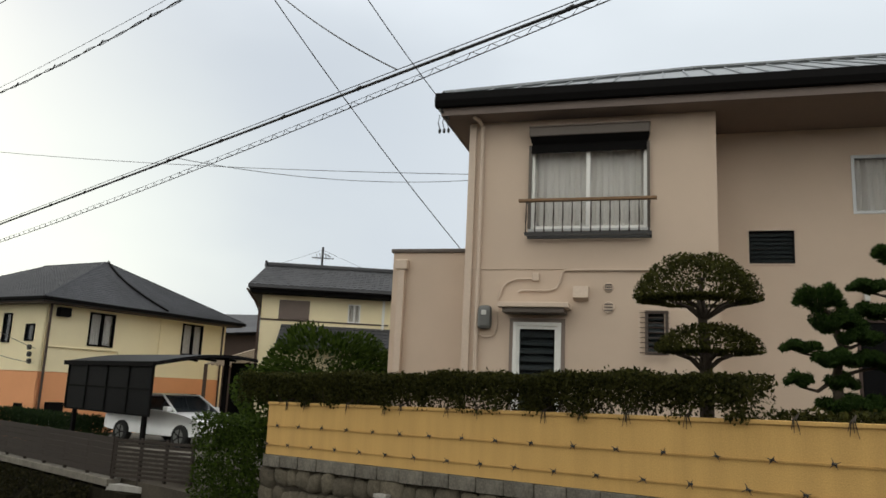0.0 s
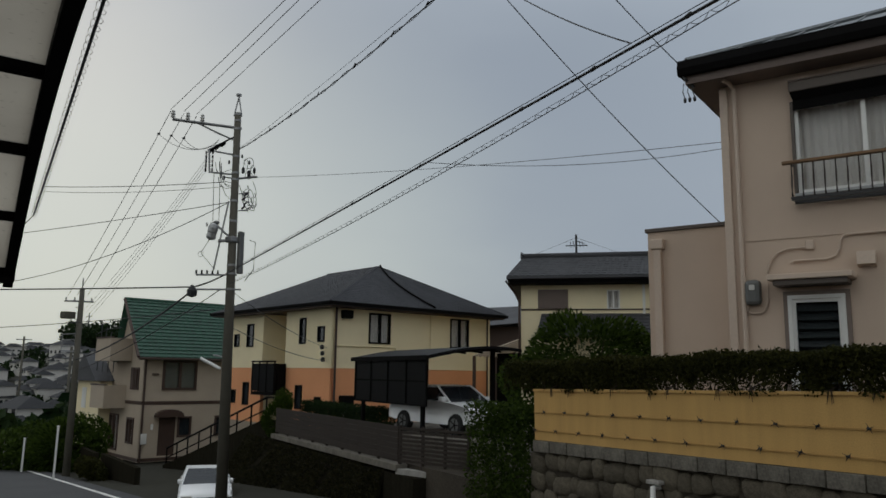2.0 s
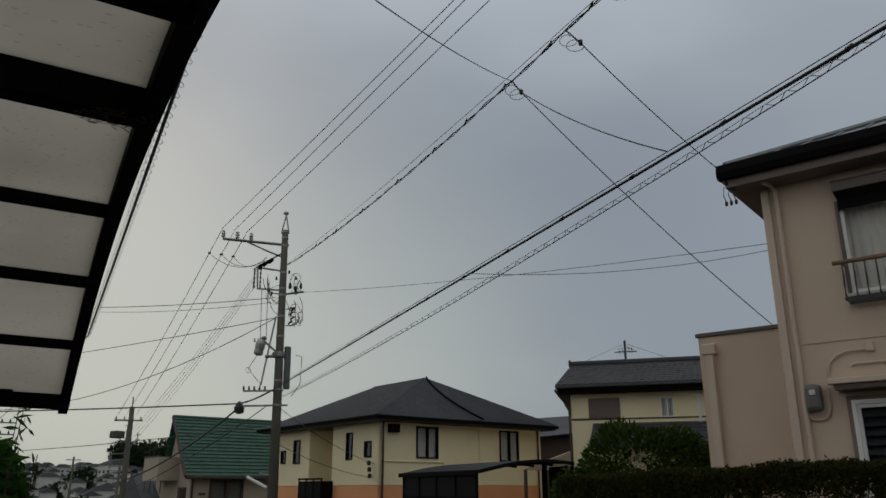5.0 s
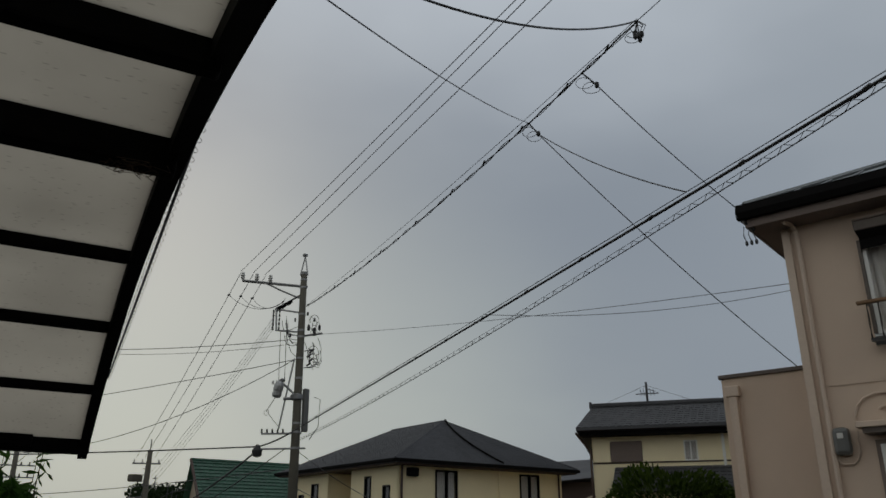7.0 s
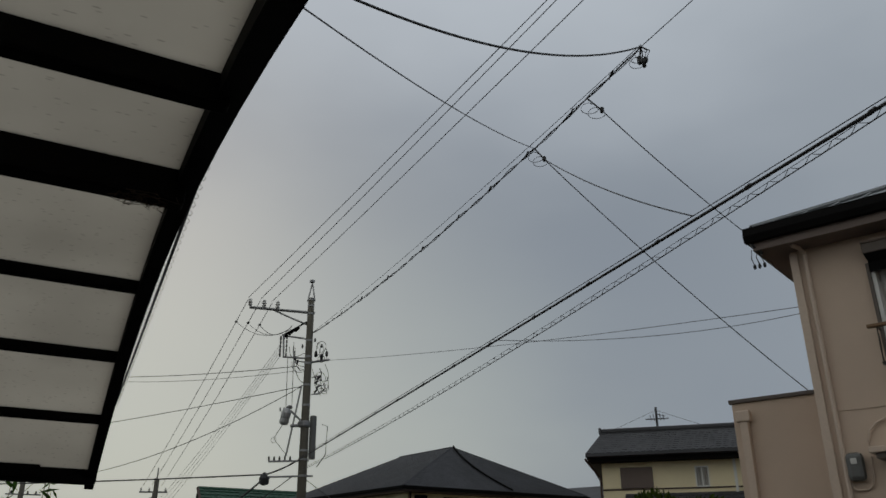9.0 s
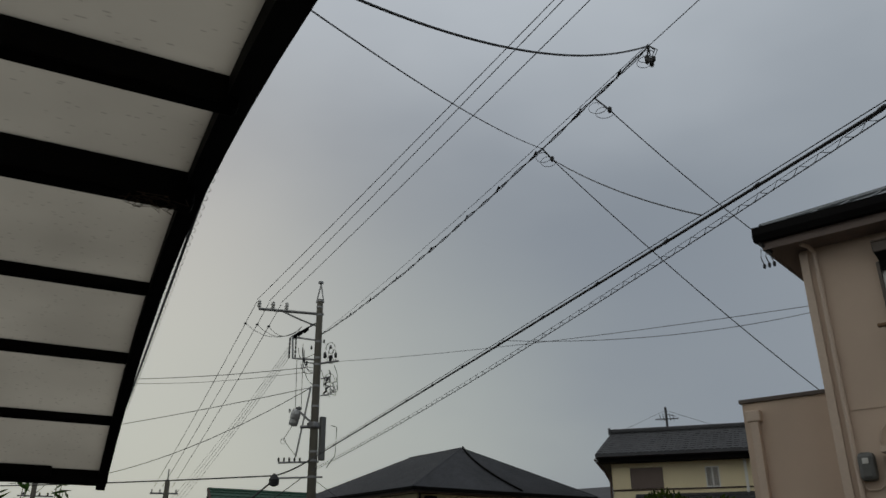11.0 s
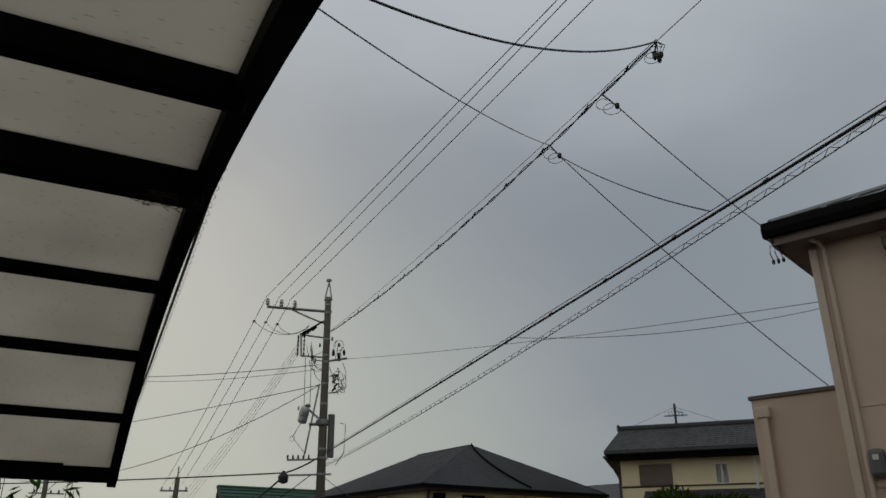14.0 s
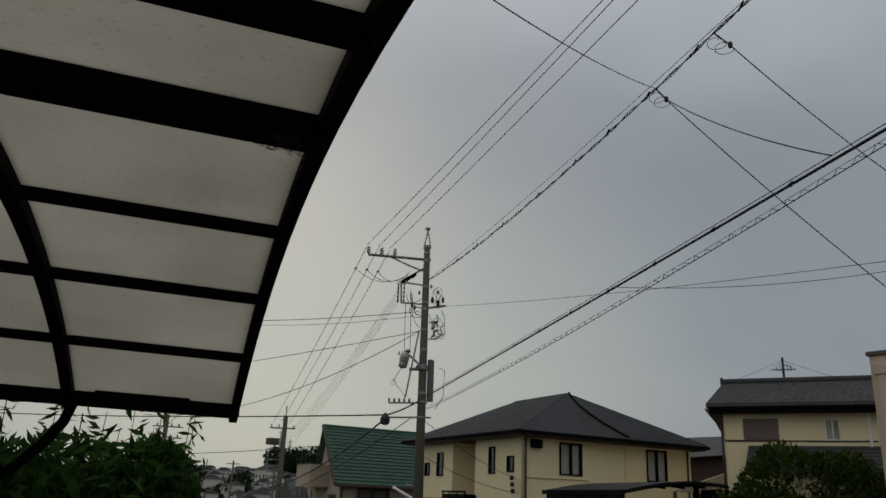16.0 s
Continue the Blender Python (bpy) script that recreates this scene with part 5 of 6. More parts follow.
sl = part("slat", slat_bm, M_FENCEWOOD, fence)
for i in range(8):
    for k in range(6):
        ob = sl if (i, k) == (0, 0) else new("slat", sl.data)
        ob.parent = fence
        ob.matrix_basis = Matrix.Translation((-i * 1.25, -0.002 * (k % 2), 0.07 + k * 0.138))
part("kerb", box(-10.2, 0.1, -0.12, 0.2, -0.16, 0.0, 0.01), M_BLOCK, fence)
g2 = thing("fence", "open horizontal-slat gate panel beside the driveway", "fence", FEN @ Matrix.Rotation(radians(20), 4, "Z"))
for x in (0.06, 0.8, 1.5, 2.2):
    part("post", box(x - 0.03, x + 0.03, -0.03, 0.03, -0.1, 0.92, 0.005), M_FENCEWOOD, g2)
for k in range(9):
    part("slat", box(0.1, 2.24, -0.05, -0.031, 0.06 + k * 0.095, 0.12 + k * 0.095, 0.003), M_FENCEWOOD, g2)
part("kerb", box(0.0, 2.35, -0.1, 0.14, -0.9, -0.102, 0.01), M_CONCRETE, g2, "pale weathered concrete footing")
bank = thing("retaining_wall", "low concrete bank wall overgrown with ivy under the fence", "retaining wall", FEN, kind="structure")
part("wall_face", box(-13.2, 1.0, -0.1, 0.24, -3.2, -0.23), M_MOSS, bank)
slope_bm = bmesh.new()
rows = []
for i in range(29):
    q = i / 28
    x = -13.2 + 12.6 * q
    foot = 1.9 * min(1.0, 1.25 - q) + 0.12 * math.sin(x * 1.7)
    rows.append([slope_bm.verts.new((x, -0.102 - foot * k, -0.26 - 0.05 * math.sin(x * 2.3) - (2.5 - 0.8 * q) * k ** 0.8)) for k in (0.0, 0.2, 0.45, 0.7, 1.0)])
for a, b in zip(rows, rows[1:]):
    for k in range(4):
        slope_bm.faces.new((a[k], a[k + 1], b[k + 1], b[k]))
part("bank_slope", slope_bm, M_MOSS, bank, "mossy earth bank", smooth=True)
rs_iv = np.random.RandomState(50)
iv = rs_iv.uniform(size=(30000, 3))
q, k = iv[:, 0].copy(), iv[:, 1].copy()
iv[:, 0] = -13.2 + 12.6 * q
iv[:, 1] = -0.11 - 1.9 * np.minimum(1.0, 1.25 - q) * k - 0.10 * iv[:, 2]
iv[:, 2] = -0.24 - (2.5 - 0.8 * q) * k ** 0.8 + 0.09 * rs_iv.uniform(size=len(q))
iv = iv[(np.sin(iv[:, 0] * 2.1) + np.sin(iv[:, 0] * 5.3 + k * 7) * 0.8 + 0.9 * np.sin(k * 9 + iv[:, 0])) > -1.7]
ivy = thing("ivy", "dark ivy and dry grass over the bank under the fence", "ivy", FEN, kind="stuff")
leaf_mesh("ivy_foliage", iv, 0.075, M_LEAF_IVY, ivy, 0.5, seed=51, droop=0.4)
HED2 = FEN @ Matrix.Translation((-10.4, 0.5, 0))
hedge("hedge", "low dark hedge between the fence and the cream house", HED2, -1.2, 6.6, 0.9, 1.7, 0.2, 1.08, 14000, 0.08, 61, material=M_LEAF_FAR)
shrub(FEN @ Matrix.Translation((-10.6, 0.3, -0.6)), [((0, 0, 1.0), (0.7, 0.5, 0.9)), ((-0.3, 0.1, 1.8), (0.4, 0.35, 0.5))], 4000, 0.1, M_LEAF_BUSH, "bush growing at the end of the fence", 63)

CP = Matrix.Translation((*road_xy(22.95, 9.6), 0.38)) @ ROAD_TURN
cp = thing("carport", "dark bronze carport with a smoked side screen", "carport", CP)
for x in (0.4, 4.4):
    part("post", box(x - 0.06, x + 0.06, 0.05, 0.15, 0, 2.02, 0.008), M_BLACK, cp)
    part("post", box(x - 0.06, x + 0.06, 2.25, 2.35, 0, 2.25, 0.008), M_BLACK, cp)
for k in range(4):
    for j in range(2):
        part("screen_panel", box(0.03 + k * 1.2, 1.17 + k * 1.2, -0.02, -0.01, 0.78 + j * 0.63, 1.37 + j * 0.63), M_SMOKE, cp)
for j in range(3):
    part("screen_rail", box(0.0, 4.83, -0.045, 0.005, 0.73 + j * 0.63, 0.78 + j * 0.63), M_BLACK, cp)
for k in range(5):
    part("screen_stile", box(k * 1.2 - 0.02, k * 1.2 + 0.03, -0.045, 0.005, 0.78, 1.99), M_BLACK, cp)
for i in range(10):
    a0, a1 = i / 10, (i + 1) / 10

    def zz(a):
        return 2.03 + 0.30 * math.sin(a * 2.2)

    y0, y1 = -0.1 + a0 * 3.0, -0.1 + a1 * 3.0
    bm = solid([(-0.1, y0, zz(a0)), (4.95, y0, zz(a0)), (4.95, y1, zz(a1)), (-0.1, y1, zz(a1)), (-0.1, y0, zz(a0) + 0.03), (4.95, y0, zz(a0) + 0.03), (4.95, y1, zz(a1) + 0.03), (-0.1, y1, zz(a1) + 0.03)],
               [(3, 2, 1, 0), (4, 5, 6, 7), (0, 1, 5, 4), (1, 2, 6, 5), (3, 0, 4, 7), (2, 3, 7, 6)])
    part("roof_panel", bm, M_SMOKE, cp)
for x in (-0.1, 0.9, 1.9, 2.9, 3.9, 4.95):
    part("rafter", tube([(x, -0.1 + 3.0 * k / 10, 2.0 + 0.30 * math.sin(0.22 * k)) for k in range(11)], 0.035, 5), M_BLACK, cp)
part("eave_beam", box(-0.15, 5.0, -0.14, -0.06, 1.95, 2.07), M_BLACK, cp)
# plain black sheet filling the dark area at the carport's back right
part("black_backdrop", box(3.7, 4.9, 2.9, 2.93, 0.0, 2.2), M_BLACK, cp)


def car(m, label):
    c = thing("car", label, "car", m)
    # body section profile along x (front at +x), extruded in y with tumblehome
    low = [(-2.15, 0.32), (-2.2, 0.55), (-2.12, 0.92), (-1.2, 0.99), (0.65, 0.98), (1.55, 0.88), (2.05, 0.74), (2.2, 0.52), (2.12, 0.3)]
    for _ in range(2):
        low = [(a[0] * (1 - k) + b[0] * k, a[1] * (1 - k) + b[1] * k) for a, b in zip(low, low[1:] + low[:1]) for k in (0.25, 0.75)]
    bm = bmesh.new()
    rings = []
    for y, inset, lift in ((-0.86, 0.10, 0.03), (-0.90, 0.02, 0.0), (-0.80, 0.0, 0.02), (0.0, -0.06, 0.04), (0.80, 0.0, 0.02), (0.90, 0.02, 0.0), (0.86, 0.10, 0.03)):
        rings.append([bm.verts.new((x - math.copysign(inset, x), y, z + (lift if z > 0.6 else 0))) for x, z in low])
    n = len(low)
    for a, b in zip(rings, rings[1:]):
        for k in range(n):
            bm.faces.new((a[k], a[(k + 1) % n], b[(k + 1) % n], b[k]))
    bm.faces.new(rings[0][::-1])
    bm.faces.new(rings[-1])
    bmesh.ops.recalc_face_normals(bm, faces=bm.faces)
    body = part("body", bm, M_CARWHITE, c, smooth=True)
    cab = [(-1.85, 0.96), (-1.25, 1.36), (-0.5, 1.46), (0.15, 1.42), (0.95, 0.95)]
    bm = bmesh.new()
    r = []
    for y, k in ((-0.80, 0.0), (-0.64, 1.0), (0.64, 1.0), (0.80, 0.0)):
        r.append([bm.verts.new((x, y if z < 1.0 else math.copysign(0.64, y) if k else math.copysign(0.66, y), z)) for x, z in cab])
    for a, b in zip(r, r[1:]):
        for k in range(4):
            bm.faces.new((a[k], a[k + 1], b[k + 1], b[k]))
    bm.faces.new(r[0])
    bm.faces.new(r[-1])
    bmesh.ops.remove_doubles(bm, verts=bm.verts, dist=0.001)
    bmesh.ops.recalc_face_normals(bm, faces=bm.faces)
    part("cabin_glass", bm, M_DARKGLASS, c, "dark tinted windows")
    part("roof_panel", solid([(-1.25, -0.66, 1.37), (-1.25, 0.66, 1.37), (-0.5, -0.66, 1.47), (-0.5, 0.66, 1.47), (0.15, -0.66, 1.43), (0.15, 0.66, 1.43)], [(0, 2, 3, 1), (2, 4, 5, 3)]), M_CARWHITE, c)
    for sy in (-1, 1):
        for (a, b) in (((0.15, 0.66, 1.43), (0.95, 0.81, 0.96)), ((-0.5, 0.67, 1.46), (-0.45, 0.81, 0.96)), ((-1.25, 0.66, 1.37), (-1.85, 0.81, 0.96)), ((-1.25, 0.665, 1.37), (0.15, 0.665, 1.43))):
            part("pillar", tube([(a[0], a[1] * sy, a[2]), (b[0], b[1] * sy, b[2])], 0.035, 5), M_CARWHITE, c)
        part("mirror", box(0.55, 0.75, 0.86 * sy - 0.1, 0.86 * sy + 0.1, 0.98, 1.12, 0.03), M_CARWHITE, c)
        part("headlight", box(1.82, 2.12, 0.62 * sy - 0.18, 0.62 * sy + 0.18, 0.62, 0.74, 0.03), M_PORCELAIN, c, "clear headlight")
        for x in (-1.32, 1.32):
            wm = Matrix.Translation((x, 0.84 * sy, 0.32)) @ Matrix.Rotation(radians(90), 4, "X")
            wheel = part("wheel", lathe([(0.2, -0.11), (0.30, -0.11), (0.325, -0.07), (0.325, 0.07), (0.30, 0.11), (0.2, 0.11)], 20, m=wm), M_RUBBER, c)
            part("rim", lathe([(0.05, -0.115), (0.2, -0.115), (0.2, 0.115), (0.05, 0.115)], 16, m=wm), M_METERGREY, wheel)
            for q in range(5):
                a = 2 * math.pi * q / 5
                part("spoke", tube([wm @ Vector((0.03, 0, 0.12 * -sy)), wm @ Vector((0.2 * math.cos(a), 0.2 * math.sin(a), 0.12 * -sy))], 0.018, 4), M_BLACK, wheel)
    part("grille", box(2.13, 2.215, -0.45, 0.45, 0.42, 0.58, 0.02), M_BLACK, c)
    part("plate_bar", box(2.2, 2.225, -0.16, 0.16, 0.34, 0.41), M_WHITE, c)
    return c


car(Matrix.Translation((*road_xy(18.95, 10.8), 0.382)) @ Matrix.Rotation(radians(-17), 4, "Z") @ Matrix.Scale(0.88, 4), "white sedan parked under the carport")
car(Matrix.Translation((-19.65, 15.65, -2.1)) @ ROAD_TURN @ Matrix.Rotation(radians(-12), 4, "Z") @ Matrix.Scale(0.82, 4), "white car parked in the bay below the stairs")

# outside stair with black handrail
st = thing("stairs", "concrete outside stairs with a black handrail", "stairs", Matrix.Translation((-32.4, 23.5, -2.7)) @ Matrix.Rotation(math.atan2(20.6 - 23.5, -22.2 + 32.4), 4, "Z"), kind="structure")
for i in range(15):
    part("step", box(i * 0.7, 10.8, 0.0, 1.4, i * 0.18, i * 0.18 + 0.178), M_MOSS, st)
for dy in (-0.06,):
    part("handrail", tube([(0.0, dy, 1.0), (10.2, dy, 3.7), (11.4, dy, 3.75)], 0.045, 5), M_BLACK, st)
    part("handrail", tube([(0.0, dy, 0.55), (10.2, dy, 3.25), (11.4, dy, 3.3)], 0.03, 5), M_BLACK, st)
    for i in range(9):
        x = i * 1.27
        part("baluster", tube([(x, dy, min(2.6, x * 0.257)), (x, dy, 1.0 + x * 0.265)], 0.035, 5), M_BLACK, st)
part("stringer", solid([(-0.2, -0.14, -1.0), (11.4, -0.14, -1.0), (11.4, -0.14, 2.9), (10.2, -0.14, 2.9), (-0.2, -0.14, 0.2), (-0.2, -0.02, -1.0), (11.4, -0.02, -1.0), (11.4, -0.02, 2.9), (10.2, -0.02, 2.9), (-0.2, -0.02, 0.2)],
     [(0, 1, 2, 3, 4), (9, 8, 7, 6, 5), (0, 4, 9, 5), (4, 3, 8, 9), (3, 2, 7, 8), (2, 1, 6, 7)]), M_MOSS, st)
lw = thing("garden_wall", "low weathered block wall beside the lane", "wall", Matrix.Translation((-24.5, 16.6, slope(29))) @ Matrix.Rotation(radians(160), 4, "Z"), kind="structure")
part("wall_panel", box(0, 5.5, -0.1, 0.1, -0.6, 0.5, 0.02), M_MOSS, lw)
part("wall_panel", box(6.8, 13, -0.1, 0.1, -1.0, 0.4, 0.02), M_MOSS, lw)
shrub(Matrix.Translation((-28.2, 17.2, -2.2)), [((0, 0, 0.3), (0.6, 0.5, 0.45)), ((-0.9, 0.4, 0.4), (0.6, 0.6, 0.5))], 5000, 0.11, M_LEAF_HEDGE, "low shrub by the block wall", 71)
shrub(Matrix.Translation((-35.5, 20.2, -3.5)), [((0, 0, 1.7), (1.7, 1.5, 1.5)), ((-2.0, -0.3, 1.6), (1.6, 1.3, 1.4)), ((-4.2, -0.4, 1.3), (1.8, 1.4, 1.3)), ((1.0, 0.2, 2.2), (1.2, 1.2, 1.2))], 15000, 0.2, M_LEAF_BUSH, "dense roadside shrubs below the green-roofed house", 73)
for (x, y, hgt) in ((-28.9, 16.05, 1.9), (-33.9, 17.4, 1.35)):
    mk = thing("marker_post", "slim white roadside marker post", "post", Matrix.Translation((x, y, -2.1 if hgt > 1.5 else -2.35)), group="roadside marker posts")
    part("pole", tube([(0, 0, 0), (0.03, 0, hgt)], 0.045, 6), M_WHITE, mk)
    part("cap", tube([(0.03, 0, hgt), (0.03, 0, hgt + 0.05)], 0.055, 6), M_WHITE, mk)
wl = thing("street_lamp", "small white fluorescent street lamp", "lamp", Matrix.Translation((-18.4, 14.75, 2.3)))
part("arm", tube([(0.5, -0.05, 0.05), (-0.1, 0.0, 0.12)], 0.025, 6), M_STEEL, wl)
part("shade", tube([(-0.62, -0.05, 0.03), (-0.08, 0.25, -0.27)], 0.045, 8), M_WHITE, wl, "white tube housing")


# ---------------------------------------------------------------- utility poles and cables
P1 = Vector((-17.8, 14.55, 0))


def pole(name, label, x, y, z0, z1, r0, r1):
    p = thing(name, label, "utility pole", Matrix.Translation((x, y, z0)), group="utility poles")
    part("shaft", lathe([(r0, 0), (r1, z1 - z0)], 14), M_POLE, p, smooth=True)
    return p


def ring(p, z, r, h=0.06, material=None):
    part("band", lathe([(r, z - h / 2), (r, z + h / 2)], 12), material or M_STEEL, p)


def insulator(parent, x, y, z, s=1.0, material=None):
    return part("insulator", lathe([(0.02 * s, 0), (0.05 * s, 0.02 * s), (0.07 * s, 0.06 * s), (0.04 * s, 0.09 * s), (0.075 * s, 0.13 * s), (0.045 * s, 0.17 * s), (0.06 * s, 0.21 * s), (0.02 * s, 0.25 * s)], 10, m=Matrix.Translation((x, y, z))), material or M_PORCELAIN, parent)


def main_pole():
    z0 = -1.6
    p = pole("utility_pole", "concrete utility pole crowded with cross-arms, insulators and cables", P1.x, P1.y, z0, 9.6, 0.165, 0.095)
    p.matrix_world = Matrix.Translation((P1.x + 0.09, P1.y + 0.12, z0)) @ Matrix.Rotation(0.0134, 4, Vector((0.788, -0.616, 0)))
    L = 0 - z0  # local z of world zero
    for z in (9.55, 9.35, 9.1, 8.25, 7.75, 7.55, 6.9, 6.3, 5.75, 5.0, 4.75, 4.3):
        ring(p, L + z, 0.102 + (9.6 - z) * 0.0066)
    # pointed ground-wire cap
    part("cap_leg", tube([(-0.09, -0.07, L + 9.5), (0.0, 0.02, L + 10.15)], 0.022, 5), M_STEEL, p)
    part("cap_leg", tube([(0.09, 0.07, L + 9.5), (0.0, 0.0, L + 10.15)], 0.022, 5), M_STEEL, p)
    part("cap_head", box(-0.06, 0.06, -0.06, 0.06, L + 10.12, L + 10.2, 0.01), M_STEEL, p)
    # offset cross-arm with brace, pointing over the lane
    ax, ay = -1.58, -1.12
    part("cross_arm", tube([(0.1, 0.07, L + 9.12), (ax, ay, L + 9.40)], 0.045, 6), M_STEEL, p)
    part("brace", tube([(0.0, 0.0, L + 8.72), (ax * 0.3, ay * 0.3, L + 8.98), (ax * 0.62, ay * 0.62, L + 9.29)], 0.028, 6), M_STEEL, p)
    for k in (1.0, 0.77, 0.545):
        insulator(p, ax * k, ay * k, L + 9.16 + 0.28 * k - 0.0, 1.0)
    # cut-out switches on a slanted bracket
    part("switch_arm", tube([(0, 0, L + 8.9), (-0.62, -0.55, L + 8.42)], 0.026, 6), M_BLACK, p)
    for k in (0.55, 0.75, 0.95):
        part("switch", lathe([(0.03, 0), (0.055, 0.03), (0.035, 0.07), (0.055, 0.11), (0.035, 0.15), (0.05, 0.18), (0.025, 0.22)], 9, m=Matrix.Translation((-0.62 * k, -0.55 * k, L + 8.90 - 0.48 * k - 0.08)) @ Matrix.Rotation(radians(70), 4, "Y")), M_BLACK, p)
    # low-voltage rack
    rk = new("rack")
    rk.parent = p
    part("rack_bar", tube([(0, 0, L + 8.30), (-0.52, -0.57, L + 8.40)], 0.03, 5), M_STEEL, rk)
    part("rack_bar", tube([(0, 0, L + 7.70), (-0.48, -0.52, L + 7.74)], 0.03, 5), M_STEEL, rk)
    part("rack_upright", tube([(-0.50, -0.54, L + 7.72), (-0.52, -0.57, L + 8.42)], 0.03, 5), M_STEEL, rk)
    for k in range(5):
        insulator(rk, -0.58, -0.62, L + 7.74 + k * 0.13, 0.5, M_CABLE)
        insulator(rk, -0.44, -0.5, L + 7.76 + k * 0.13, 0.45, M_CABLE)
    for (dx, dy, z, s) in ((0.22, 0.1, 7.72, 0.8), (0.36, 0.2, 7.62, 0.8), (0.5, 0.28, 7.72, 0.7), (0.15, 0.1, 8.2, 0.5), (-0.25, -0.2, 7.55, 0.5), (0.3, 0.25, 8.02, 0.5), (-0.16, -0.12, 8.02, 0.5)):
        insulator(p, dx, dy, L + z, s, M_CABLE)
    part("arm", tube([(-0.1, -0.06, L + 7.56), (0.58, 0.33, L + 7.62)], 0.035, 5), M_STEEL, p)
    # tangled leads
    r = random.Random(3)
    for i in range(12):
        a = (r.uniform(0.1, 0.55), r.uniform(0.05, 0.35), L + r.uniform(6.6, 7.2))
        b = (r.uniform(0.05, 0.5), r.uniform(0.05, 0.3), L + r.uniform(6.6, 7.5))
        mid = ((a[0] + b[0]) / 2 + r.uniform(0.05, 0.3), (a[1] + b[1]) / 2 + 0.15, min(a[2], b[2]) - r.uniform(0.0, 0.3))
        pts = [Vector(a).lerp(Vector(mid), t).lerp(Vector(mid).lerp(Vector(b), t), t) for t in (0, .2, .4, .6, .8, 1)]
        part("lead", tube(pts, 0.010, 4), M_CABLE, p)
    for i in range(8):
        a, b = (r.uniform(-0.5, -0.2), -0.35, L + r.uniform(7.6, 8.4)), (0.05, 0.05, L + r.uniform(6.9, 8.0))
        mid = (a[0], a[1], min(a[2], b[2]) - r.uniform(0.05, 0.4))
        pts = [Vector(a).lerp(Vector(mid), t).lerp(Vector(mid).lerp(Vector(b), t), t) for t in (0, .2, .4, .6, .8, 1)]
        part("lead", tube(pts, 0.009, 4), M_CABLE, p)
    for i in range(3):
        part("lead", tube([Vector((0.2 + 0.1 * math.cos(q) + i * 0.1, 0.2 + i * 0.05, L + 8.0 + 0.2 * math.sin(q) - 0.1 * i)) for q in np.linspace(0, 6.2, 12)], 0.008, 4), M_CABLE, p)
    # cut-out rack low on the house side, with big slack loops
    side_rack = new("rack")
    side_rack.parent = p
    part("rack_bar", tube([(0.08, 0.10, L + 7.12), (0.26, 0.33, L + 7.2)], 0.02, 5), M_STEEL, side_rack)
    part("rack_bar", tube([(0.08, 0.10, L + 6.62), (0.24, 0.31, L + 6.66)], 0.02, 5), M_STEEL, side_rack)
    for k in range(4):
        z = L + 6.68 + k * 0.13
        d = 0.13 + 0.035 * (k % 2)
        part("fuse_holder", tube([(d, d * 1.28, z), (d + 0.07, d * 1.28 + 0.09, z + 0.1)], 0.032, 6), M_CABLE, side_rack)
    for cz, rad, dz in ((7.0, 0.17, 0.30), (6.85, 0.12, 0.2), (8.08, 0.13, 0.17), (7.7, 0.10, 0.11)):
        part("slack_loop", tube([(0.24 + 0.616 * rad * math.cos(q), 0.30 + 0.788 * rad * math.cos(q), L + cz + dz * math.sin(q)) for q in np.linspace(-1.9, 3.6, 15)], 0.009, 4), M_CABLE, side_rack)
    for dx in (-0.42, -0.30):
        part("drop_wire", tube([(dx, dx * 1.05, L + 7.7), (dx + 0.03, dx, L + 6.2)], 0.012, 4), M_WIRE, p)
    # small transformer canister on its own arm
    tr = new("transformer")
    tr.parent = p
    part("tank", lathe([(0.02, 0), (0.12, 0.03), (0.14, 0.1), (0.13, 0.22), (0.145, 0.25), (0.14, 0.38), (0.11, 0.46), (0.04, 0.5)], 14, m=Matrix.Translation((-0.42, -0.46, L + 5.72)) @ Matrix.Rotation(radians(18), 4, "Y")), M_ALU, tr)
    for k in range(3):
        insulator(tr, -0.32 - 0.1 * k, -0.40 - 0.06 * k, L + 6.12, 0.5)
    part("drain_rod", tube([(-0.40, -0.48, L + 5.76), (-0.53, -0.68, L + 5.33)], 0.009, 4), M_CABLE, tr)
    part("drain_rod", tube([(-0.53, -0.68, L + 5.33), (-0.30, -0.38, L + 4.88)], 0.008, 4), M_CABLE, tr)
    part("lead_loop", tube([(-0.53 + 0.05 * math.cos(q), -0.68 + 0.05 * math.cos(q), L + 5.29 + 0.08 * math.sin(q)) for q in np.linspace(0, 6.1, 11)], 0.006, 4), M_CABLE, tr)
    part("tank_cap", lathe([(0.03, 0), (0.09, 0.02), (0.09, 0.07), (0.04, 0.11)], 10, m=Matrix.Translation((-0.30, -0.36, L + 6.18))), M_METERGREY, tr)
    part("tank_arm", tube([(0, 0, L + 5.75), (-0.3, -0.33, L + 6.15)], 0.035, 5), M_STEEL, tr)
    part("strut", tube([(-0.12, -0.1, L + 6.9), (-0.34, -0.36, L + 4.85)], 0.028, 5), M_STEEL, p)
    part("strut", tube([(-0.05, -0.05, L + 5.72), (-0.28, -0.3, L + 5.70)], 0.05, 6), M_STEEL, p)
    part("cabinet", box(0.1, 0.23, 0.08, 0.26, L + 4.75, L + 6.0, 0.03), M_METERGREY, p, "tall grey cable cabinet")
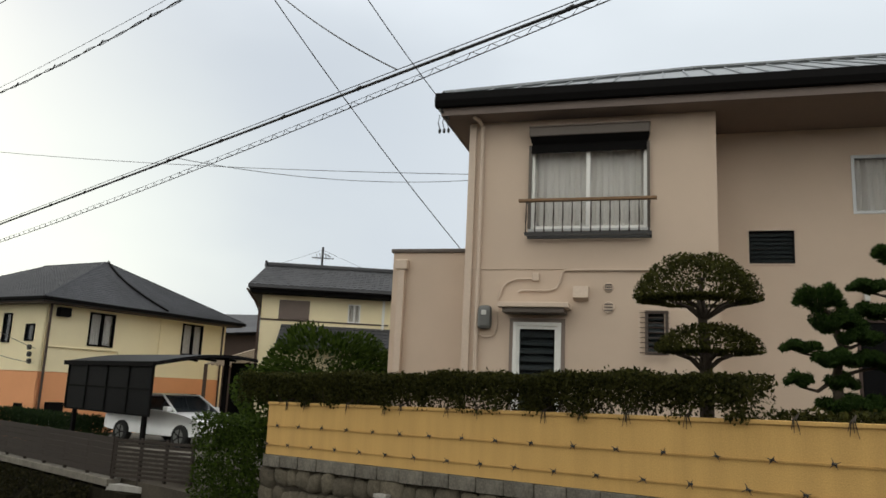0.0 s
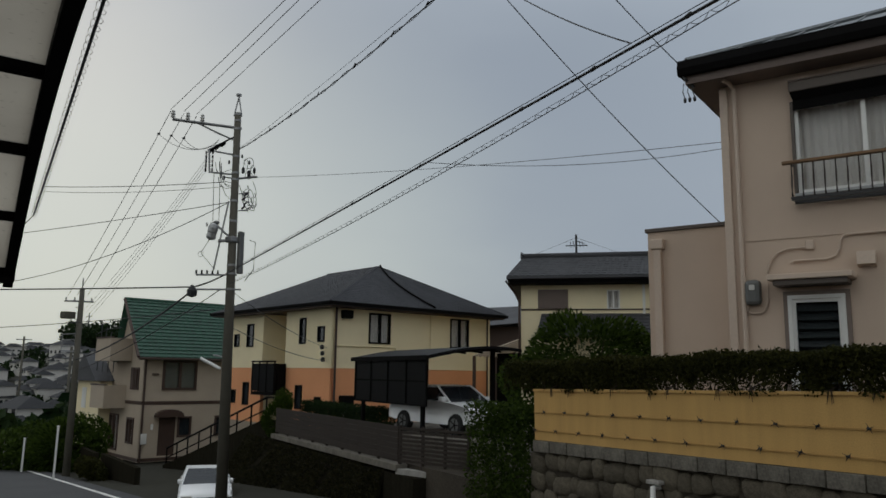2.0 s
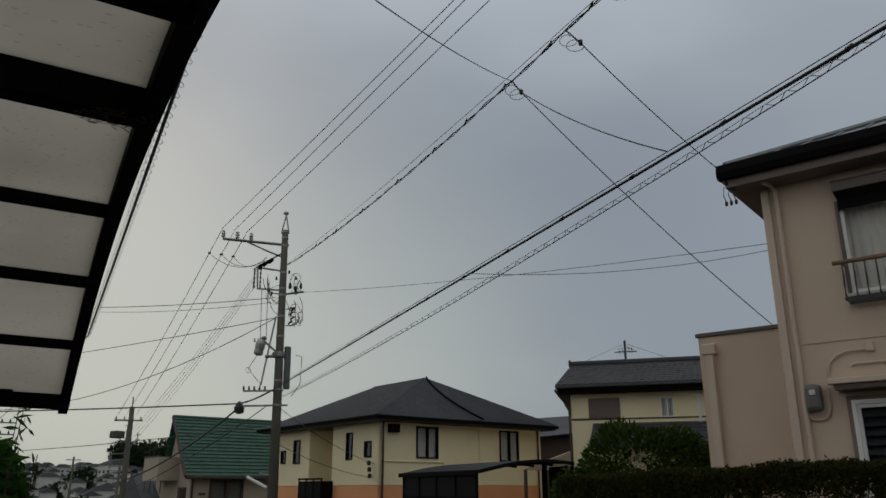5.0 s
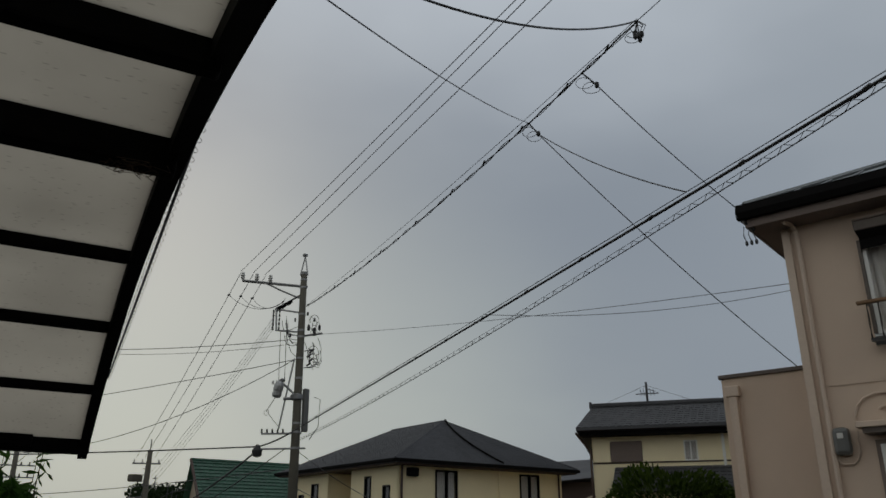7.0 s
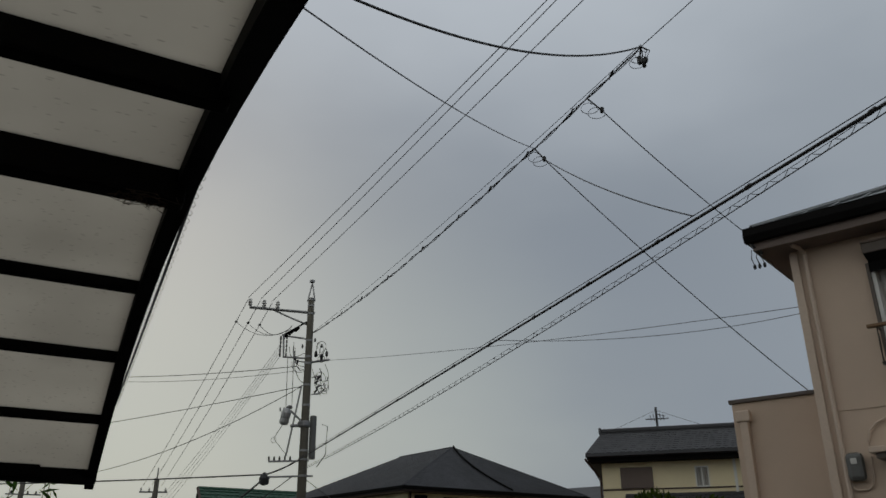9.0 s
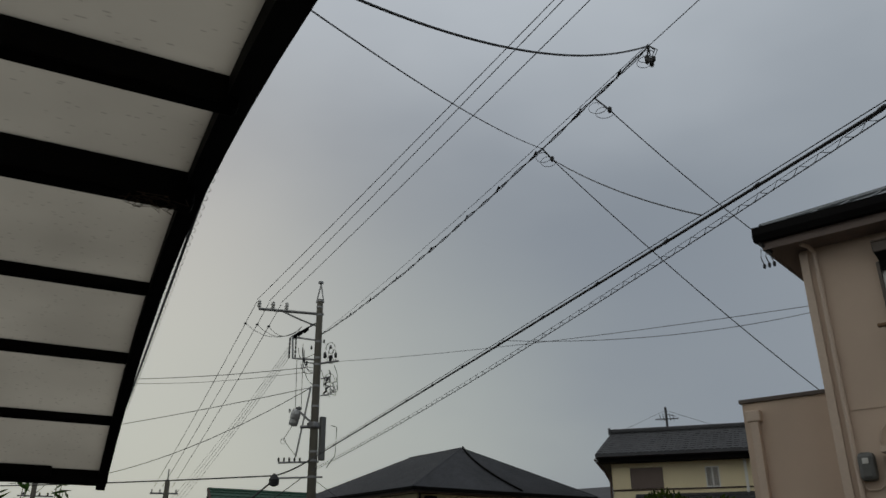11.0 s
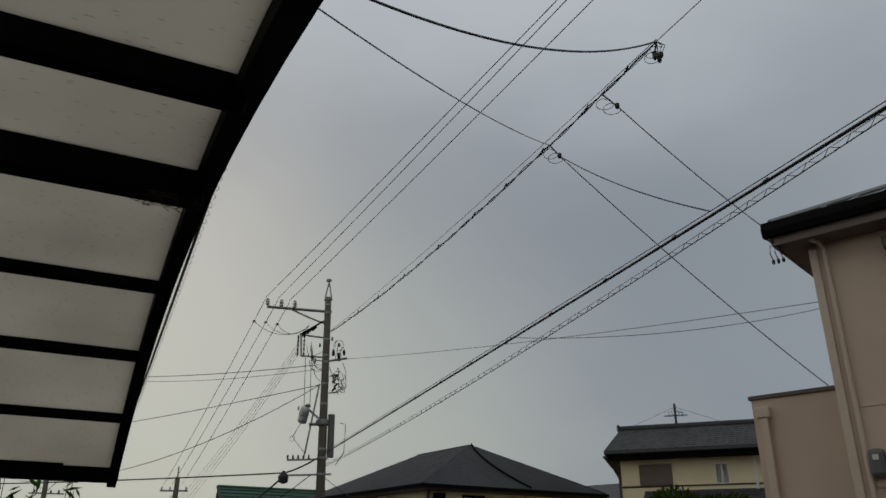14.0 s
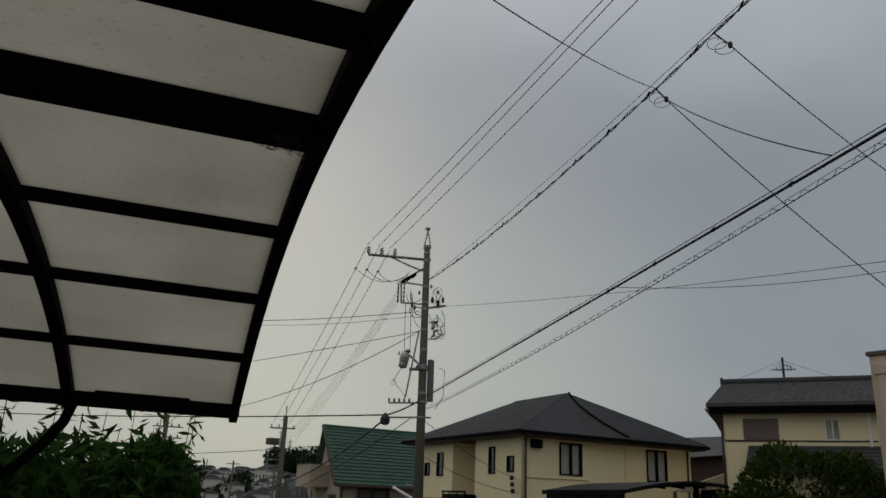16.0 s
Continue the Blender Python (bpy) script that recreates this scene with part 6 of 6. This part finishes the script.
    part("conduit", tube([(0.32, 0.36, L + 5.75), (0.42, 0.5, L + 5.7), (0.40, 0.48, L + 4.9), (0.25, 0.3, L + 4.55)], 0.013, 5), M_CABLE, p)
    part("clamp_box", box(-0.17, 0.15, -0.16, 0.15, L + 5.66, L + 5.84, 0.04), M_STEEL, p)
    # lower arm with line of pins
    part("cross_arm", tube([(0.12, 0.12, L + 4.72), (-0.66, -0.72, L + 4.70)], 0.03, 5), M_STEEL, p)
    for k in range(5):
        insulator(p, -0.25 - k * 0.1, -0.27 - k * 0.11, L + 4.72, 0.5, M_CABLE)
    part("cross_arm", tube([(0.2, 0.22, L + 4.30), (-0.72, -0.85, L + 4.27)], 0.03, 5), M_STEEL, p)
    part("splice_drum", lathe([(0.03, -0.14), (0.13, -0.1), (0.15, 0.05), (0.08, 0.16), (0.03, 0.22)], 12, m=Matrix.Translation((-0.68, -0.8, L + 4.18))), M_CABLE, p, "black cable splice case")
    return p


main_pole()

p2 = pole("utility_pole", "further utility pole with lamp box and step irons", -31.3, 17.9, -2.95, 5.35, 0.16, 0.10)
part("cross_arm", tube([(-0.4, -0.52, 7.75), (0.3, 0.38, 7.75)], 0.04, 5), M_STEEL, p2)
part("spike", tube([(0, 0, 8.3), (0.0, 0, 8.75)], 0.03, 5), M_STEEL, p2)
for k in range(4):
    insulator(p2, -0.36 + k * 0.2, -0.47 + k * 0.26, 7.78, 0.6)
part("transformer", box(-0.45, -0.05, -0.65, -0.15, 7.0, 7.3, 0.05), M_POLE, p2)
for k in range(4):
    part("step_frame", tube([(0, 0, 6.4 - k * 0.25), (-0.35, -0.5, 6.35 - k * 0.25)], 0.02, 4), M_STEEL, p2)
part("step_frame", tube([(-0.35, -0.5, 6.4), (-0.35, -0.5, 5.6)], 0.02, 4), M_STEEL, p2)
p3 = pole("utility_pole", "utility pole across the lane, half hidden by leaves", -51.1, 20.4, -4.0, 6.7, 0.2, 0.15)
for z in (9.9, 9.2, 8.6):
    part("cross_arm", tube([(-0.3, -0.8, z), (0.5, 1.0, z)], 0.05, 5), M_STEEL, p3)
    for k in range(4):
        insulator(p3, -0.2 + 0.2 * k, -0.5 + 0.4 * k, z, 0.9, M_CABLE)
for (x, y, zt, zb) in ((-110, 62, 5.2, -12), (-150, 75, 8, -11)):
    q = pole("utility_pole", "distant utility pole over the rooftops", x, y, zb, zt, 0.25, 0.18)
    part("cross_arm", tube([(-0.6, -1.2, zt - zb - 0.6), (0.6, 1.2, zt - zb - 0.6)], 0.1, 4), M_STEEL, q)
    part("cross_arm", tube([(-0.5, -1.0, zt - zb - 1.6), (0.5, 1.0, zt - zb - 1.6)], 0.1, 4), M_STEEL, q)


def hang(a, b, sag, n=28):
    a, b = Vector(a), Vector(b)
    return [a.lerp(b, i / n) - Vector((0, 0, sag * 4 * (i / n) * (1 - i / n))) for i in range(n + 1)]


def at(s, n, z):
    x, y = road_xy(s, n)
    return (x, y, z)


def cable(label, a, b, sag, r, material=None, name="overhead_cable"):
    t = thing(name, label, "cable", group="overhead lines")
    pts = hang(a, b, sag)
    part("strand", tube(pts, r, 5), material or M_CABLE, t)
    return t, pts


def on(pts, q):
    f = max(0.0, min(0.9999, q)) * (len(pts) - 1)
    i = int(f)
    return pts[i].lerp(pts[i + 1], f - i)


def coil(parent, pts, radius, turns, r, material, q0=0.0, q1=1.0):
    n = turns * 7
    out = []
    for i in range(n + 1):
        q = q0 + (q1 - q0) * i / n
        a = 2 * math.pi * turns * i / n
        out.append(on(pts, q) + Vector((0.3, 0.9, 0)).normalized() * math.cos(a) * radius + Vector((0, 0, math.sin(a) * radius)))
    part("lashing", tube(out, r, 4), material, parent)


# trunk telephone cable with its messenger, and the spiral-lashed one below it
A, B = at(22.4, 5.2, 4.73), at(-14, 5.2, 5.93)
tk, pts = cable("thick black trunk cable along the lane", A, B, 0.05, 0.017)
part("messenger", tube([p + Vector((0.02, 0.03, 0.075)) for p in pts], 0.006, 4), M_CABLE, tk)
for i in range(26):
    q = 0.04 + i * 0.037
    c = on(pts, q)
    part("hanger", tube([c + Vector((-0.03, 0.015, 0)), c + Vector((0.03, -0.015, 0.01))], 0.022, 6), M_CABLE, tk)
tk2, pts2 = cable("thin cable wrapped by a loose spiral under the trunk line", at(21.8, 5.2, 4.39), at(-14, 5.2, 7.13), 0.567, 0.006, M_WIRE)
coil(tk2, [p + Vector((0, 0, 0.03)) for p in pts2], 0.027, 150, 0.0035, M_WIRE)
part("strand", tube([p + Vector((0, 0, 0.058)) for p in pts2], 0.0035, 4), M_WIRE, tk2)
cable("trunk cable running on down the lane", (-18.48, 13.75, 4.15), (-31.2, 17.8, 2.35), 0.25, 0.028)
cable("short trunk tail to the splice case", at(22.4, 5.2, 4.73), (-18.48, 13.75, 4.3), 0.05, 0.025)
cable("black cable crossing over the lane", (-18.5, 13.75, 4.32), (-42.0, 7.7, 5.05), 0.12, 0.022)
cable("thin wire crossing over the lane", (-18.0, 14.3, 3.7), (-44.0, 9.5, 3.6), 0.4, 0.012, M_WIRE)
cable("spiral cable running on down the lane", (-17.9, 14.4, 4.3), (-31.2, 17.9, 1.9), 0.2, 0.014)

# low-voltage bundle with tap points
LVA, LVB = at(22.35, 5.4, 8.5), at(6.25, 5.4, 7.93)
lv, lpts = cable("low-voltage bundle sagging along the lane", LVA, LVB, 0.27, 0.007)
n = 150
for k in range(2):
    part("strand", tube([on(lpts, i / n) + Vector((0.02 * math.cos(i * 0.55 + k * 3.1), 0.0, 0.012 + 0.022 * math.sin(i * 0.55 + k * 3.1) - 0.02 * abs(math.sin(i * 0.16)))) for i in range(n + 1)], 0.008, 4), M_CABLE, lv)
mess = hang(LVA, LVB, 0.12)
part("messenger", tube([p + Vector((0, 0, 0.03)) for p in mess], 0.006, 4), M_CABLE, lv)
for q in (0.19, 0.3, 0.42, 0.55, 0.66, 0.74, 0.82, 0.9, 0.96):
    c = on(lpts, q)
    part("clamp", tube([c + Vector((-0.05, 0.025, -0.02)), c + Vector((0.05, -0.025, 0.05))], 0.015, 6), M_CABLE, lv)
cable("thin messenger wire continuing up the lane", LVB, at(-4.0, 5.4, 7.85), 0.02, 0.006, M_WIRE)


def tap(c, hang_to, label):
    """A dead-end clamp with a loop of slack, hanging beside the bundle."""
    t = thing("tap_clamp", label, "cable clamp", group="tap clamps")
    c, e = Vector(c), Vector(hang_to)
    part("link", tube([c, e], 0.012, 5), M_CABLE, t)
    part("clamp", lathe([(0.015, -0.04), (0.032, -0.015), (0.032, 0.03), (0.015, 0.05)], 8, m=Matrix.Translation(e)), M_CABLE, t)
    pts = []
    for i in range(26):
        a = 2 * math.pi * i / 12
        m = c.lerp(e, i / 25) + Vector((-0.05, 0, -0.10))
        pts.append(m + Vector((0.09 * math.cos(a), 0.03 * math.cos(a), 0.065 * math.sin(a) + 0.03 * (i / 25))))
    part("loop", tube(pts, 0.005, 4), M_CABLE, t)
    return e


N_LOW, N_MID, N_TOP = on(lpts, 0.835), on(lpts, 0.925), Vector(LVB)
e_low = tap(N_LOW, N_LOW + Vector((0.12, 0.07, -0.2)), "black tap clamp with a slack loop on the bundle")
e_mid = tap(N_MID, N_MID + Vector((0.16, 0.09, -0.21)), "black tap clamp with a slack loop on the bundle")
e_top = tap(N_TOP, N_TOP + Vector((-0.05, 0.02, -0.16)), "bunched end clamps of the bundle")
part_top = thing("end_clamp", "bunch of black end clamps hanging from the bundle", "cable clamp")
for k in range(4):
    d = Vector((0.04 * math.cos(k * 1.7), 0.04 * math.sin(k * 1.7), -0.22 - 0.03 * (k % 2)))
    part("clamp", lathe([(0.012, -0.04), (0.028, -0.015), (0.028, 0.025), (0.012, 0.045)], 8, m=Matrix.Translation(N_TOP + d)), M_CABLE, part_top)
    part("lead", tube([N_TOP, N_TOP + d * 0.6 + Vector((0.08 * math.cos(k * 2), 0.08 * math.sin(k * 2), 0.02)), N_TOP + d], 0.007, 4), M_CABLE, part_top)
cable("service drop to the beige house's roof corner", e_mid, (-3.60, 11.48, 6.80), 0.05, 0.008)
cable("service drop to the beige house's side wing", e_low, (-3.49, 12.96, 4.53), 0.10, 0.008)
cable("sagging link from the bundle to the trunk cable", e_low, on(pts, 0.463) + Vector((0, 0, 0.05)), 0.10, 0.008)
cable("thin service wire to the yard house", N_LOW, (-2.9, 1.8, 4.95), 0.12, 0.006, M_WIRE)
cable("black service cable to the yard house", N_TOP, (-3.25, 2.3, 5.5), 0.35, 0.011)

# high-voltage wires
for (i0, far_pt) in (((-19.44, 13.38, 9.68), (-5.25, 8.62, 10.42)), ((-19.06, 13.57, 9.60), (-5.05, 8.58, 10.29)), ((-18.69, 13.75, 9.50), (-4.70, 8.785, 10.22))):
    a, b = Vector(i0), Vector(far_pt)
    cable("bare high-voltage wire on the upper cross-arm", a, a + (b - a) * 1.8, 0.10, 0.009, M_WIRE, "power_line")
for k, (a, b) in enumerate((((-19.44, 13.38, 9.62), (-31.62, 17.48, 5.05)), ((-19.06, 13.57, 9.54), (-31.4, 17.75, 5.08)), ((-18.69, 13.75, 9.44), (-31.15, 18.05, 5.05)))):
    w, wp = cable("bare high-voltage wire running down the lane", a, b, 0.12, 0.010, M_WIRE, "power_line")
    c = on(wp, 0.085)
    part("clamp", tube([c - Vector((0.04, 0, 0)), c + Vector((0.04, 0, 0.0))], 0.035, 6), M_CABLE, w)
    cable("jumper lead drooping to the switches", c, (-18.25 + 0.04 * k, 14.2, 8.62 + 0.06 * k), 0.32, 0.008, M_WIRE, "jumper_lead")
for k in range(4):
    cable("low-voltage wire running down the lane", (-18.35, 13.95, 7.75 + 0.13 * k), (-31.4, 17.7 + 0.06 * k, 3.3 + 0.3 * k), 0.2, 0.006, M_WIRE, "power_line")

# wires over to the near side and behind
nc, npts = cable("spiral-lashed cable along the near side of the lane", (-3.0, 2.68, 8.2), (-31.5, 15.65, 8.15), 0.03, 0.034)
cable("cable running on to the pole across the lane", (-31.5, 15.65, 8.15), (-51.1, 20.4, 5.9), 0.1, 0.022)
coil(nc, npts, 0.10, 80, 0.006, M_CABLE)
part("strand", tube([p + Vector((0.01, 0.01, 0.035)) for p in npts], 0.008, 4), M_CABLE, nc)
cable("pair of wires between the pole and the near line", (-17.95, 14.3, 7.44), (-26.2, 13.3, 8.17), 0.06, 0.012, M_WIRE)
cable("pair of wires between the pole and the near line", (-17.95, 14.3, 7.30), (-26.2, 13.3, 8.0), 0.1, 0.008, M_WIRE)
for (b, sg) in (((-26.88, 13.31, 6.74), 0.05), ((-26.94, 13.19, 5.74), 0.4)):
    a = Vector((-17.9, 14.5, 6.87))
    cable("wire leaving the pole across the lane", a, a + (Vector(b) - a) * 1.7, sg * 2, 0.012, M_WIRE)
cable("thin wire from the pole to the beige house", (-17.68, 14.71, 7.63), (-3.14, 12.35, 5.70), 0.12, 0.006, M_WIRE)
cable("thin wire from the trunk cable to the beige house", on(pts, 0.3385) + Vector((0, 0, 0.04)), (-3.14, 12.35, 5.60), 0.16, 0.005, M_WIRE)
cable("wire from the pole to the cream house", (-17.7, 14.7, 4.2), (-20.9, 22.0, 2.9), 0.15, 0.010, M_WIRE)
cable("wire from the pole to the cream house", (-17.7, 14.7, 3.2), (-20.9, 22.0, 2.4), 0.15, 0.010, M_WIRE)


# ---------------------------------------------------------------- carport canopy over the camera
CAN = Matrix.Rotation(radians(-23.56), 4, "Z")      # local -x runs down the lane, local y towards it
ZC = 2.0


def arch_z(r):
    return ZC + 0.655 - (4.7 - math.sqrt(4.7 ** 2 - (r - 1.7) ** 2))


def arch_pts(r0, r1, y, dz, n=16):
    return [(-(r0 + (r1 - r0) * i / n), y, arch_z(r0 + (r1 - r0) * i / n) + dz) for i in range(n + 1)]


def arch_bar(y0, y1, d0, d1, r0=0.06, r1=3.5, n=20):
    """A curved rafter of rectangular section."""
    bm = bmesh.new()
    rows = []
    for i in range(n + 1):
        r = r0 + (r1 - r0) * i / n
        z = arch_z(r)
        rows.append([bm.verts.new((-r, y, z + d)) for y, d in ((y0, d0), (y1, d0), (y1, d1), (y0, d1))])
    for a, b in zip(rows, rows[1:]):
        for k in range(4):
            bm.faces.new((a[k], a[(k + 1) % 4], b[(k + 1) % 4], b[k]))
    bm.faces.new(rows[0][::-1])
    bm.faces.new(rows[-1])
    bmesh.ops.recalc_face_normals(bm, faces=bm.faces)
    return bm


canopy = thing("carport_canopy", "curved black-framed carport roof with bronze translucent panels", "carport", CAN)
RAF = [0.112, -0.515, -1.22, -1.88, -2.74]
part("edge_rafter", arch_bar(0.108, 0.143, -0.02, 0.05), M_BLACK, canopy)
for y in RAF[1:]:
    part("rafter", arch_bar(y - 0.02, y + 0.02, -0.025, 0.03), M_BLACK, canopy)
BARS = [(0.45, 0.03, 0.055), (0.905, 0.03, 0.055), (1.32, 0.045, 0.07), (1.98, 0.022, 0.039), (2.50, 0.022, 0.039), (2.995, 0.022, 0.037)]
for r, w, d in BARS:
    z = arch_z(r)
    part("purlin", box(-r - w / 2, -r + w / 2, -2.74, 0.125, z - d + 0.02, z + 0.025, 0.005), M_BLACK, canopy)
zl = arch_z(3.5)
part("eave_gutter", box(-3.50, -3.41, -2.8, 0.145, zl - 0.005, zl + 0.055, 0.008), M_BLACK, canopy)
part("gutter_strip", box(-3.42, -3.395, -0.42, -0.06, zl + 0.01, zl + 0.062, 0.004), M_BLACK, canopy)
part("end_beam", box(-0.1, 0.0, -2.8, 0.15, arch_z(0.05) - 0.06, arch_z(0.05) + 0.03, 0.012), M_BLACK, canopy)
edges = [0.07] + [b[0] for b in BARS] + [3.42]
for y1, y0 in zip(RAF, RAF[1:]):
    for a, b in zip(edges, edges[1:]):
        bm = bmesh.new()
        rows = []
        for i in range(5):
            r = a + (b - a) * i / 4
            rows.append([bm.verts.new((-r, yy, arch_z(r) + dz)) for yy, dz in ((y0, 0.012), (y1, 0.012), (y1, 0.016), (y0, 0.016))])
        for p, q in zip(rows, rows[1:]):
            for k in range(4):
                bm.faces.new((p[k], p[(k + 1) % 4], q[(k + 1) % 4], q[k]))
        bm.faces.new(rows[0][::-1])
        bm.faces.new(rows[-1])
        bmesh.ops.recalc_face_normals(bm, faces=bm.faces)
        part("roof_panel", bm, M_CANOPY, canopy)
for y in (-0.86,):
    part("post", box(-3.51, -3.41, y - 0.05, y + 0.05, 0.4, zl - 0.005, 0.01), M_BLACK, canopy)
    part("brace", tube([(-3.46, y + 0.36, zl), (-3.46, y + 0.34, zl - 0.07), (-3.46, y + 0.29, zl - 0.15), (-3.46, y + 0.2, zl - 0.25), (-3.46, y + 0.05, zl - 0.36)], 0.022, 6), M_BLACK, canopy)
part("post", box(-0.1, 0.0, -2.7, -2.6, 0.4, arch_z(0.05) - 0.06, 0.01), M_BLACK, canopy)
part("post", box(-3.51, -3.41, -2.7, -2.6, 0.4, zl - 0.005, 0.01), M_BLACK, canopy)
# the roof sits slightly out of square: its purlins fall and swing a little towards the lane
for piece in canopy.children:
    for v in piece.data.vertices:
        v.co.z -= 0.010 * (v.co.y - 0.1) * (1.0 if v.co.z > 1.5 else 0.0)
        v.co.x -= 0.035 * (v.co.y - 0.1)
nest = thing("cobweb", "wisp of dry grass caught under the canopy beam", "debris", CAN)
rn = random.Random(17)
bm = bmesh.new()
for i in range(26):
    y = rn.uniform(0.015, 0.1)
    x = -1.315 + rn.uniform(-0.02, 0.02)
    z = arch_z(1.32) - 0.051
    tube([(x, y, z), (x + rn.uniform(-0.03, 0.03), y + rn.uniform(-0.03, 0.03), z - rn.uniform(0.002, 0.012)), (x + rn.uniform(-0.015, 0.02), y + rn.uniform(-0.04, 0.03), z)], 0.0006, 3, bm)
part("stalk_tuft", bm, M_TWIG, nest)["kind"] = "stuff"


# ---------------------------------------------------------------- leafy bush past the canopy
def near_bush():
    t = thing("bush", "leafy green bush with narrow pointed leaves and tall shoots", "bush", Matrix.Translation((-5.45, 1.55, -0.1)))
    rs = np.random.RandomState(81)
    blobs = [((0, 0, 1.44), (0.8, 0.75, 0.98)), ((0.05, 0.5, 1.36), (0.5, 0.44, 1.08)), ((0.05, 0.64, 1.4), (0.32, 0.3, 1.0)), ((0, -0.5, 1.45), (0.6, 0.6, 0.95)), ((-0.1, -0.7, 1.35), (0.8, 0.7, 0.95)), ((-0.3, -0.1, 0.8), (0.9, 0.9, 0.8)), ((-0.3, -1.2, 1.3), (0.7, 0.6, 0.95))]
    pts = np.concatenate([in_ball(5200, c, r, rs, 0.35) for c, r in blobs])
    leaf_mesh("foliage", pts, 0.14, M_LEAF_NEAR, t, 0.3, seed=82, droop=0.5)
    tips = []
    r = random.Random(83)
    for i in range(84):
        x, y = r.uniform(-0.6, 0.5), r.uniform(-1.5, 0.72)
        top = 2.25 + r.uniform(-0.15, 0.38) - 0.1 * abs(x)
        if i % 6 == 0:
            top += 0.12
        lean = Vector((r.uniform(-0.15, 0.15), r.uniform(-0.15, 0.15), 0))
        a, b = Vector((x, y, 1.2)), Vector((x, y, top)) + lean
        stem = bmesh.new()
        tube([(x * 0.4, y * 0.5, 0), a, b], 0.012, 4, stem, 0.003)
        part("stem", stem, M_BARK, t)
        for k in range(26):
            q = 0.35 + 0.65 * k / 25
            tips.append(a.lerp(b, q) + Vector((r.uniform(-0.07, 0.07), r.uniform(-0.07, 0.07), r.uniform(-0.03, 0.03))))
    leaf_mesh("shoot_foliage", [tuple(p) for p in tips], 0.12, M_LEAF_NEAR, t, 0.24, seed=84, droop=0.4)


near_bush()

# ---------------------------------------------------------------- the town in the valley
def town_house(w, d, hgt, name="town_house"):
    t = thing(name, "small distant house with a grey pitched roof", "house", group="distant town")
    part("wall", box(-w / 2, w / 2, -d / 2, d / 2, -3, hgt), M_FAR, t)
    e = 0.6
    part("roof", solid([(-w / 2 - e, -d / 2 - e, hgt - 0.2), (w / 2 + e, -d / 2 - e, hgt - 0.2), (w / 2 + e, d / 2 + e, hgt - 0.2), (-w / 2 - e, d / 2 + e, hgt - 0.2), (-w / 4, 0, hgt + 1.9), (w / 4, 0, hgt + 1.9)],
                      [(0, 1, 5, 4), (1, 2, 5), (2, 3, 4, 5), (3, 0, 4), (3, 2, 1, 0)]), M_FARROOF, t)
    for k in range(3):
        x = -w / 2 + w * (k + 0.5) / 3
        for z in (1.0, 3.6):
            if z < hgt - 1:
                part("window", box(x - 0.6, x + 0.6, -d / 2 - 0.05, -d / 2 - 0.001, z, z + 1.2), M_DARKGLASS, t)
    return t


kinds = [town_house(7, 6, 4.6), town_house(8, 6.5, 5.0), town_house(6, 5, 3.0), town_house(9, 7, 7.0)]
rt = random.Random(99)
TABLE = [(0, 0), (60, -4.2), (90, -8), (130, -11), (180, -9), (240, -3), (310, 3), (380, 7), (480, 11), (650, 14), (3600, 14)]
spots = []
for i in range(300):
    q = rt.random()
    r = 78 + 370 * q ** 0.75
    az = radians(rt.uniform(-71.5, -55.5))
    if r < 105 and az > radians(-59):
        continue
    spots.append((r, az))
spots.sort()
for i, (r, az) in enumerate(spots):
    z = float(np.interp(r, [q[0] for q in TABLE], [q[1] for q in TABLE]))
    k = kinds[i % 4 if r > 150 else i % 3]
    m = Matrix.Translation((math.sin(az) * r, math.cos(az) * r, z)) @ Matrix.Rotation(radians(-13 + 90 * rt.randrange(4) + rt.uniform(-12, 12)), 4, "Z") @ Matrix.Scale(0.64, 4)
    copy_thing(k, m)
for k, (r, a) in zip(kinds, ((120, -66), (160, -63), (90, -67), (330, -61))):
    az = radians(a)
    k.matrix_world = Matrix.Translation((math.sin(az) * r, math.cos(az) * r, float(np.interp(r, [q[0] for q in TABLE], [q[1] for q in TABLE]))))

woods = thing("woods", "dark wooded hilltop beyond the town", "woods", kind="stuff")
rs_w = np.random.RandomState(7)
wp = []
for i in range(70):
    az = radians(rs_w.uniform(-60.8, -54.5))
    r = rs_w.uniform(395, 460)
    zb = float(np.interp(r, [q[0] for q in TABLE], [q[1] for q in TABLE]))
    wp.append(in_ball(170, (math.sin(az) * r, math.cos(az) * r, zb + rs_w.uniform(5, 12)), (6, 6, 6.0), rs_w, 0.6))
for i in range(110):
    az = radians(rs_w.uniform(-72, -55))
    r = rs_w.uniform(70, 380)
    zb = float(np.interp(r, [q[0] for q in TABLE], [q[1] for q in TABLE]))
    wp.append(in_ball(110, (math.sin(az) * r, math.cos(az) * r, zb + rs_w.uniform(1, 3)), (3, 3, 3), rs_w, 0.6))
leaf_mesh("tree_canopy", np.concatenate(wp), 1.5, M_LEAF_FAR, woods, 0.7, seed=6)
for (r, a, h) in ((420, -60.4, 26), (430, -59.7, 22)):
    az = radians(a)
    tw = thing("pylon", "distant lattice pylon on the hill", "pylon", Matrix.Translation((math.sin(az) * r, math.cos(az) * r, 8)))
    for sx in (-1.6, 1.6):
        part("leg", tube([(sx, 0, -2), (0, 0, h)], 0.22, 4), M_STEEL, tw)
    for z in (0.7, 0.82, 0.93):
        part("cross_arm", tube([(-2.6, 0, h * z), (2.6, 0, h * z)], 0.2, 4), M_STEEL, tw)
